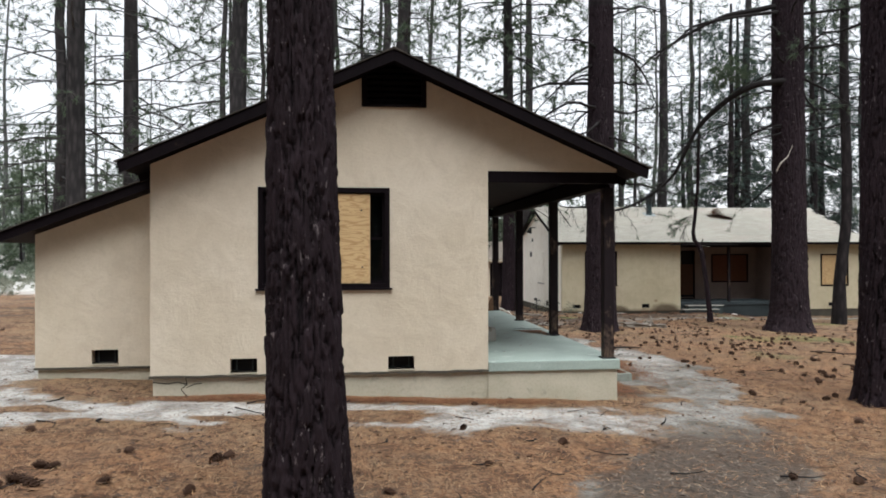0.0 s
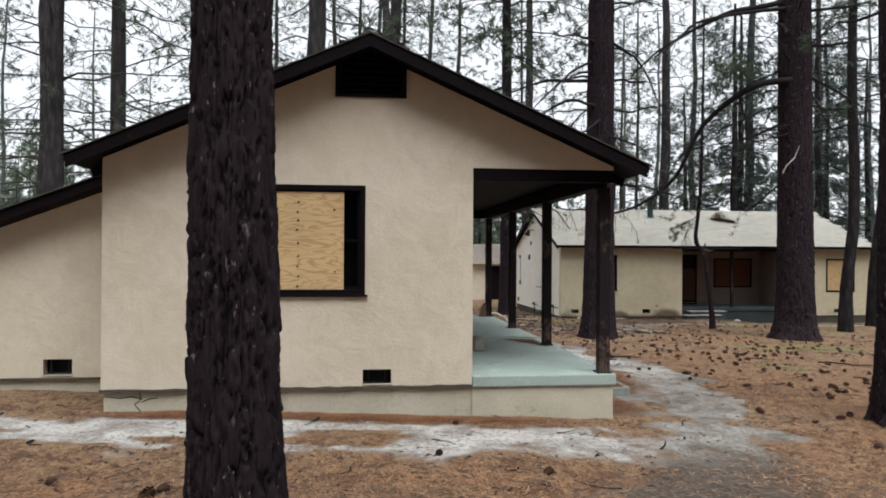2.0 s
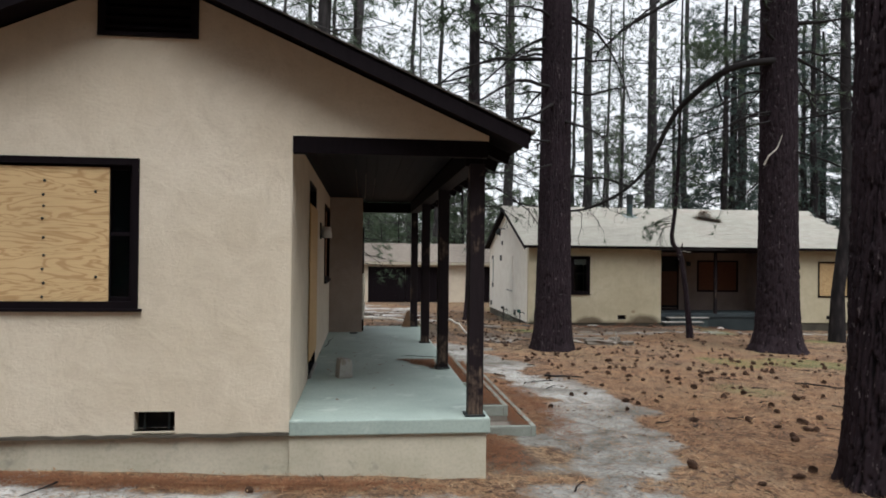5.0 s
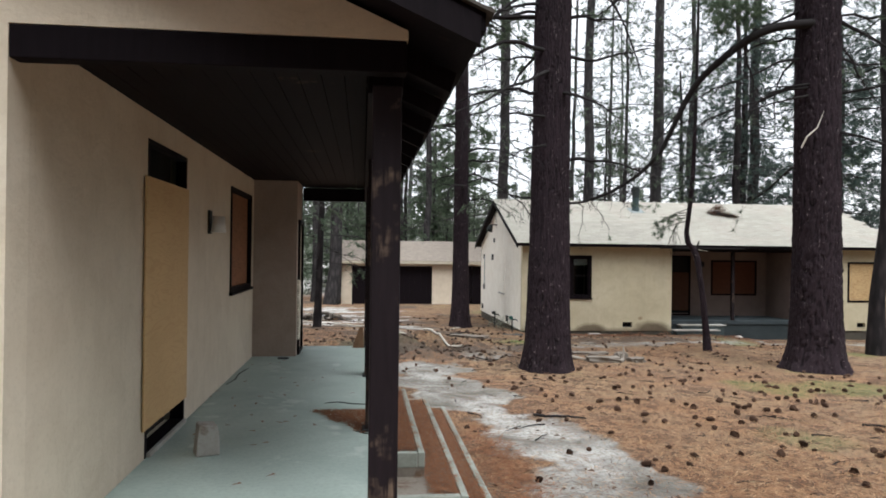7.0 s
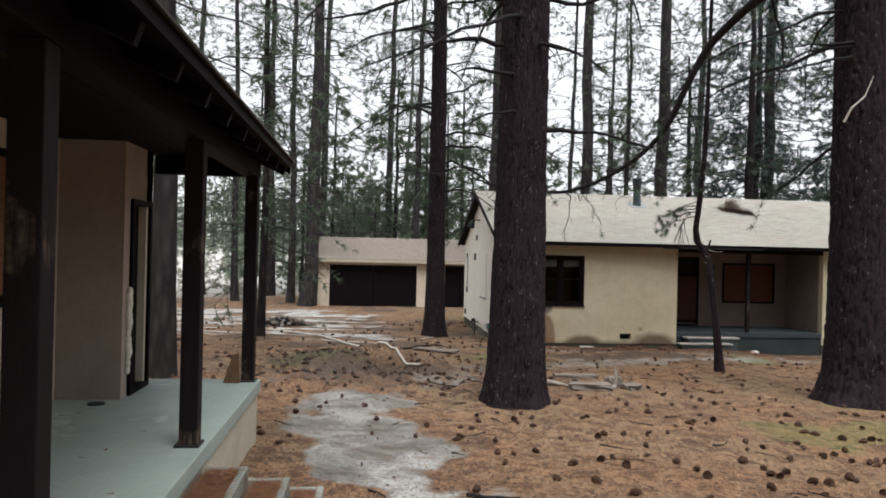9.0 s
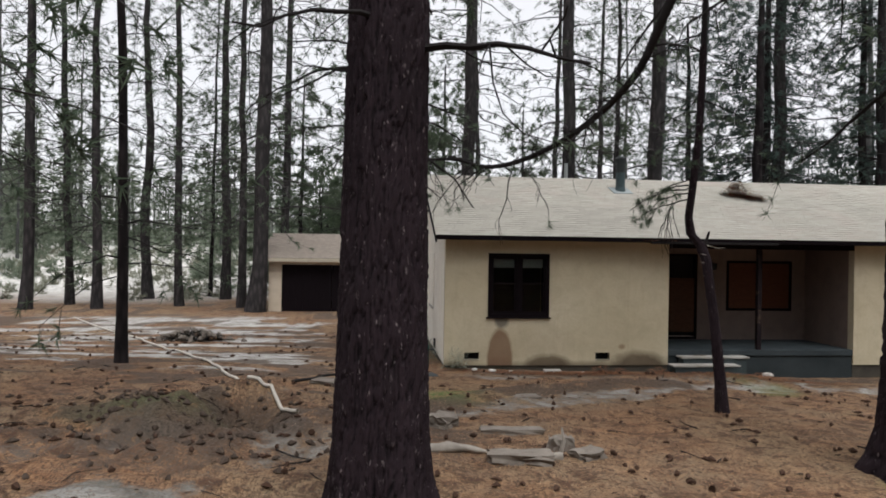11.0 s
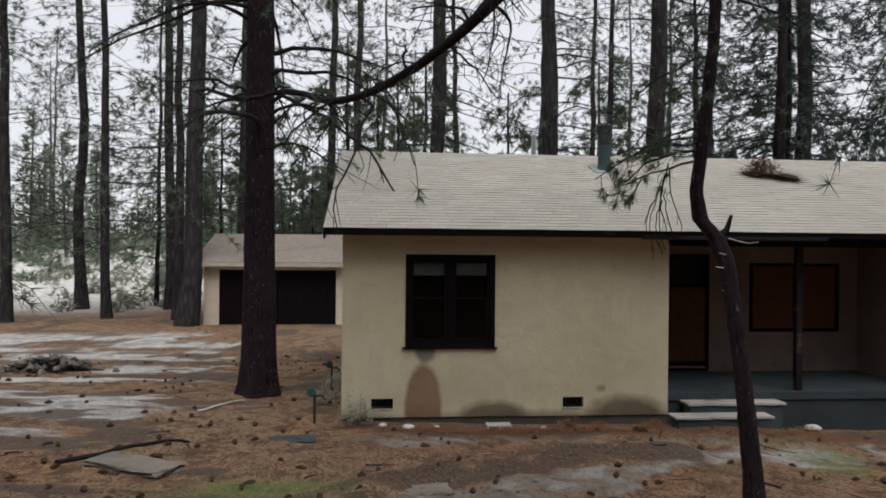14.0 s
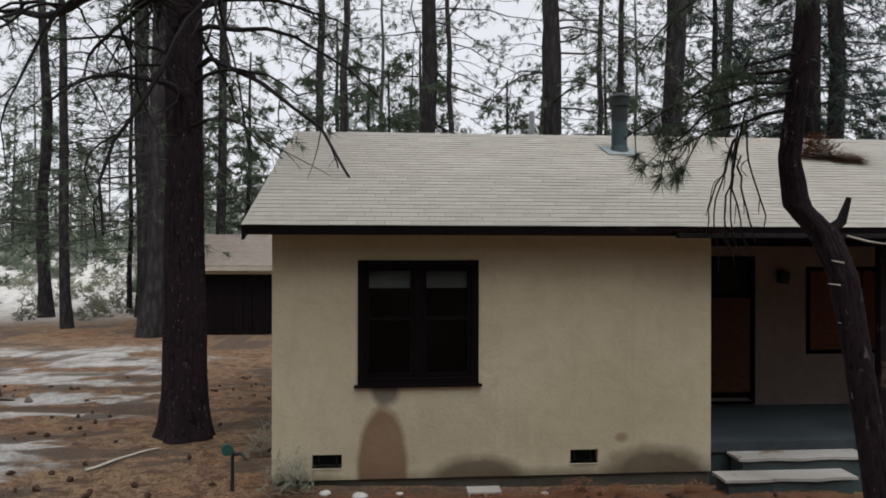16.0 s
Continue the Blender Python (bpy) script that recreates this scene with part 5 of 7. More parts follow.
def pine(seed, height, r0, first, count, reach, share, label, twigs=5, needle=0.19, blades=11, mat=None, lean=0.0, top=1.0, per=3, width=0.008, bark_mat=None, twig_mat=None):
    """A pine standing at the origin. first: height of the lowest limbs; share: how many twigs carry needles, below and above."""
    rs = np.random.RandomState(seed)
    tree = thing("pine_tree", (0, 0, 0), label, "tree", "pines of the wood")
    n = 14
    z = np.linspace(-0.4, height, n)
    bend = np.cumsum(rs.normal(0, 0.006 * height, (n, 2)) * (z > 1)[:, None], 0) * 0.5
    line = np.column_stack([bend[:, 0] + lean * z, bend[:, 1], z])
    rad = r0 * (1 - 0.72 * np.clip(z / height, 0, 1)) + r0 * 0.45 * np.exp(-np.clip(z, 0, None) / 0.35)
    v, f = tube(line, rad, 12)
    v = v + (fractal(np.arctan2(v[:, 1], v[:, 0]) * 2 + 9, v[:, 2] * 1.5, seed)[:, None] - 0.5) * r0 * 0.25 * np.column_stack([np.cos(np.arctan2(v[:, 1], v[:, 0])), np.sin(np.arctan2(v[:, 1], v[:, 0])), 0 * v[:, 0]])
    arrays("trunk", v, f, bark_mat or M_BARK_FAR, tree, "", True)
    lines, radii, shares = [], [], []
    for i in range(count):
        t = (i + rs.rand()) / count
        zz = first + (height * top - first) * t ** 1.25
        c = np.array([np.interp(zz, z, line[:, 0]), np.interp(zz, z, line[:, 1]), zz])
        L = reach * rs.uniform(0.45, 1.1) * (1.0 - 0.55 * t)
        lines.append(limb_line(rs, c, rs.uniform(0, 2 * np.pi), L, rs.uniform(-0.2, 0.25), rs.uniform(0.0, 0.4), 7, 0.15))
        radii.append(np.interp(zz, z, rad) * rs.uniform(0.07, 0.15) + 0.006)
        shares.append(share[0] + (share[1] - share[0]) * min(1, t * 1.7))
    wv, wf, tv, tf = limbs_and_tufts(rs, lines, radii, shares, twigs, (0.2 * reach / 2, 0.55 * reach / 2), per, needle, blades, 0.3, width, True)
    tagged(arrays("branchwork", wv, wf, twig_mat or M_TWIG, tree), kind="stuff")
    if tv is not None:
        tagged(arrays("crown", tv, tf, mat or M_NEEDLE, tree, "sparse brushes of grey-green needles"), kind="stuff")
    return tree


def stand(tree, x, y, turn=0.0, size=1.0, tilt=0.0):
    m = pose(x, y, at_ground(x, y) - 0.05, tilt, 0, turn) @ Matrix.Scale(size, 4)
    if not tree.get("placed"):
        tree["placed"] = 1
        tree.matrix_basis = m
        return tree
    return copy_thing(tree, m)


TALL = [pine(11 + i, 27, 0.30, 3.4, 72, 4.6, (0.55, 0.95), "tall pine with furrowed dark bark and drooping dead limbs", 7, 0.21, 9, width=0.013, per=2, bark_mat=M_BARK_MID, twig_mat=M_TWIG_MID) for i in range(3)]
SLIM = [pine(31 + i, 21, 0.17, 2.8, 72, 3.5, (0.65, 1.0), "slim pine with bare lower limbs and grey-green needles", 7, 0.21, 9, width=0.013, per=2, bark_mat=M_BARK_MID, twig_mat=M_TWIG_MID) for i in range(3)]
BARE = pine(45, 22, 0.17, 5.6, 46, 3.2, (0.4, 0.9), "slim dark pine with a long bare trunk", 6, 0.20, 8, width=0.013, per=2)
THIN = [pine(51 + i, 14, 0.09, 1.5, 52, 2.3, (0.6, 1.0), "thin young pine with sparse needles", 6, 0.2, 8, width=0.010, per=2) for i in range(2)]
YOUNG = [pine(71 + i, 6.5, 0.08, 0.4, 46, 1.7, (0.95, 1.0), "bushy young pine in the undergrowth", 6, 0.2, 10, M_NEEDLE_YOUNG, 0, 1.0, 3, 0.014) for i in range(2)]
DENSE = [pine(81 + i, 15, 0.22, 0.8, 120, 3.4, (0.9, 1.0), "dense dark juniper with foliage to the ground", 8, 0.21, 8, M_NEEDLE_DARK, 0, 0.98, 3, 0.014) for i in range(2)]
FAR = [pine(91 + i, 20 + 3 * i, 0.15 + 0.04 * i, 1.4, 74, 3.4, (0.75, 1.0), "pine in the back of the wood with lacy needles, colours greyed for haze", 7, 0.27, 7, M_NEEDLE_HAZED, 0, 1.0, 2, 0.018, M_BARK_HAZED, M_TWIG_HAZED) for i in range(3)]

# trees that stand out: x, y, kind, size
rng = random.Random(7)
MARKED = [
    (SLIM[0], 0.9, 18.6, 1.15, 4), (THIN[0], 1.5, 25.1, 1.15, 5), (TALL[0], 1.1, 42.8, 1.2, 0), (SLIM[1], 0.1, 45.4, 1.2, 0), (SLIM[2], -2.85, 46.0, 1.15, 2),
    (TALL[1], -5.7, 50.6, 0.9, 0), (SLIM[0], -1.66, 50.6, 1.3, 0), (THIN[1], -2.9, 52.6, 1.3, 6), (SLIM[2], -8.7, 43.4, 1.25, 0), (SLIM[1], -8.1, 46.6, 0.95, 0),
    (SLIM[0], -6.1, 44.5, 1.1, 0), (TALL[1], -7.24, 17.2, 1.0, 0), (SLIM[2], -8.1, 25.1, 1.5, 0), (TALL[0], -4.07, 20.8, 0.85, 0),
    (TALL[2], -1.35, 18.3, 1.0, 0), (SLIM[1], -9.85, 22.6, 1.0, 0), (SLIM[1], 12.2, 50.5, 0.9, 0), (TALL[2], 13.25, 37.2, 1.0, 0), (TALL[0], 16.65, 37.2, 0.9, 0), (SLIM[0], 15.8, 38.6, 0.7, 0), (SLIM[2], 16.5, 43.2, 0.75, 0), (SLIM[1], 14.7, 44.5, 0.8, 0),
    (TALL[0], 10.4, 43.3, 0.95, 1), (SLIM[2], 1.0, 53.1, 1.3, 0), (SLIM[0], 5.4, 56.7, 1.4, 0), (SLIM[1], 6.85, 51.2, 1.2, 0),
    (TALL[1], 24.5, 49.8, 1.1, 0), (TALL[2], 23.7, 41.0, 1.1, 0), (BARE, 16.65, 21.9, 1.2, 0), (BARE, 19.4, 24.0, 1.3, 0),
    (DENSE[0], 23.5, 41.5, 1.0, 0), (DENSE[1], 27.5, 40.0, 1.1, 0), (DENSE[0], 31.0, 43.5, 1.15, 0), (DENSE[1], 35.5, 41.0, 1.0, 0), (DENSE[0], 19.8, 40.5, 0.85, 0), (DENSE[1], 25.3, 44.5, 1.15, 0), (DENSE[0], 29.3, 37.5, 0.95, 0), (DENSE[1], 21.6, 38.3, 1.05, 0), (DENSE[1], 26.2, 37.4, 1.1, 0),
]
for tr, x, y, size, tilt in MARKED:
    stand(tr, x, y, rng.uniform(0, 360) if not tilt else 20, size, tilt)
# the rest of the wood
placed = [(m[1], m[2]) for m in MARKED]


def clear(x, y, gap):
    if -6 < x < 4.5 and 4 < y < 16 or 6.5 < x < 23 and 23 < y < 36 or 0 < x < 11 and 40 < y < 52:
        return False
    if near_line(np.array([x]), np.array([y]), [(-0.5, -6), (3, 4), (9.5, 20), (9.5, 25)])[0] < 6:
        return False
    return all((x - a) ** 2 + (y - b) ** 2 > gap * gap for a, b in placed)


count = 0
while count < 27:
    x, y = rng.uniform(-48, 75), rng.uniform(14, 100)
    if y < 46 and -12 < x < 24 or y < 20 and x > -14 and x < 30 or not clear(x, y, 3.4):
        continue
    if abs(x - 6 - 0.12 * y) > 12 + 0.72 * y or -26 < x < 1 and y < 78:
        continue
    placed.append((x, y))
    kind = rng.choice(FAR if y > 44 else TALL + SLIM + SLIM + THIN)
    stand(kind, x, y, rng.uniform(0, 360), rng.uniform(0.8, 1.3), rng.uniform(-1.5, 1.5))
    count += 1
for _ in range(40):
    x, y = rng.uniform(-45, 60), rng.uniform(52, 95)
    if clear(x, y, 1.5) and not (-20 < x < 1 and y < 84):
        placed.append((x, y))
        stand(rng.choice(YOUNG), x, y, rng.uniform(0, 360), rng.uniform(0.7, 1.6))
for x, y, k in ((12.2, 47.5, 1.5), (9.2, 53.5, 1.3), (3.2, 53.0, 1.2), (4.6, 55.0, 1.5), (8.0, 57.0, 1.4), (14.6, 51.0, 1.2), (-0.2, 54.5, 1.1), (1.6, 57.5, 1.5), (17.8, 49.0, 1.1), (11.0, 60.0, 1.7), (6.2, 61.0, 1.8), (2.4, 63.0, 1.7), (15.5, 58.0, 1.6), (20.5, 55.0, 1.5)):
    stand(rng.choice(YOUNG), x, y, rng.uniform(0, 360), k)
for _ in range(8):  # trees behind the camera and beside it, so that the light is that of a wood
    x, y = rng.uniform(-22, 26), rng.uniform(-26, -9)
    stand(rng.choice(TALL), x, y, rng.uniform(0, 360), rng.uniform(0.8, 1.1))


def big_pine(name_label, x, y, radius, flare, height, seed, nu, step, lean=(0, 0), limbs=(), depth=0.03, bare=9.0, full=False, taper=0.02):
    """One of the great trunks close to the way, with real bark up to bare metres."""
    z0 = at_ground(x, y) - 0.15
    tree = thing("pine_tree", (x, y, z0), name_label, "tree", "pines of the wood")
    hs = np.array([0, 0.15, 0.35, 0.7, 1.3, 2.5, 5, bare])
    line = np.column_stack([x + lean[0] * hs, y + lean[1] * hs, z0 + hs])
    rad = radius - taper * np.minimum(hs, 3.5) - 0.005 * np.maximum(hs - 3.5, 0) + (flare - radius) * np.exp(-hs / 0.33)
    bark_trunk("trunk", line, rad, seed, nu, step, tree, depth)
    rs = np.random.RandomState(seed + 100)
    hi = np.linspace(bare - 0.05, height, 9)
    v, f = tube(np.column_stack([x + lean[0] * hi, y + lean[1] * hi, z0 + hi]), np.linspace(rad[-1] * 1.0, radius * 0.25, 9), 14)
    arrays("upper_trunk", v, f, M_BARK_FAR, tree, "", True)
    lines, radii, share = [], [], []
    for i in range(46):
        h = limbs[0] + (height - limbs[0]) * ((i + rs.rand()) / 46) ** 1.1
        p = (x + lean[0] * h, y + lean[1] * h, z0 + h)
        lines.append(limb_line(rs, p, rs.uniform(0, 2 * np.pi), rs.uniform(1.2, limbs[1]), rs.uniform(-0.2, 0.3), rs.uniform(0.1, 0.6), 8, 0.16))
        radii.append(rs.uniform(0.03, 0.055) if h < 8 else rs.uniform(0.018, 0.045))
        share.append(0.2 if h < 8 else 0.8)
    wv, wf, tv, tf = limbs_and_tufts(rs, lines, radii, share, 7, (0.3, 1.1), 3, 0.19, 14, 0.35, 0.006)
    tagged(arrays("branchwork", wv, wf, M_TWIG, tree), kind="stuff")
    tagged(arrays("crown", tv, tf, M_NEEDLE, tree), kind="stuff")
    if full:  # an unseen full head of needles, added to shade the yard and house
        lines = [limb_line(rs, (x, y, z0 + h), rs.uniform(0, 2 * np.pi), rs.uniform(2.5, 5.0) * (1.15 - 0.6 * h / height), 0.2, 0.35, 7, 0.15) for h in np.linspace(11, height - 1, 60)]
        wv, wf, tv, tf = limbs_and_tufts(rs, lines, [0.04] * 60, [1.0] * 60, 9, (0.5, 1.3), 3, 0.3, 9, 0.3, 0.028)
        tagged(arrays("upper_branchwork", wv, wf, M_TWIG, tree), kind="stuff")
        tagged(arrays("upper_crown", tv, tf, M_NEEDLE, tree), kind="stuff")
    return tree


great = "great pine trunk with deeply plated dark brown bark"
big_pine(great, -0.525, 2.93, 0.25, 0.30, 24, 201, 210, 0.019, (-0.016, 0.0), (5.5, 3.0), 0.045, 6.0)
tree_c = big_pine(great, 6.34, 17.33, 0.425, 0.56, 27, 202, 220, 0.026, (0.006, 0.0), (4.0, 3.4), 0.036, 9.0, True)
tree_d = big_pine(great, 12.5, 18.3, 0.525, 0.84, 30, 203, 150, 0.04, (-0.004, 0.0), (4.5, 4.0), 0.055, 10.0, True)
tree_h = big_pine(great, 6.45, 6.75, 0.33, 0.46, 27, 204, 190, 0.024, (0.0, 0.0), (7.0, 3.0), 0.048, 7.0)
tree_b = big_pine(great, 6.18, 28.5, 0.315, 0.46, 27, 205, 130, 0.04, (-0.003, 0.0), (4.5, 3.2), 0.03, 9.0, True)



def dead_limbs(tree, x, y, low, high, n, length, seed, share=0.12, aim=None):
    """Stout bare limbs that droop from a trunk, with crooked side twigs."""
    rs = np.random.RandomState(seed)
    z0 = at_ground(x, y)
    for i in range(n):
        h = low + (high - low) * (i + rs.rand()) / n
        az = rs.uniform(0, 2 * np.pi) if aim is None else aim + rs.normal(0, 0.35) + (np.pi if i % 2 else 0)
        line = limb_line(rs, (x, y, z0 + h), az, length * rs.uniform(0.6, 1.2), rs.uniform(0.25, 0.5), rs.uniform(0.2, 0.55), 10, 0.2)
        line[:, 2] = np.maximum(line[:, 2], z0 + low + 0.15 * np.arange(10) / 10)
        wv, wf, tv, tf = limbs_and_tufts(rs, [line], [rs.uniform(0.03, 0.05)], [share], 12, (0.2, 0.5), 3, 0.15, 14, 0.12, 0.005)
        limb = arrays("dead_limb", wv, wf, M_TWIG, tree, "", True)
        if tv is not None:
            tagged(arrays("limb_needles", tv, tf, M_NEEDLE, limb), kind="stuff")


dead_limbs(tree_c, 6.34, 17.33, 4.6, 8.5, 9, 2.0, 301, 0.1, 0.2)
dead_limbs(tree_d, 12.5, 18.3, 6.5, 10.0, 9, 2.8, 302, 0.15, 0.3)
dead_limbs(tree_h, 6.45, 6.75, 4.6, 7.5, 5, 2.0, 303, 0.1)
dead_limbs(tree_b, 6.18, 28.5, 4.6, 9.0, 8, 2.4, 304, 0.3, 0.2)
rs = np.random.RandomState(15)
spray = np.array([(10.65, 18.3, 7.1)]) + rs.normal(0, 1, (110, 3)) * np.array([0.36, 0.3, 0.24])
tv, tf = tufts(spray, rs.normal(0, 1, (110, 3)) * 0.4 + np.array([-0.5, 0.1, 0.4]), rs, 0.2, 26, 0.008, 0.7)
tagged(arrays("green_spray", tv, tf, M_NEEDLE_YOUNG, tree_d, "green spray of living needles"), kind="stuff")

# the long curved limb that reaches out over the yard from the thick pine
rs = np.random.RandomState(5)
reach = np.array([(12.3, 18.05, 6.85), (11.3, 18.1, 6.75), (10.75, 18.45, 6.43), (10.2, 19.05, 5.85), (9.98, 19.3, 5.4), (9.76, 19.54, 4.75), (9.62, 19.85, 4.22),
                  (9.16, 20.36, 3.67), (8.53, 21.02, 3.27), (7.94, 21.65, 3.15), (7.5, 22.05, 3.38), (7.0, 22.6, 3.36), (6.5, 23.2, 3.6)])
for _ in range(2):  # corners cut twice, so that the limb runs in one curve
    mids = np.stack([0.75 * reach[:-1] + 0.25 * reach[1:], 0.25 * reach[:-1] + 0.75 * reach[1:]], 1).reshape(-1, 3)
    reach = np.concatenate([reach[:1], mids, reach[-1:]])
v, f = tube(reach, 0.02 + 0.085 * (1 - np.linspace(0, 1, len(reach))) ** 1.5, 9)
limb = arrays("long_limb", v, f, M_TWIG, tree_d, "long bare limb that sags towards the roof", True)
subs, rads, sh = [], [], []
for i in range(44):
    t = rs.uniform(0.3, 1.0) * (len(reach) - 1)
    k = min(int(t), len(reach) - 2)
    p = reach[k] + (reach[k + 1] - reach[k]) * (t - k)
    subs.append(limb_line(rs, p, rs.uniform(0, 6.28), rs.uniform(0.35, 0.95), rs.uniform(-0.5, 0.6), rs.uniform(0.2, 1.0), 11, 0.5))
    rads.append(rs.uniform(0.008, 0.016))
    sh.append(0.06)
subs.append(limb_line(rs, reach[12], 0.4, 1.7, -0.5, 0.6, 8, 0.4))
rads.append(0.035)
sh.append(0.0)
wv, wf, tv, tf = limbs_and_tufts(rs, subs, rads, sh, 5, (0.1, 0.34), 2, 0.13, 22, 0.5, 0.003)
tagged(arrays("twig_work", wv, wf, M_TWIG, limb), kind="stuff")
tagged(arrays("needle_work", tv, tf, M_NEEDLE, limb), kind="stuff")
v, f = tube(np.array([(11.83, 17.86, 4.17), (11.9, 17.78, 4.39), (12.11, 17.76, 4.58), (12.25, 17.74, 4.93)]), (0.02, 0.016, 0.012, 0.004), 6)
arrays("broken_stub", v, f, M_PALE_WOOD, tree_d, "bleached broken stub")



def own_limb(tree, pts, r0, seed, share=0.1, twigs=12):
    """A dead limb along given places, with crooked side twigs."""
    r = np.random.RandomState(seed)
    pts = np.array(pts, float)
    t = np.linspace(0, len(pts) - 1, 4 * (len(pts) - 1) + 1)
    line = np.column_stack([np.interp(t, np.arange(len(pts)), pts[:, k]) for k in range(3)])
    line[1:-1] = (line[:-2] + 2 * line[1:-1] + line[2:]) / 4
    line[1:] += np.cumsum(r.normal(0, 0.012, (len(t) - 1, 3)), 0)
    wv, wf, tv, tf = limbs_and_tufts(r, [line], [r0], [share], twigs, (0.2, 0.6), 3, 0.16, 12, 0.35, 0.006)
    ob = arrays("dead_limb", wv, wf, M_TWIG, tree, "", True)
    if tv is not None:
        tagged(arrays("limb_needles", tv, tf, M_NEEDLE, ob), kind="stuff")


own_limb(tree_c, [(6.3, 17.15, 5.7), (5.46, 16.96, 5.92), (4.93, 16.82, 5.68), (4.5, 16.68, 5.36), (3.86, 16.54, 5.07), (3.38, 16.4, 4.92)], 0.045, 1, 0.12, 16)
own_limb(tree_c, [(6.3, 17.1, 4.5), (5.57, 16.9, 4.53), (5.25, 16.8, 4.4)], 0.035, 2, 0, 3)
own_limb(tree_b, [(6.1, 28.5, 6.4), (4.89, 28.33, 6.18), (4.16, 28.17, 5.79), (3.41, 28.0, 5.29)], 0.045, 3, 0.3, 16)
own_limb(tree_b, [(6.1, 28.5, 8.87), (4.85, 28.33, 8.49), (3.94, 28.17, 8.22), (3.32, 28.0, 7.74)], 0.05, 4, 0.4, 16)
own_limb(tree_b, [(6.1, 28.5, 6.2), (5.37, 28.25, 6.18), (4.8, 28.0, 5.76), (4.04, 27.75, 5.35), (3.38, 27.5, 4.86)], 0.04, 5, 0.3, 16)
own_limb(tree_b, [(6.1, 28.5, 4.6), (5.5, 28.25, 4.44), (4.92, 28.0, 4.11)], 0.03, 6, 0.1, 8)
own_limb(tree_d, [(10.9, 18.4, 6.5), (10.88, 18.55, 6.32), (11.06, 18.55, 5.75), (11.12, 18.47, 5.18), (10.88, 18.4, 4.56)], 0.032, 7, 0, 5)
own_limb(tree_d, [(12.3, 18.1, 5.4), (11.1, 17.85, 5.02), (10.08, 17.6, 4.64)], 0.03, 8, 0.05, 8)
own_limb(tree_d, [(12.3, 18.1, 5.6), (11.39, 17.95, 5.44), (10.9, 17.8, 5.32)], 0.028, 9, 0, 4)
own_limb(tree_d, [(12.7, 18.3, 7.9), (13.78, 18.15, 7.98), (14.82, 18.0, 8.17)], 0.06, 10, 0.1, 10)
own_limb(tree_d, [(12.7, 18.3, 7.1), (13.69, 18.15, 6.61), (14.76, 18.0, 5.93)], 0.045, 11, 0.1, 12)
own_limb(tree_d, [(12.7, 18.2, 6.9), (13.01, 18.07, 6.19), (13.13, 17.93, 5.74), (13.49, 17.8, 5.15)], 0.035, 12, 0, 8)
own_limb(tree_d, [(12.7, 18.3, 8.9), (14.07, 18.3, 9.08), (14.99, 18.3, 9.25)], 0.06, 13, 0.2, 10)
own_limb(tree_d, [(12.3, 18.2, 8.95), (10.5, 17.95, 8.62), (9.19, 17.7, 8.25), (8.41, 17.45, 7.52), (7.81, 17.2, 7.04)], 0.06, 14, 0.15, 22)
own_limb(tree_d, [(12.3, 18.25, 9.15), (10.55, 18.35, 8.84), (9.41, 18.5, 8.26), (8.61, 18.65, 7.78), (7.8, 18.8, 7.13)], 0.085, 15, 0.15, 22)
own_limb(tree_d, [(12.2, 18.1, 5.5), (11.21, 18.0, 5.36), (10.47, 17.9, 4.85)], 0.028, 16, 0.05, 8)

# the bent sapling before the second house
sap = thing("pine_sapling", (11.62, 21.57, at_ground(11.62, 21.57)), "slim crooked pine sapling bent at eave height", "tree")
z0 = at_ground(11.62, 21.57) - 0.1
sl = np.array([(11.9, 21.42, z0), (11.87, 21.45, z0 + 0.5), (11.8, 21.5, z0 + 1.3), (11.74, 21.58, z0 + 2.0), (11.70, 21.66, z0 + 2.5), (11.64, 21.75, z0 + 2.75), (11.5, 21.8, z0 + 2.92),
               (11.44, 21.8, z0 + 3.2), (11.47, 21.8, z0 + 3.7), (11.55, 21.8, z0 + 4.6), (11.6, 21.8, z0 + 6), (11.64, 21.8, z0 + 8), (11.68, 21.8, z0 + 11)])
sl[:, 0] -= 0.08
sl[:, 0] += 0.07 * np.clip((sl[:, 2] - z0 - 2.9) / 1.0, 0, 1)
sl[:, 1] += 0.37
rad = [0.115, 0.088, 0.076, 0.072, 0.077, 0.085, 0.072, 0.063, 0.058, 0.054, 0.05, 0.042, 0.025]
bark_trunk("trunk", sl[:11], rad[:11], 77, 70, 0.03, sap, 0.012, (0.05, 0.16))
v, f = tube(sl[10:], rad[10:], 8)
arrays("upper_trunk", v, f, M_BARK_FAR, sap, "", True)
v, f = tube(np.array([(11.54, 22.13, z0 + 2.72), (11.66, 22.11, z0 + 2.82), (11.70, 22.10, z0 + 2.96)]), (0.04, 0.03, 0.015), 7)
arrays("snag_stub", v, f, M_BARK_FAR, sap, "", True)
for pts in ([(11.63, 22.0, 1.9), (11.57, 21.98, 1.91), (11.51, 21.97, 1.92)], [(11.63, 22.0, 1.77), (11.56, 21.97, 1.78), (11.48, 21.96, 1.79)], [(11.62, 22.0, 2.06), (11.72, 21.97, 2.03), (11.81, 21.96, 2.015), (11.9, 21.96, 2.03)], [(11.62, 22.0, 1.55), (11.55, 21.97, 1.57)]):
    v, f = tube(np.array(pts), np.linspace(0.007, 0.003, len(pts)), 5)
    arrays("dead_stub", v, f, M_PALE_WOOD, sap, "thin bleached dead stub")
lines, rads, sh = [], [], []
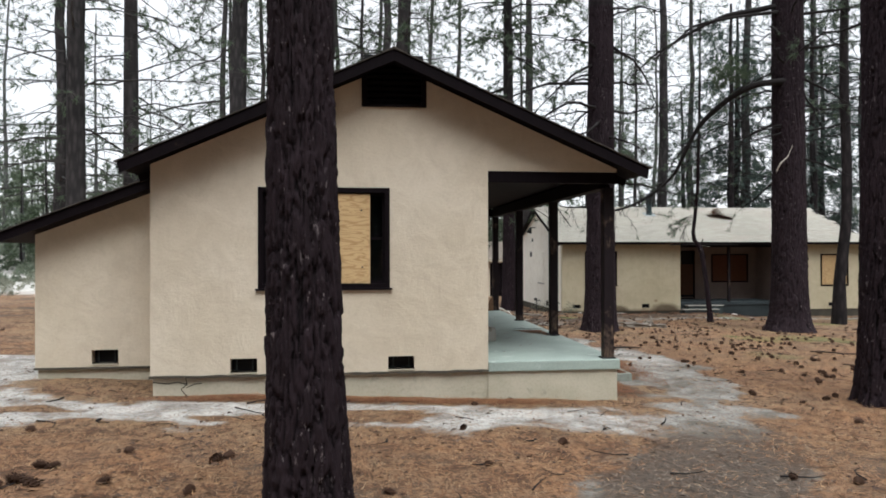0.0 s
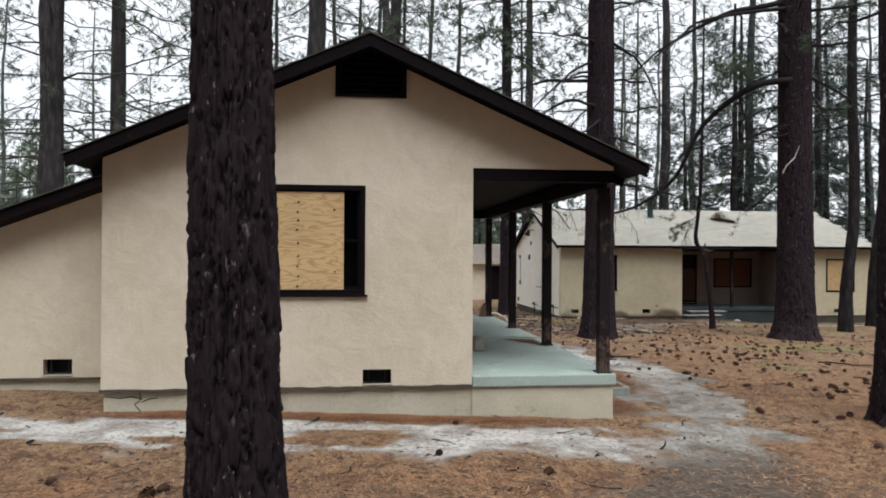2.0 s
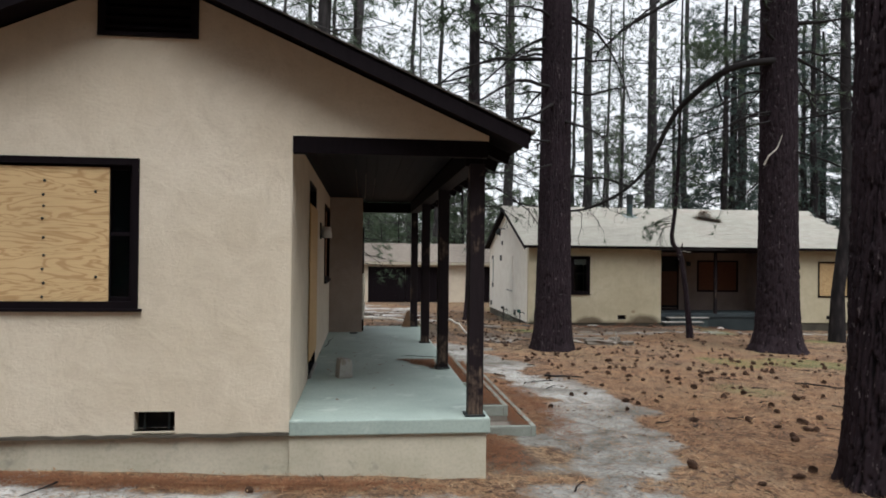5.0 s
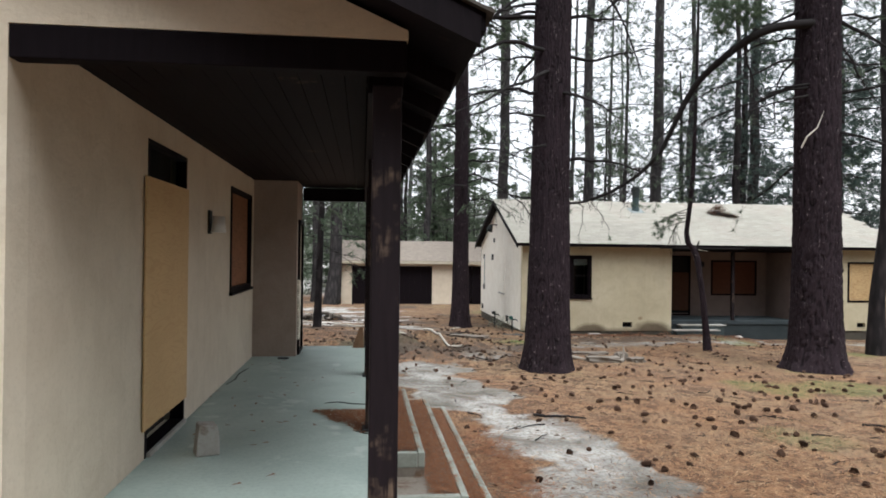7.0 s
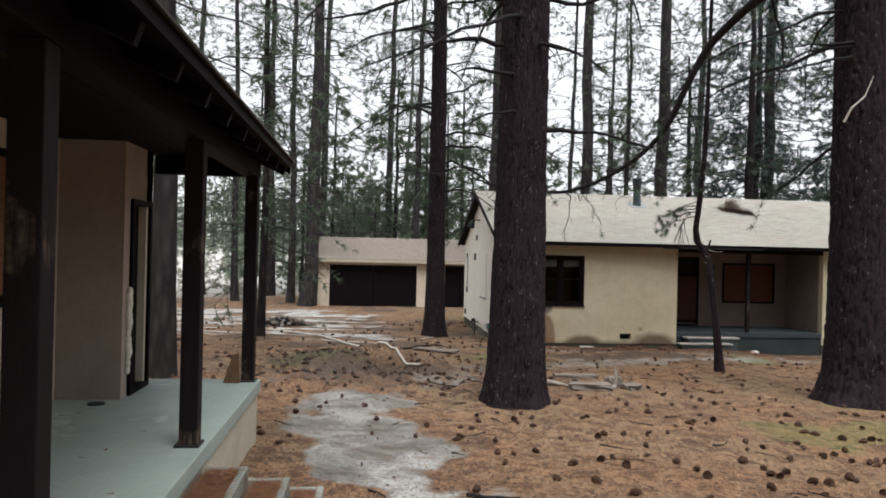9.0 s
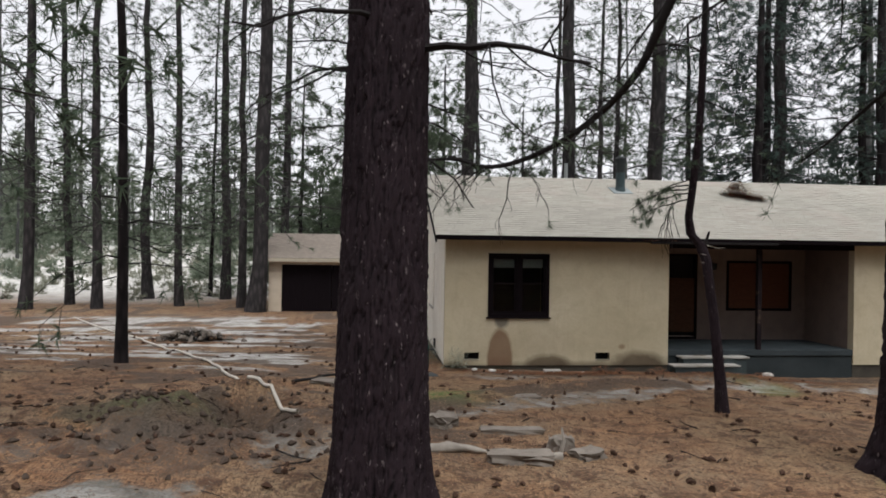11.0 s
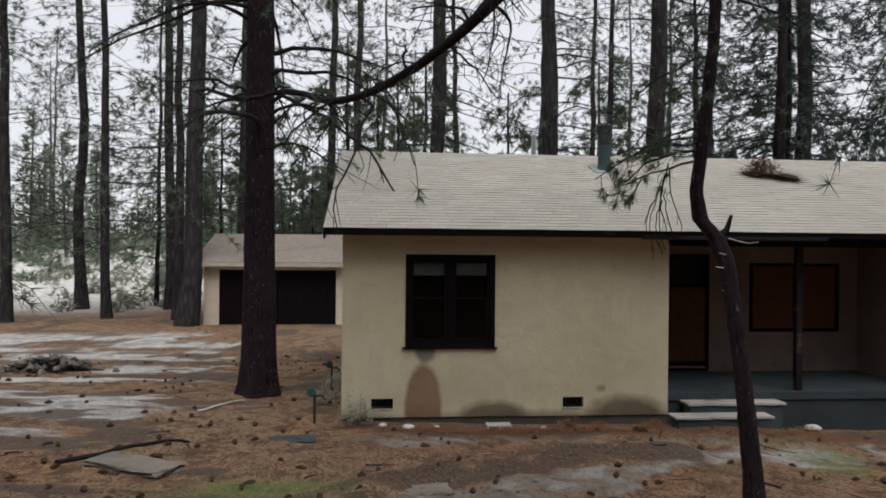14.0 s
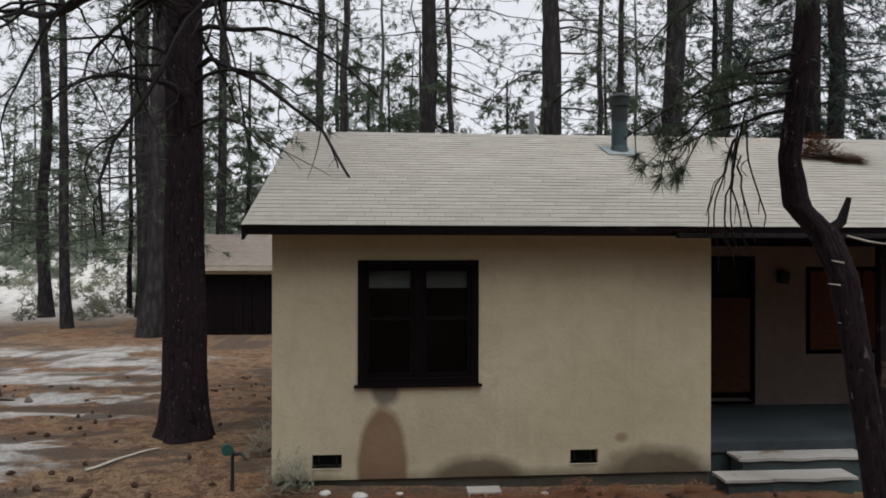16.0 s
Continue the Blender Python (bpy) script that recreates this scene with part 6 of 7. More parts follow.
for i in range(24):
    h = 4.1 + 5.0 * ((i + rs.rand()) / 24)
    p = (np.interp(h, sl[:, 2] - z0, sl[:, 0]), 22.17, z0 + h)
    lines.append(limb_line(rs, p, rs.uniform(0, 6.28), rs.uniform(0.6, 1.4), rs.uniform(-0.2, 0.25), rs.uniform(0.2, 0.6), 7, 0.2))
    rads.append(rs.uniform(0.009, 0.016))
    sh.append(0.6)
for z, L in ((3.72, 1.15), (3.6, 1.0), (3.68, 0.8), (3.5, 0.75), (3.8, 0.9)):  # boughs that sag to the left, brushes at their ends
    p = (np.interp(z, sl[:, 2] - z0, sl[:, 0]), 22.17, z0 + z)
    lines.append(limb_line(rs, p, 3.14 + rs.normal(0, 0.3), L, -0.12, 0.2, 9, 0.18))
    rads.append(0.013)
    sh.append(0.75)
for dx, zt, zb in ((-0.22, 3.4, 2.78), (-0.29, 3.35, 2.66), (-0.34, 3.45, 2.62), (-0.38, 3.3, 2.6), (-0.26, 3.2, 2.7), (-0.44, 3.3, 2.75), (-0.33, 3.1, 2.58)):  # bare twigs hanging in curves
    x = np.interp(zt, sl[:, 2] - z0, sl[:, 0]) + dx
    k = np.linspace(0, 1, 9)
    lines.append(np.column_stack([x + 0.09 * np.sin(3.0 * k + 9 * dx) + rs.normal(0, 0.008, 9), 22.12 + 0.1 * rs.rand() + 0.05 * np.sin(4 * k + zt), z0 + zt + (zb - zt) * k]))
    rads.append(0.007)
    sh.append(0.0)
wv, wf, tv, tf = limbs_and_tufts(rs, lines[:-7], rads[:-7], sh[:-7], 9, (0.08, 0.26), 2, 0.11, 30, 0.5, 0.0028)
hv, hf, _u, _w = limbs_and_tufts(rs, lines[-7:], rads[-7:], sh[-7:], 2, (0.05, 0.14), 2, 0.12, 24, 0.6, 0.003)
tagged(arrays("hanging_twigs", hv, hf, M_TWIG, sap, "bare dead twigs hanging in curves"), kind="stuff")
tagged(arrays("branchwork", wv, wf, M_TWIG, sap), kind="stuff")
tagged(arrays("crown", tv, tf, M_NEEDLE, sap, "drooping brushes of green needles"), kind="stuff")

# ---- litter on the ground ----
rs = np.random.RandomState(42)


def scatter(n, x0, x1, y0, y1, keep):
    x, y = rs.uniform(x0, x1, n), rs.uniform(y0, y1, n)
    inside = ((x > XL - 0.1) & (x < 3.95) & (y > 7) & (y < 14.4)) | ((x > -4.35) & (x < XL) & (y > 8.05) & (y < 13.7)) | ((x > 7.75) & (x < 20.8) & (y > 25.85) & (y < 34))
    ok = ~inside & (rs.rand(n) < keep(x, y))
    return x[ok], y[ok]


# fallen needles: thin blades lying every way
x, y = scatter(240000, -5, 15, 0.5, 25.5, lambda x, y: (1 - 0.8 * np.exp(-(((x - 4.2) / 1.9) ** 2 + ((y - 20.3) / 2.0) ** 2))) * (1 - 0.8 * np.clip(dirt_amount(x, y) * 1.2, 0, 1)) * (0.25 + 0.75 * (1 - smoothstep(4, 14, np.hypot(x - 3, y - 5)))))
n = len(x)
finer = 1 - 0.5 * smoothstep(9, 16, y)
a, L = rs.uniform(0, 2 * np.pi, n), rs.uniform(0.05, 0.125, n) * finer
z = ground_rough(x, y) + rs.uniform(0.002, 0.012, n)
dx, dy = np.cos(a) * L, np.sin(a) * L
wd = (0.0016 + 0.00017 * np.clip(np.hypot(x, y), 0, 16)) * finer
wx, wy = -np.sin(a) * wd, np.cos(a) * wd
tri = np.stack([np.column_stack([x + wx, y + wy, z]), np.column_stack([x - wx, y - wy, z]), np.column_stack([x + dx, y + dy, z + rs.uniform(-0.004, 0.012, n)])], 1).reshape(-1, 3)
litter = arrays("fallen_needles", tri, np.arange(3 * n).reshape(-1, 3), M_LITTER)
tagged(litter, "fallen orange pine needles strewn over the ground", "needles", kind="stuff")


# a thicker tangle of dark, orange and straw needles along the way
NEAR_WAY = [(-2.5, 3.4), (1.5, 4.6), (5.5, 6.5), (7.3, 10.5), (8.2, 14), (8.8, 19.5), (9.6, 22.5)]
x, y = scatter(380000, -5, 14, 1.6, 24.5, lambda x, y: (1 - 0.8 * np.exp(-(((x - 4.2) / 1.9) ** 2 + ((y - 20.3) / 2.0) ** 2))) * (1 - 0.8 * np.clip(dirt_amount(x, y) * 1.2, 0, 1)) * (1 - smoothstep(1.2, 4.2, near_line(x, y, NEAR_WAY))) * (0.25 + 0.75 * smoothstep(0.38, 0.62, fractal(x * 1.6, y * 1.6, 101))))
n = len(x)
a = 6.28 * fractal(x * 0.9, y * 0.9, 103) + rs.normal(0, 1.1, n)
finer = 1 - 0.5 * smoothstep(9, 16, y)
L, wd = rs.uniform(0.05, 0.135, n) * finer, (rs.uniform(0.0013, 0.0028, n) + 0.00013 * np.clip(np.hypot(x, y), 0, 20)) * finer
z = ground_rough(x, y) + rs.uniform(0.003, 0.03, n)
tri = np.stack([np.column_stack([x - np.sin(a) * wd, y + np.cos(a) * wd, z]), np.column_stack([x + np.sin(a) * wd, y - np.cos(a) * wd, z]), np.column_stack([x + np.cos(a) * L, y + np.sin(a) * L, z + rs.uniform(-0.02, 0.02, n)])], 1).reshape(-1, 3)
tagged(arrays("needle_tangle", tri, np.arange(3 * n).reshape(-1, 3), M_STRAW), "tangle of dark, orange and straw-coloured needles", "needles", kind="stuff")


def pine_cone(seed, length, fat):
    """An open cone: spirals of scales round a core, lying on its side."""
    r = np.random.RandomState(seed)
    bm = bmesh.new()
    bmesh.ops.create_icosphere(bm, subdivisions=1, radius=1.0, matrix=Matrix.Diagonal((length * 0.46, fat * 0.33, fat * 0.33, 1)))
    k = 64
    for i in range(k):
        t = (i + 0.5) / k
        th = i * 2.39996
        s = math.sin(math.pi * (0.12 + 0.83 * t)) ** 0.7
        ax = (t - 0.5) * length
        rad = fat * 0.5 * s
        d = Vector((0.35, math.cos(th), math.sin(th))).normalized()
        w = Vector((0, -math.sin(th), math.cos(th))) * fat * 0.17 * s
        p = Vector((ax, 0, 0)) + Vector((0, math.cos(th), math.sin(th))) * rad * 0.45
        tip = Vector((ax, 0, 0)) + d * rad * r.uniform(0.85, 1.15)
        q = [bm.verts.new(c) for c in (p + w * 0.5, tip + w * 0.7, tip + d * 0.006 * s, tip - w * 0.7, p - w * 0.5)]
        bm.faces.new(q)
    me = bpy.data.meshes.new("pine_cone")
    bm.to_mesh(me)
    bm.free()
    me.materials.append(M_CONE)
    return me


CONES = [pine_cone(1, 0.12, 0.085), pine_cone(2, 0.10, 0.075), pine_cone(3, 0.135, 0.09)]


def cone_density(x, y):
    thick = np.exp(-(((x - 7.2) / 2.0) ** 2 + ((y - 10.5) / 3.2) ** 2)) + 0.7 * np.exp(-(((x - 8.0) / 2.8) ** 2 + ((y - 13.5) / 3.0) ** 2))
    return np.clip(thick + 0.10 + 0.06 * np.exp(-(((x + 1) / 2.6) ** 2 + ((y - 3.6) / 1.0) ** 2)), 0, 1) * (1 - 0.75 * dirt_amount(x, y))


x, y = scatter(1250, -5, 13.5, 2.6, 20, cone_density)
for i in range(min(290, len(x))):
    ob = new("pine_cone", CONES[i % 3])
    s = rs.uniform(0.6, 1.05)
    ob.matrix_basis = pose(x[i], y[i], float(ground_rough(x[i:i + 1], y[i:i + 1])[0]) + 0.028 * s, rs.uniform(0, 360), rs.uniform(-20, 20), rs.uniform(0, 360)) @ Matrix.Scale(s, 4)
    tagged(ob, "open brown pine cone lying on the needles", "pine cone", "pine cones on the ground")

for x, y, s in ((-2.55, 3.6, 1.35), (-2.42, 3.52, 1.15), (-2.48, 4.03, 0.95), (-1.96, 3.55, 0.95), (-2.06, 4.43, 0.9), (-1.3, 4.08, 1.1), (-1.24, 4.22, 0.9), (-1.35, 3.35, 1.05), (-3.11, 5.12, 1.0), (1.62, 4.7, 1.0)):
    ob = new("pine_cone", CONES[int(s * 10) % 3])
    ob.matrix_basis = pose(x, y, at_ground(x, y) + 0.022 * s, rs.uniform(0, 360), rs.uniform(-30, 30), rs.uniform(0, 360)) @ Matrix.Scale(s, 4)
    tagged(ob, "large dark open pine cone on the needles", "pine cone", "pine cones on the ground")

# far cones and dark litter, uncounted
x, y = scatter(1700, -8, 16, 14, 34, lambda x, y: np.clip(0.3 + 0.6 * smoothstep(0.45, 0.6, fractal(x * 0.9, y * 0.9, 83)) + 0.6 * np.exp(-(((x - 4.2) / 2.4) ** 2 + ((y - 19.8) / 2.6) ** 2)), 0, 1))
pieces = []
for i in range(len(x)):
    z = float(ground_rough(x[i:i + 1], y[i:i + 1])[0])
    a, l = rs.uniform(0, 6.28), rs.uniform(0.025, 0.07)
    pieces.append(tube(np.array([(x[i], y[i], z + 0.02), (x[i] + math.cos(a) * l, y[i] + math.sin(a) * l, z + 0.03), (x[i] + math.cos(a) * 2 * l, y[i] + math.sin(a) * 2 * l, z + 0.02)]), (0.01, rs.uniform(0.018, 0.042), 0.008), 5))
v, f = joined(pieces)
tagged(arrays("far_cones", v, f, M_CONE), "scattered cones and bark chips farther off", "litter", kind="stuff")

# grey and dark litter trodden into the path and the dug-up ground
x, y = scatter(60000, 0.5, 9, 1.0, 24, lambda x, y: np.clip((1 - smoothstep(0.5, 1.2, near_line(x, y, PATH_WORN))) * (1 - smoothstep(4.6, 6.6, y)) + 0.12 * np.exp(-(((x - 4.3) / 2.2) ** 2 + ((y - 20.2) / 2.4) ** 2)) + 0.10 * (near_line(x, y, PATH_WORN) < 0.9), 0, 1))
n = len(x)
a, L = rs.uniform(0, 2 * np.pi, n), rs.uniform(0.03, 0.12, n)
z = ground_rough(x, y) + rs.uniform(0.003, 0.016, n)
wd = rs.uniform(0.002, 0.007, n)
tri = np.stack([np.column_stack([x - np.sin(a) * wd, y + np.cos(a) * wd, z]), np.column_stack([x + np.sin(a) * wd, y - np.cos(a) * wd, z]), np.column_stack([x + np.cos(a) * L, y + np.sin(a) * L, z + rs.uniform(-0.004, 0.012, n)])], 1).reshape(-1, 3)
tagged(arrays("trodden_litter", tri, np.arange(3 * n).reshape(-1, 3), needles_mat("trodden_litter", (0.035, 0.026, 0.022), (0.26, 0.21, 0.165), (0.11, 0.085, 0.07))), "dark and grey litter trodden into the path", "litter", kind="stuff")

# chips of bark and dark crumbs: tiny tilted flakes
x, y = scatter(26000, -5, 15, 1.0, 26, lambda x, y: (1 - 0.6 * dirt_amount(x, y)) * (0.3 + 0.7 * (1 - smoothstep(4, 13, np.hypot(x - 3, y - 6)))) * smoothstep(0.42, 0.62, fractal(x * 1.7, y * 1.7, 61)))
n = len(x)
a, L = rs.uniform(0, 6.28, n), rs.uniform(0.012, 0.045, n)
z = ground_rough(x, y) + rs.uniform(0.004, 0.014, n)
c, s = np.cos(a) * L, np.sin(a) * L
tri = np.stack([np.column_stack([x + c, y + s, z]), np.column_stack([x - s * 0.5, y + c * 0.5, z + 0.012]), np.column_stack([x - c, y - s, z - 0.004])], 1).reshape(-1, 3)
chips = arrays("bark_chips", tri, np.arange(3 * n).reshape(-1, 3), needles_mat("bark_chip", (0.05, 0.03, 0.022), (0.12, 0.08, 0.06), (0.07, 0.045, 0.035)))
tagged(chips, "dark chips of bark and cone scales underfoot", "litter", kind="stuff")

# clods of dug earth round the hollows
pieces = []
r = np.random.RandomState(53)
for _ in range(260):
    px, py = 4.0 + r.normal(0, 1.1), 20.3 + r.normal(0, 1.1)
    pz, a, l = at_ground(px, py), r.uniform(0, 6.28), r.uniform(0.02, 0.08)
    q = np.array([math.cos(a), math.sin(a), r.uniform(-0.2, 0.4)]) * l
    pieces.append(tube(np.array([np.array([px, py, pz]) - q, (px, py, pz + 0.015), np.array([px, py, pz + 0.01]) + q]), (0.008, r.uniform(0.015, 0.05), 0.008), 6))
v, f = joined(pieces)
tagged(arrays("earth_clods", v, f, plain("damp_earth", (0.075, 0.055, 0.043), 0.95, 0.5, 25)), "damp dark clods of dug earth", "earth", kind="stuff")

# twigs and sticks
pieces = []
x, y = scatter(420, -5, 15, 2, 25, lambda x, y: 0.75 + 0 * x)
for i in range(len(x)):
    a, L = rs.uniform(0, 6.28), rs.uniform(0.1, 0.5)
    t = np.linspace(0, 1, 4)
    px, py = x[i] + np.cos(a + 0.5 * t * rs.normal()) * L * t, y[i] + np.sin(a + 0.5 * t * rs.normal()) * L * t
    pieces.append(tube(np.column_stack([px, py, ground_rough(px, py) + 0.012 + 0.015 * rs.rand()]), np.linspace(0.008, 0.003, 4) * rs.uniform(0.6, 1.5), 4))
v, f = joined(pieces)
tagged(arrays("twigs", v, f, M_TWIG), "small dark twigs lying about", "twigs", kind="stuff")


def stick(name, pts, r0, r1, mat, label, category, lift=0.02):
    pts = np.array(pts, float)
    t = np.linspace(0, len(pts) - 1, 6 * (len(pts) - 1) + 1)
    px, py = np.interp(t, np.arange(len(pts)), pts[:, 0]), np.interp(t, np.arange(len(pts)), pts[:, 1])
    px, py = px + 0.12 * (fractal(t * 1.9, t * 0, 3) - 0.5), py + 0.12 * (fractal(t * 1.9, t * 0 + 5, 4) - 0.5)
    v, f = tube(np.column_stack([px, py, ground_rough(px, py) + lift]), np.linspace(r0, r1, len(t)), 7)
    return tagged(arrays(name, v, f, mat, None, "", True), label, category)


stick("pale_pole", [(-4.9, 39.0), (-1.83, 33.9), (-0.3, 31.7), (1.1, 29.2), (1.84, 27.8), (2.83, 25.9), (3.3, 25.0), (3.72, 23.9), (4.02, 23.35), (4.3, 22.5), (4.42, 22.05), (4.75, 21.9), (5.2, 21.1)], 0.022, 0.03, M_PALE_WOOD, "long bleached crooked pole lying across the yard", "branch", 0.03)
stick("fallen_branch", [(9.4, 12.7), (9.9, 12.3), (10.5, 12.2), (11.2, 11.7)], 0.016, 0.006, M_TWIG, "thin dark fallen branch", "branch")
stick("fallen_branch", [(5.0, 12.9), (5.35, 12.8), (5.6, 12.72)], 0.02, 0.01, M_TWIG, "short dark fallen branch", "branch")
stick("fallen_branch", [(4.9, 23.4), (5.6, 24.2), (6.0, 24.4)], 0.03, 0.015, M_TWIG, "crooked dark fallen branch", "branch")
stick("fallen_branch", [(5.6, 26.5), (6.0, 27.6), (6.05, 27.7)], 0.02, 0.008, M_PALE_WOOD, "pale stick at the foot of a pine", "branch")
stick("fallen_branch", [(13.4, 14.6), (14.0, 14.2), (14.8, 14.3)], 0.02, 0.008, M_TWIG, "thin dark fallen branch", "branch")

# broken concrete and a weathered log near the middle of the yard
rng = random.Random(12)


def slab_piece(name, x, y, lx, ly, lz, turn, mat, label, category, sink=0.03, tilt=0.0):
    bm = bmesh.new()
    bmesh.ops.create_cube(bm, size=1.0)
    bmesh.ops.subdivide_edges(bm, edges=bm.edges[:], cuts=3, use_grid_fill=True)
    for v in bm.verts:
        v.co = Vector((v.co.x * lx, v.co.y * ly, v.co.z * lz)) + Vector((rng.uniform(-1, 1) * 0.12 * ly, rng.uniform(-1, 1) * 0.12 * ly, rng.uniform(-1, 1) * 0.12 * lz))
    ob = part(name, bm, mat)
    ob.matrix_basis = pose(x, y, at_ground(x, y) + lz / 2 - sink, tilt, 0, turn)
    return tagged(ob, label, category)


for x, y, lx, ly, lz, a in ((8.08, 20.1, 0.8, 0.22, 0.10, -4), (7.9, 18.65, 0.7, 0.3, 0.13, -6), (8.75, 18.95, 0.35, 0.25, 0.12, 30), (7.2, 20.42, 0.35, 0.3, 0.18, 50), (8.5, 19.25, 0.25, 0.2, 0.18, 20)):
    slab_piece("concrete_chunk", x, y, lx, ly, lz, a, M_CONC_OLD, "broken piece of old concrete half sunk in needles", "concrete")
slab_piece("flat_slab", 5.73, 23.35, 1.0, 0.4, 0.07, -28, M_CONC_OLD, "flat concrete slab lying on the ground", "slab", 0.02)
slab_piece("flat_slab", 8.8, 22.7, 0.5, 0.3, 0.04, 10, M_CONC_OLD, "small grey slab sunk in dirt", "slab", 0.02)
slab_piece("meter_lid", 7.2, 24.7, 0.6, 0.35, 0.03, 8, M_DECK_DARK, "green-grey cover plate in the ground", "cover", 0.015)
for x, y, s in ((8.38, 25.6, 0.06), (8.74, 25.55, 0.085), (14.84, 25.75, 0.13), (10.7, 25.65, 0.045), (9.15, 25.67, 0.04)):
    bm = bmesh.new()
    bmesh.ops.create_icosphere(bm, subdivisions=2, radius=s)
    for v in bm.verts:
        v.co *= rng.uniform(0.8, 1.15)
        v.co.z *= 0.42
    ob = part("pale_stone", bm, plain("pale_stone", (0.52, 0.50, 0.47), 0.9, 0.3, 14), None, "", True)
    ob.matrix_basis = pose(x, y, at_ground(x, y) + s * 0.35)
    tagged(ob, "pale chalky stone lying by the wall", "stone", "stones by the wall")
k = np.linspace(0, 1, 26)
lx, ly = 6.9 + 1.52 * k, 19.1 - 0.25 * k + 0.05 * np.sin(5 * k)
v, f = tube(np.column_stack([lx, ly, ground_z(lx, ly) + 0.02 + 0.03 * np.sin(7 * k)]), 0.05 + 0.014 * np.sin(9 * k) - 0.018 * k, 12)
v = v + (fractal(v[:, 0] * 9, v[:, 2] * 40 + v[:, 1] * 30, 6)[:, None] - 0.5) * np.array([0.02, 0.05, 0.05])
log = arrays("fallen_log", v, f, M_GREY_WOOD, None, "", True)
tagged(log, "grey weathered log lying on the needles", "log")
v, f = tube(np.array([(8.39, 18.85, -0.4), (8.43, 18.83, -0.2), (8.41, 18.85, -0.05)]), (0.03, 0.025, 0.008), 7)
arrays("branch_stub", v, f, M_GREY_WOOD, log, "", True)
block2 = part("hollow_block", boxed((9.87, 10.23, 25.6, 25.8, at_ground(10.05, 25.65) - 0.05, at_ground(10.05, 25.65) + 0.05), bevel=0.008), M_CONC)
tagged(block2, "grey hollow concrete block by the wall", "concrete block")
# Black panels on the block's face stand in for its shaded cores.
for a in (9.90, 10.07):
    part("core_hole", boxed((a, a + 0.14, 25.594, 25.602, at_ground(10.05, 25.65) - 0.02, at_ground(10.05, 25.65) + 0.03)), M_BLACK, block2)

# garden taps by the corner of the second house
for x, y, h, mt, lab in ((7.42, 25.7, 0.42, plain("green_hose_reel", (0.03, 0.09, 0.075), 0.6), "green tap head on a rusty stand pipe"), (7.45, 28.8, 0.5, M_SOOT, "dark tap on a stand pipe")):
    z = at_ground(x, y)
    tap = thing("garden_tap", (x, y, z), lab, "tap")
    v, f = tube(np.array([(x, y, z - 0.1), (x, y, z + h)]), (0.02, 0.018), 10)
    arrays("stand_pipe", v, f, M_SOOT, tap, "", True)
    bm = bmesh.new()
    bmesh.ops.create_cone(bm, cap_ends=True, segments=14, radius1=0.055, radius2=0.06, depth=0.07, matrix=pose(x - 0.05, y - 0.03, z + h + 0.02, 90, 0, 20))
    part("handwheel", bm, mt, tap)
    v, f = tube(np.array([(x, y, z + h * 0.9), (x + 0.1, y - 0.05, z + h * 0.95), (x + 0.16, y - 0.07, z + h * 0.8)]), (0.018, 0.018, 0.015), 8)
    arrays("spout", v, f, M_SOOT, tap, "", True)

# heaps: debris in the yard, needles on the steps, the porch and the roof
def heap(name, x, y, rx, ry, h, n, z_at, mat, label, category, length=0.14, width=0.005, seed=1):
    r = np.random.RandomState(seed)
    px, py = x + r.normal(0, rx * 0.5, n), y + r.normal(0, ry * 0.5, n)
    keep = ((px - x) / rx) ** 2 + ((py - y) / ry) ** 2 < 1
    px, py = px[keep], py[keep]
    m = len(px)
    rise = h * np.clip(1 - ((px - x) / rx) ** 2 - ((py - y) / ry) ** 2, 0, 1) * r.rand(m)
    pz = z_at(px, py) + rise + 0.006
    a, L = r.uniform(0, 6.28, m), length * r.uniform(0.6, 1.2, m)
    d = np.column_stack([np.cos(a) * L, np.sin(a) * L, r.uniform(-0.3, 0.5, m) * h * 0.5])
    s = np.column_stack([-np.sin(a), np.cos(a), 0 * a]) * width
    p = np.column_stack([px, py, pz])
    t = np.stack([p + s, p - s, p + d], 1).reshape(-1, 3)
    return tagged(arrays(name, t, np.arange(3 * m).reshape(-1, 3), mat), label, category, kind="stuff")


M_RUST = needles_mat("rust_red_needles", (0.13, 0.055, 0.03), (0.26, 0.12, 0.06), (0.19, 0.085, 0.045))


def bed(name, inside, spans, n, z, mat, label, category, length, width, seed, rise=0.03):
    """Needles strewn evenly over a bed: inside(x, y) tells where."""
    r = np.random.RandomState(seed)
    px, py = r.uniform(spans[0], spans[1], n), r.uniform(spans[2], spans[3], n)
    ok = inside(px, py)
    px, py = px[ok], py[ok]
    m = len(px)
    a, L = r.uniform(0, 6.28, m), length * r.uniform(0.5, 1.2, m)
    s = np.column_stack([-np.sin(a), np.cos(a), 0 * a]) * width
    p = np.column_stack([px, py, z + rise * r.rand(m)])
    d = np.column_stack([np.cos(a) * L, np.sin(a) * L, r.uniform(-0.2, 0.3, m) * rise])
    t = np.stack([p + s, p - s, p + d], 1).reshape(-1, 3)
    return tagged(arrays(name, t, np.arange(3 * m).reshape(-1, 3), mat), label, category, kind="stuff")


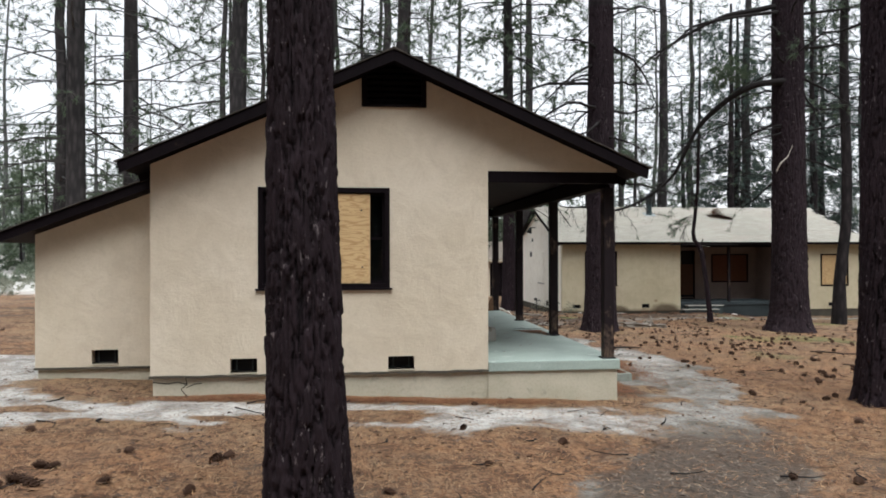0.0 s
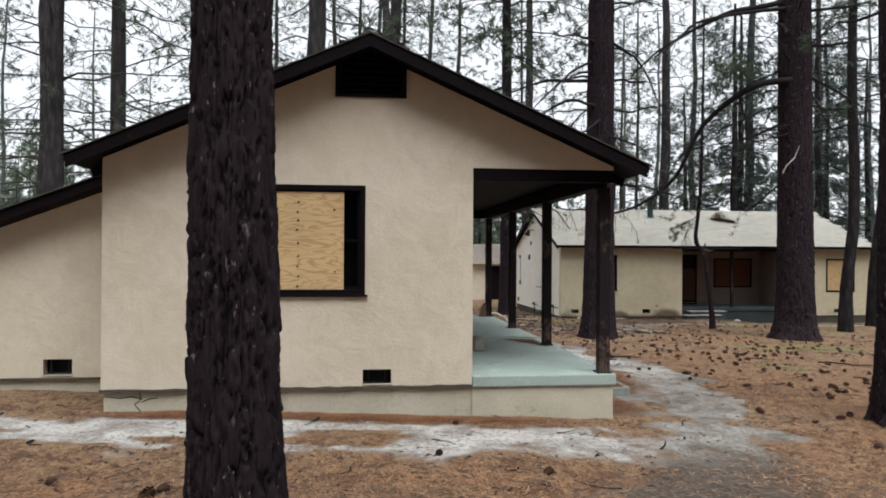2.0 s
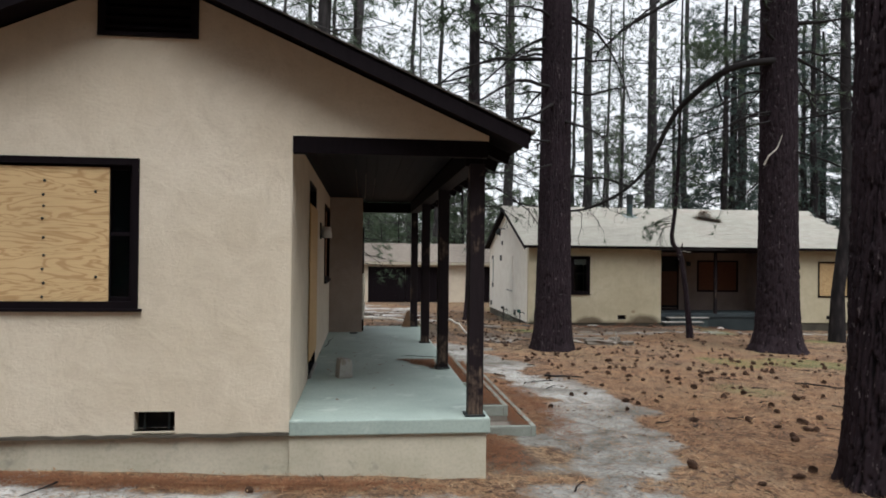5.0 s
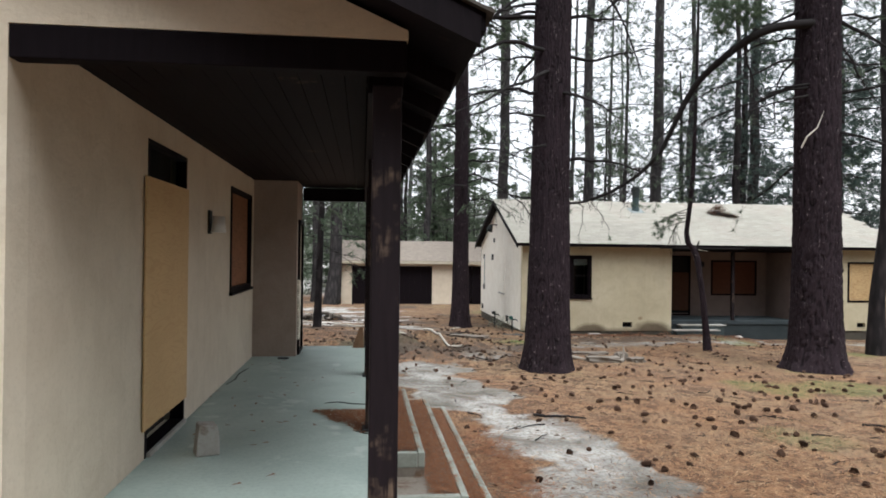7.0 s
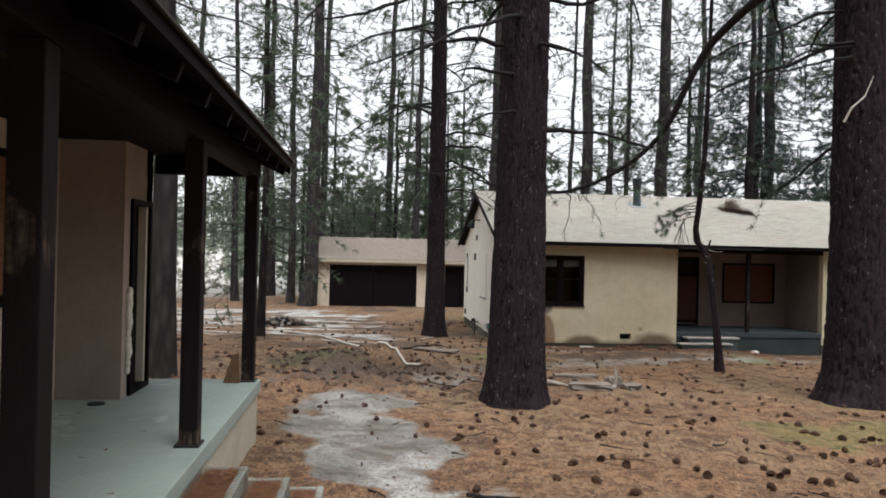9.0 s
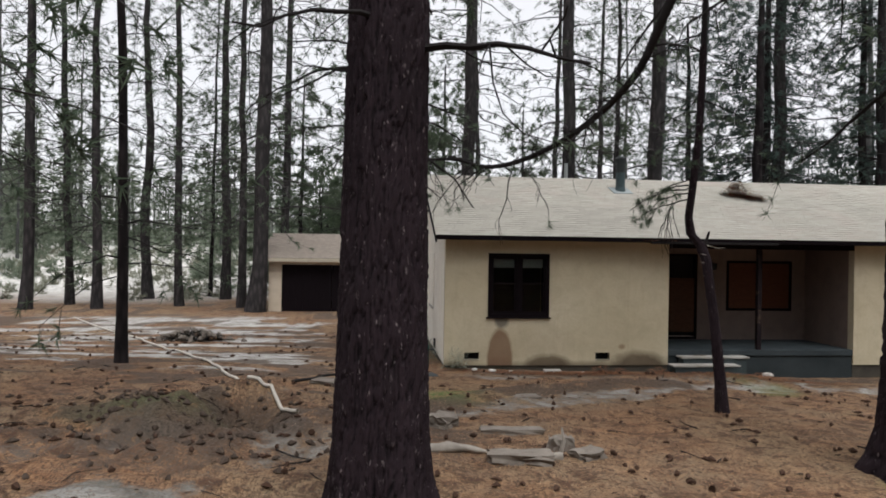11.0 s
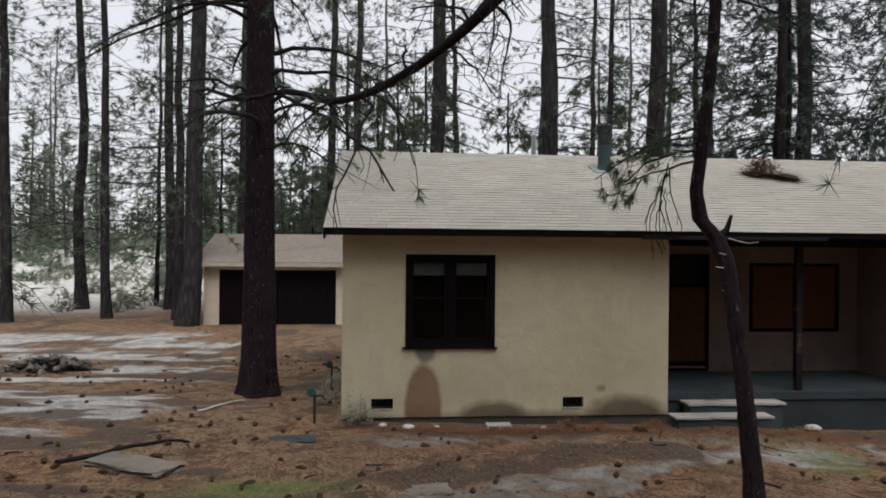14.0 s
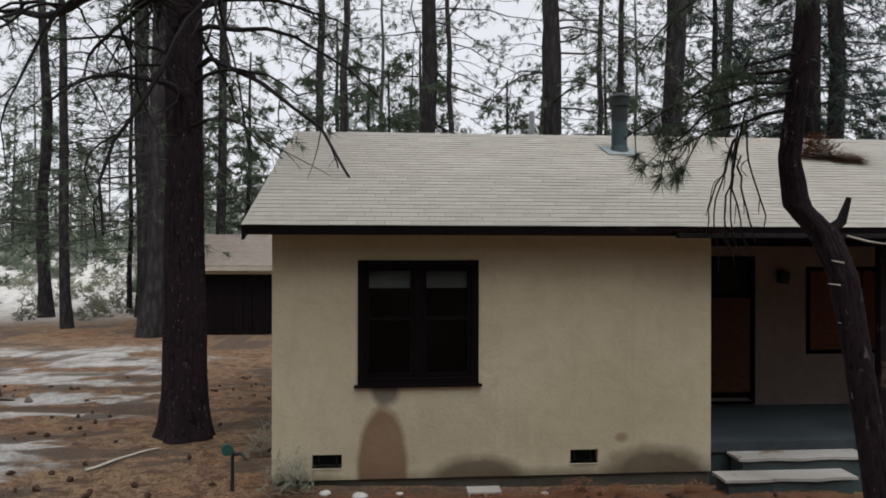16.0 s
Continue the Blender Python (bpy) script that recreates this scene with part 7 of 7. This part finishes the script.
for i, (x0, x1, ya, yb, z) in enumerate(((3.03, 3.265, 9.6, 12.06, 0.34), (3.32, 3.535, 9.04, 12.31, 0.18), (3.59, 3.78, 8.68, 12.55, 0.03))):
    bed("needle_drift", lambda a, b: a > -9, (x0, x1, ya, yb), 4200, z - 0.028, M_RUST, "rust-red needles filling a step behind its rim", "needles", 0.09, 0.004, 20 + i, 0.042)
bed("needle_drift", lambda a, b: (b < 10.34) & (b > 9.48 + (2.87 - a) * 1.71 + 0.05 * np.sin(a * 31)), (2.4, 2.86, 9.45, 10.36), 2600, DECK_Z + 0.002, M_RUST, "dark wedge of matted needles beside a porch post", "needles", 0.07, 0.006, 33, 0.008)
for pts in ([(2.47, 10.64), (2.6, 10.67), (2.74, 10.58), (2.85, 10.56), (3.0, 10.5)], [(2.75, 9.6), (2.84, 9.5), (2.95, 9.47)], [(1.4, 11.6), (1.44, 11.9), (1.42, 12.3), (1.47, 12.7)]):
    v, f = tube(np.array([(x, y, DECK_Z) for x, y in pts]), [0.004] + [0.008] * (len(pts) - 2) + [0.004], 5)
    arrays("slab_crack", v, f, M_BLACK, deck)
heap("needle_drift", 4.15, 10.4, 0.35, 2.2, 0.03, 2600, ground_rough, M_RUST, "drift of rust-red needles beside the steps", "needles", 0.12, 0.004, 30)
heap("needle_drift", 3.25, 8.0, 0.3, 1.0, 0.03, 1500, ground_rough, M_RUST, "drift of rust-red needles by the porch", "needles", 0.12, 0.004, 31)
heap("needle_drift", -1.2, 6.8, 1.6, 0.22, 0.03, 2600, ground_rough, M_RUST, "drift of rust-red needles along the foundation", "needles", 0.12, 0.004, 32)
heap("needle_drift", 0.9, 6.75, 1.7, 0.2, 0.03, 2600, ground_rough, M_RUST, "drift of rust-red needles along the foundation", "needles", 0.12, 0.004, 38)
heap("leaf_bits", 1.9, 11.0, 0.9, 3.4, 0.0, 46, lambda a, b: DECK_Z + 0 * np.clip(a, XW + 0.03, 2.9), M_RUST, "few dark leaf bits strewn on the porch slab", "litter", 0.07, 0.014, 44)
heap("needle_drift", 10.4, 25.45, 2.8, 0.3, 0.04, 3000, ground_rough, M_RUST, "needles drifted along the house wall", "needles", 0.12, 0.005, 34)
heap("needle_drift", 14.1, 25.1, 2.6, 0.35, 0.03, 2000, ground_rough, M_RUST, "needles drifted before the porch steps", "needles", 0.12, 0.005, 35)
heap("roof_needles", 15.95, 28.35, 0.28, 0.2, 0.12, 420, lambda a, b: RZ - SLOPE * np.abs(b - RY) + 0.02, M_RUST, "loose brown needles slipping down the roof", "needles", 0.26, 0.010, 39)
heap("roof_needles", 15.6, 28.6, 0.36, 0.24, 0.36, 700, lambda a, b: RZ - SLOPE * np.abs(b - RY) + 0.03, M_RUST, "heap of brown needles on the roof", "needles", 0.3, 0.012, 36)
heap("brush_pile", 1.3, 31.5, 1.0, 0.5, 0.3, 500, ground_rough, M_TWIG, "low pile of dead brush", "brush", 0.4, 0.02, 37)
pieces = []
r = np.random.RandomState(47)
for _ in range(70):
    px, py = 1.3 + r.normal(0, 0.5), 31.5 + r.normal(0, 0.28)
    k = max(0.0, 1 - ((px - 1.3) / 1.1) ** 2 - ((py - 31.5) / 0.6) ** 2)
    pz, a, l = at_ground(px, py) + 0.26 * k * r.rand(), r.uniform(0, 6.28), r.uniform(0.06, 0.16)
    q = np.array([math.cos(a), math.sin(a), r.uniform(-0.3, 0.3)]) * l
    pieces.append(tube(np.array([np.array([px, py, pz]) - q, (px, py, pz + 0.03), np.array([px, py, pz]) + q]), (0.02, r.uniform(0.05, 0.1), 0.015), 6))
v, f = joined(pieces)
tagged(arrays("rubble_heap", v, f, M_CONC_OLD), "low heap of dirt clods and rubble with dead brush", "rubble", kind="stuff")
for i, (x, y) in enumerate(((7.65, 29.2), (7.6, 27.4), (8.1, 25.7))):
    heap("dry_weeds", x - 0.1, y, 0.3, 0.3, 0.5, 240, ground_rough, M_SAGE, "tuft of dry weeds against the wall", "weeds", 0.2, 0.008, 40 + i)

for i, (x, y, w, h) in enumerate(((11.07, 25.6, 0.3, 0.2), (11.5, 25.62, 0.2, 0.12), (12.3, 25.55, 0.25, 0.12), (14.6, 25.5, 0.3, 0.1))):
    heap("dead_weeds", x, y, w, 0.14, h, 170, ground_rough, M_RUST, "low tuft of dead brown weeds by the wall", "weeds", 0.13, 0.006, 60 + i)
heap("gutter_needles", 12.35, 25.53, 0.5, 0.07, 0.05, 420, lambda a, b: 2.15 + 0 * a, M_RUST, "brown needles caught on the eave and gutter", "needles", 0.12, 0.005, 70)

# sagebrush on the pale bank beyond the trees
cen, dr = [], []
r = np.random.RandomState(8)
for _ in range(420):
    x, y = r.uniform(-45, 10), r.uniform(49, 82)
    s = r.uniform(0.25, 1.0)
    z = at_ground(x, y)
    for _k in range(20):
        d = r.normal(size=3)
        d[2] = abs(d[2])
        d /= np.linalg.norm(d)
        cen.append((x + d[0] * s * 0.6, y + d[1] * s * 0.6, z + d[2] * s * 0.6))
        dr.append(d)
tv, tf = tufts(np.array(cen), np.array(dr), r, 0.35, 5, 0.03)
tagged(arrays("sagebrush", tv, tf, M_SAGE), "grey sagebrush dotted over the pale bank", "shrubs", kind="stuff")

# added out of view, behind and beside: a belt of crowns that dims the low sky
r = np.random.RandomState(14)
n = 4200
az, d = r.uniform(math.radians(205), math.radians(372), n), r.uniform(27, 52, n)
belt = np.column_stack([6 + np.cos(az) * d, 13 + np.sin(az) * d, r.uniform(0.5, 1.0, n) * np.where(az < math.radians(310), 27, 12) * r.rand(n) + 0.5])
tv, tf = tufts(belt, np.tile((0, 0, 1.0), (n, 1)), r, 2.4, 5, 0.32)
tagged(arrays("far_wood", tv, tf, M_NEEDLE_DARK), "unseen belt of dark crowns added to block low sky light", "trees", kind="stuff")

# green brush and thickets along the far edge of the meadow
cen, dr = [], []
r = np.random.RandomState(18)
for _ in range(520):
    x, y = r.uniform(-60, 26), r.uniform(63, 108)
    s = r.uniform(0.4, 1.2) + (r.uniform(0.5, 3.6) if y > 78 else 0)
    z = at_ground(x, y)
    for _k in range(28):
        d = r.normal(size=3)
        d[2] = abs(d[2])
        d /= np.linalg.norm(d)
        q = r.uniform(0.5, 1.0) * s
        cen.append((x + d[0] * q * 0.75, y + d[1] * q * 0.75, z + d[2] * q))
        dr.append(d)
tv, tf = tufts(np.array(cen), np.array(dr), r, 0.55, 6, 0.05)
tagged(arrays("thicket", tv, tf, M_BRUSH), "green thicket along the far edge of the clearing", "shrubs", kind="stuff")

# pines on the slope beyond the clearing, too far to count
r = np.random.RandomState(23)
cen, dr, stems = [], [], []
while len(stems) < 280:
    x, y = r.uniform(-85, 48), r.uniform(74, 125)
    z, h, w = at_ground(x, y), r.uniform(5, 14), r.uniform(1.4, 2.8)
    if x > -8:
        h *= 0.7
    stems.append(tube(np.array([(x, y, z - 0.3), (x + r.normal(0, 0.2), y, z + h)]), (0.16, 0.03), 5))
    k = int(9 * h)
    u = r.uniform(0.06, 1.0, k)
    az = r.uniform(0, 2 * np.pi, k)
    q = w * (1 - u) ** 0.7 * (0.55 + 0.45 * np.sin(u * h * 3.5 + az) ** 2) * r.uniform(0.3, 1.0, k)
    cen.append(np.column_stack([x + np.cos(az) * q, y + np.sin(az) * q, z + u * h]))
    dr.append(np.column_stack([np.cos(az), np.sin(az), 0.25 + 0 * az]))
tv, tf = tufts(np.concatenate(cen), np.concatenate(dr), r, 0.75, 6, 0.075, 0.6)
v, f = joined(stems)
slope = tagged(arrays("slope_pines", tv, tf, M_BRUSH), "pines on the slope beyond the clearing, hazed grey-green in colour", "trees", kind="stuff")
tagged(arrays("stems", v, f, M_BARK_HAZED, slope), kind="stuff")

# ---- shingles of the second house, last ----
SL = math.hypot(RY - EAVE_Y, RZ - EZ)
NR, NC = 32, 46
expo, wide = SL / NR, (RX1 - RX0 + 0.04) / NC
tip = math.atan2(RZ - EZ, RY - EAVE_Y)


def shingle(w, seed):
    r = np.random.RandomState(seed)
    bm = bmesh.new()
    vs = box(bm, 0.002, w - 0.002, -0.012, expo * 1.12, 0.0, 0.0075)
    for v in vs:
        if v.co.y < 0:
            v.co.y += r.uniform(-0.004, 0.004)
            v.co.z += 0.001 + r.uniform(0, 0.003)
        else:
            v.co.z *= 0.5
    me = bpy.data.meshes.new("shingle")
    bm.to_mesh(me)
    bm.free()
    me.materials.append(M_SHINGLE)
    return me


roof_front = [o for o in house.children if o.name.startswith("roof")][0]
SH = [shingle(wide, i) for i in range(5)]
pieces, singles = [], 0
cube = np.array([(0, 3, 2, 1), (4, 5, 6, 7), (0, 1, 5, 4), (1, 2, 6, 5), (2, 3, 7, 6), (3, 0, 4, 7)])
co = [np.array([tuple(v.co) for v in me.vertices]) for me in SH]
for row in range(NR):
    for col in range(-1, NC):
        u = RX0 - 0.02 + (col + 0.5 * (row % 2) + 0.13 * (row % 3)) * wide
        if u < RX0 - 0.03 or u + wide > RX1 + 0.03:
            if not (col == -1 and u + wide > RX0 - 0.029):
                continue
            u = RX0 - 0.03
        s = row / NR
        m = pose(u, EAVE_Y - 0.02 + s * (RY - EAVE_Y + 0.02), EZ + s * (RZ - EZ) + 0.002, math.degrees(tip), 0, 0)
        if col < 19 and row < 18 and singles < 300:
            ob = new("shingle", SH[(row * 7 + col * 3) % 5])
            ob.matrix_basis = m
            hang(ob, roof_front)
            singles += 1
        else:
            p = co[(row * 7 + col * 3) % 5]
            pieces.append((p @ np.array(m.to_3x3()).T + np.array(m.translation), cube))
v, f = joined(pieces)
rest = arrays("shingles", v, f, M_SHINGLE, roof_front)
tagged(rest, kind="stuff")
for k in range(46):
    bm = bmesh.new()
    a = RX0 - 0.03 + k * (RX1 - RX0 + 0.06) / 46
    prism(bm, [(RY - 0.15, RZ - 0.045), (RY, RZ + 0.028 + 0.004 * (k % 2)), (RY + 0.15, RZ - 0.045), (RY, RZ + 0.012)], a, a + 0.3, "x")
    part("ridge_cap", bm, M_SHINGLE, house)
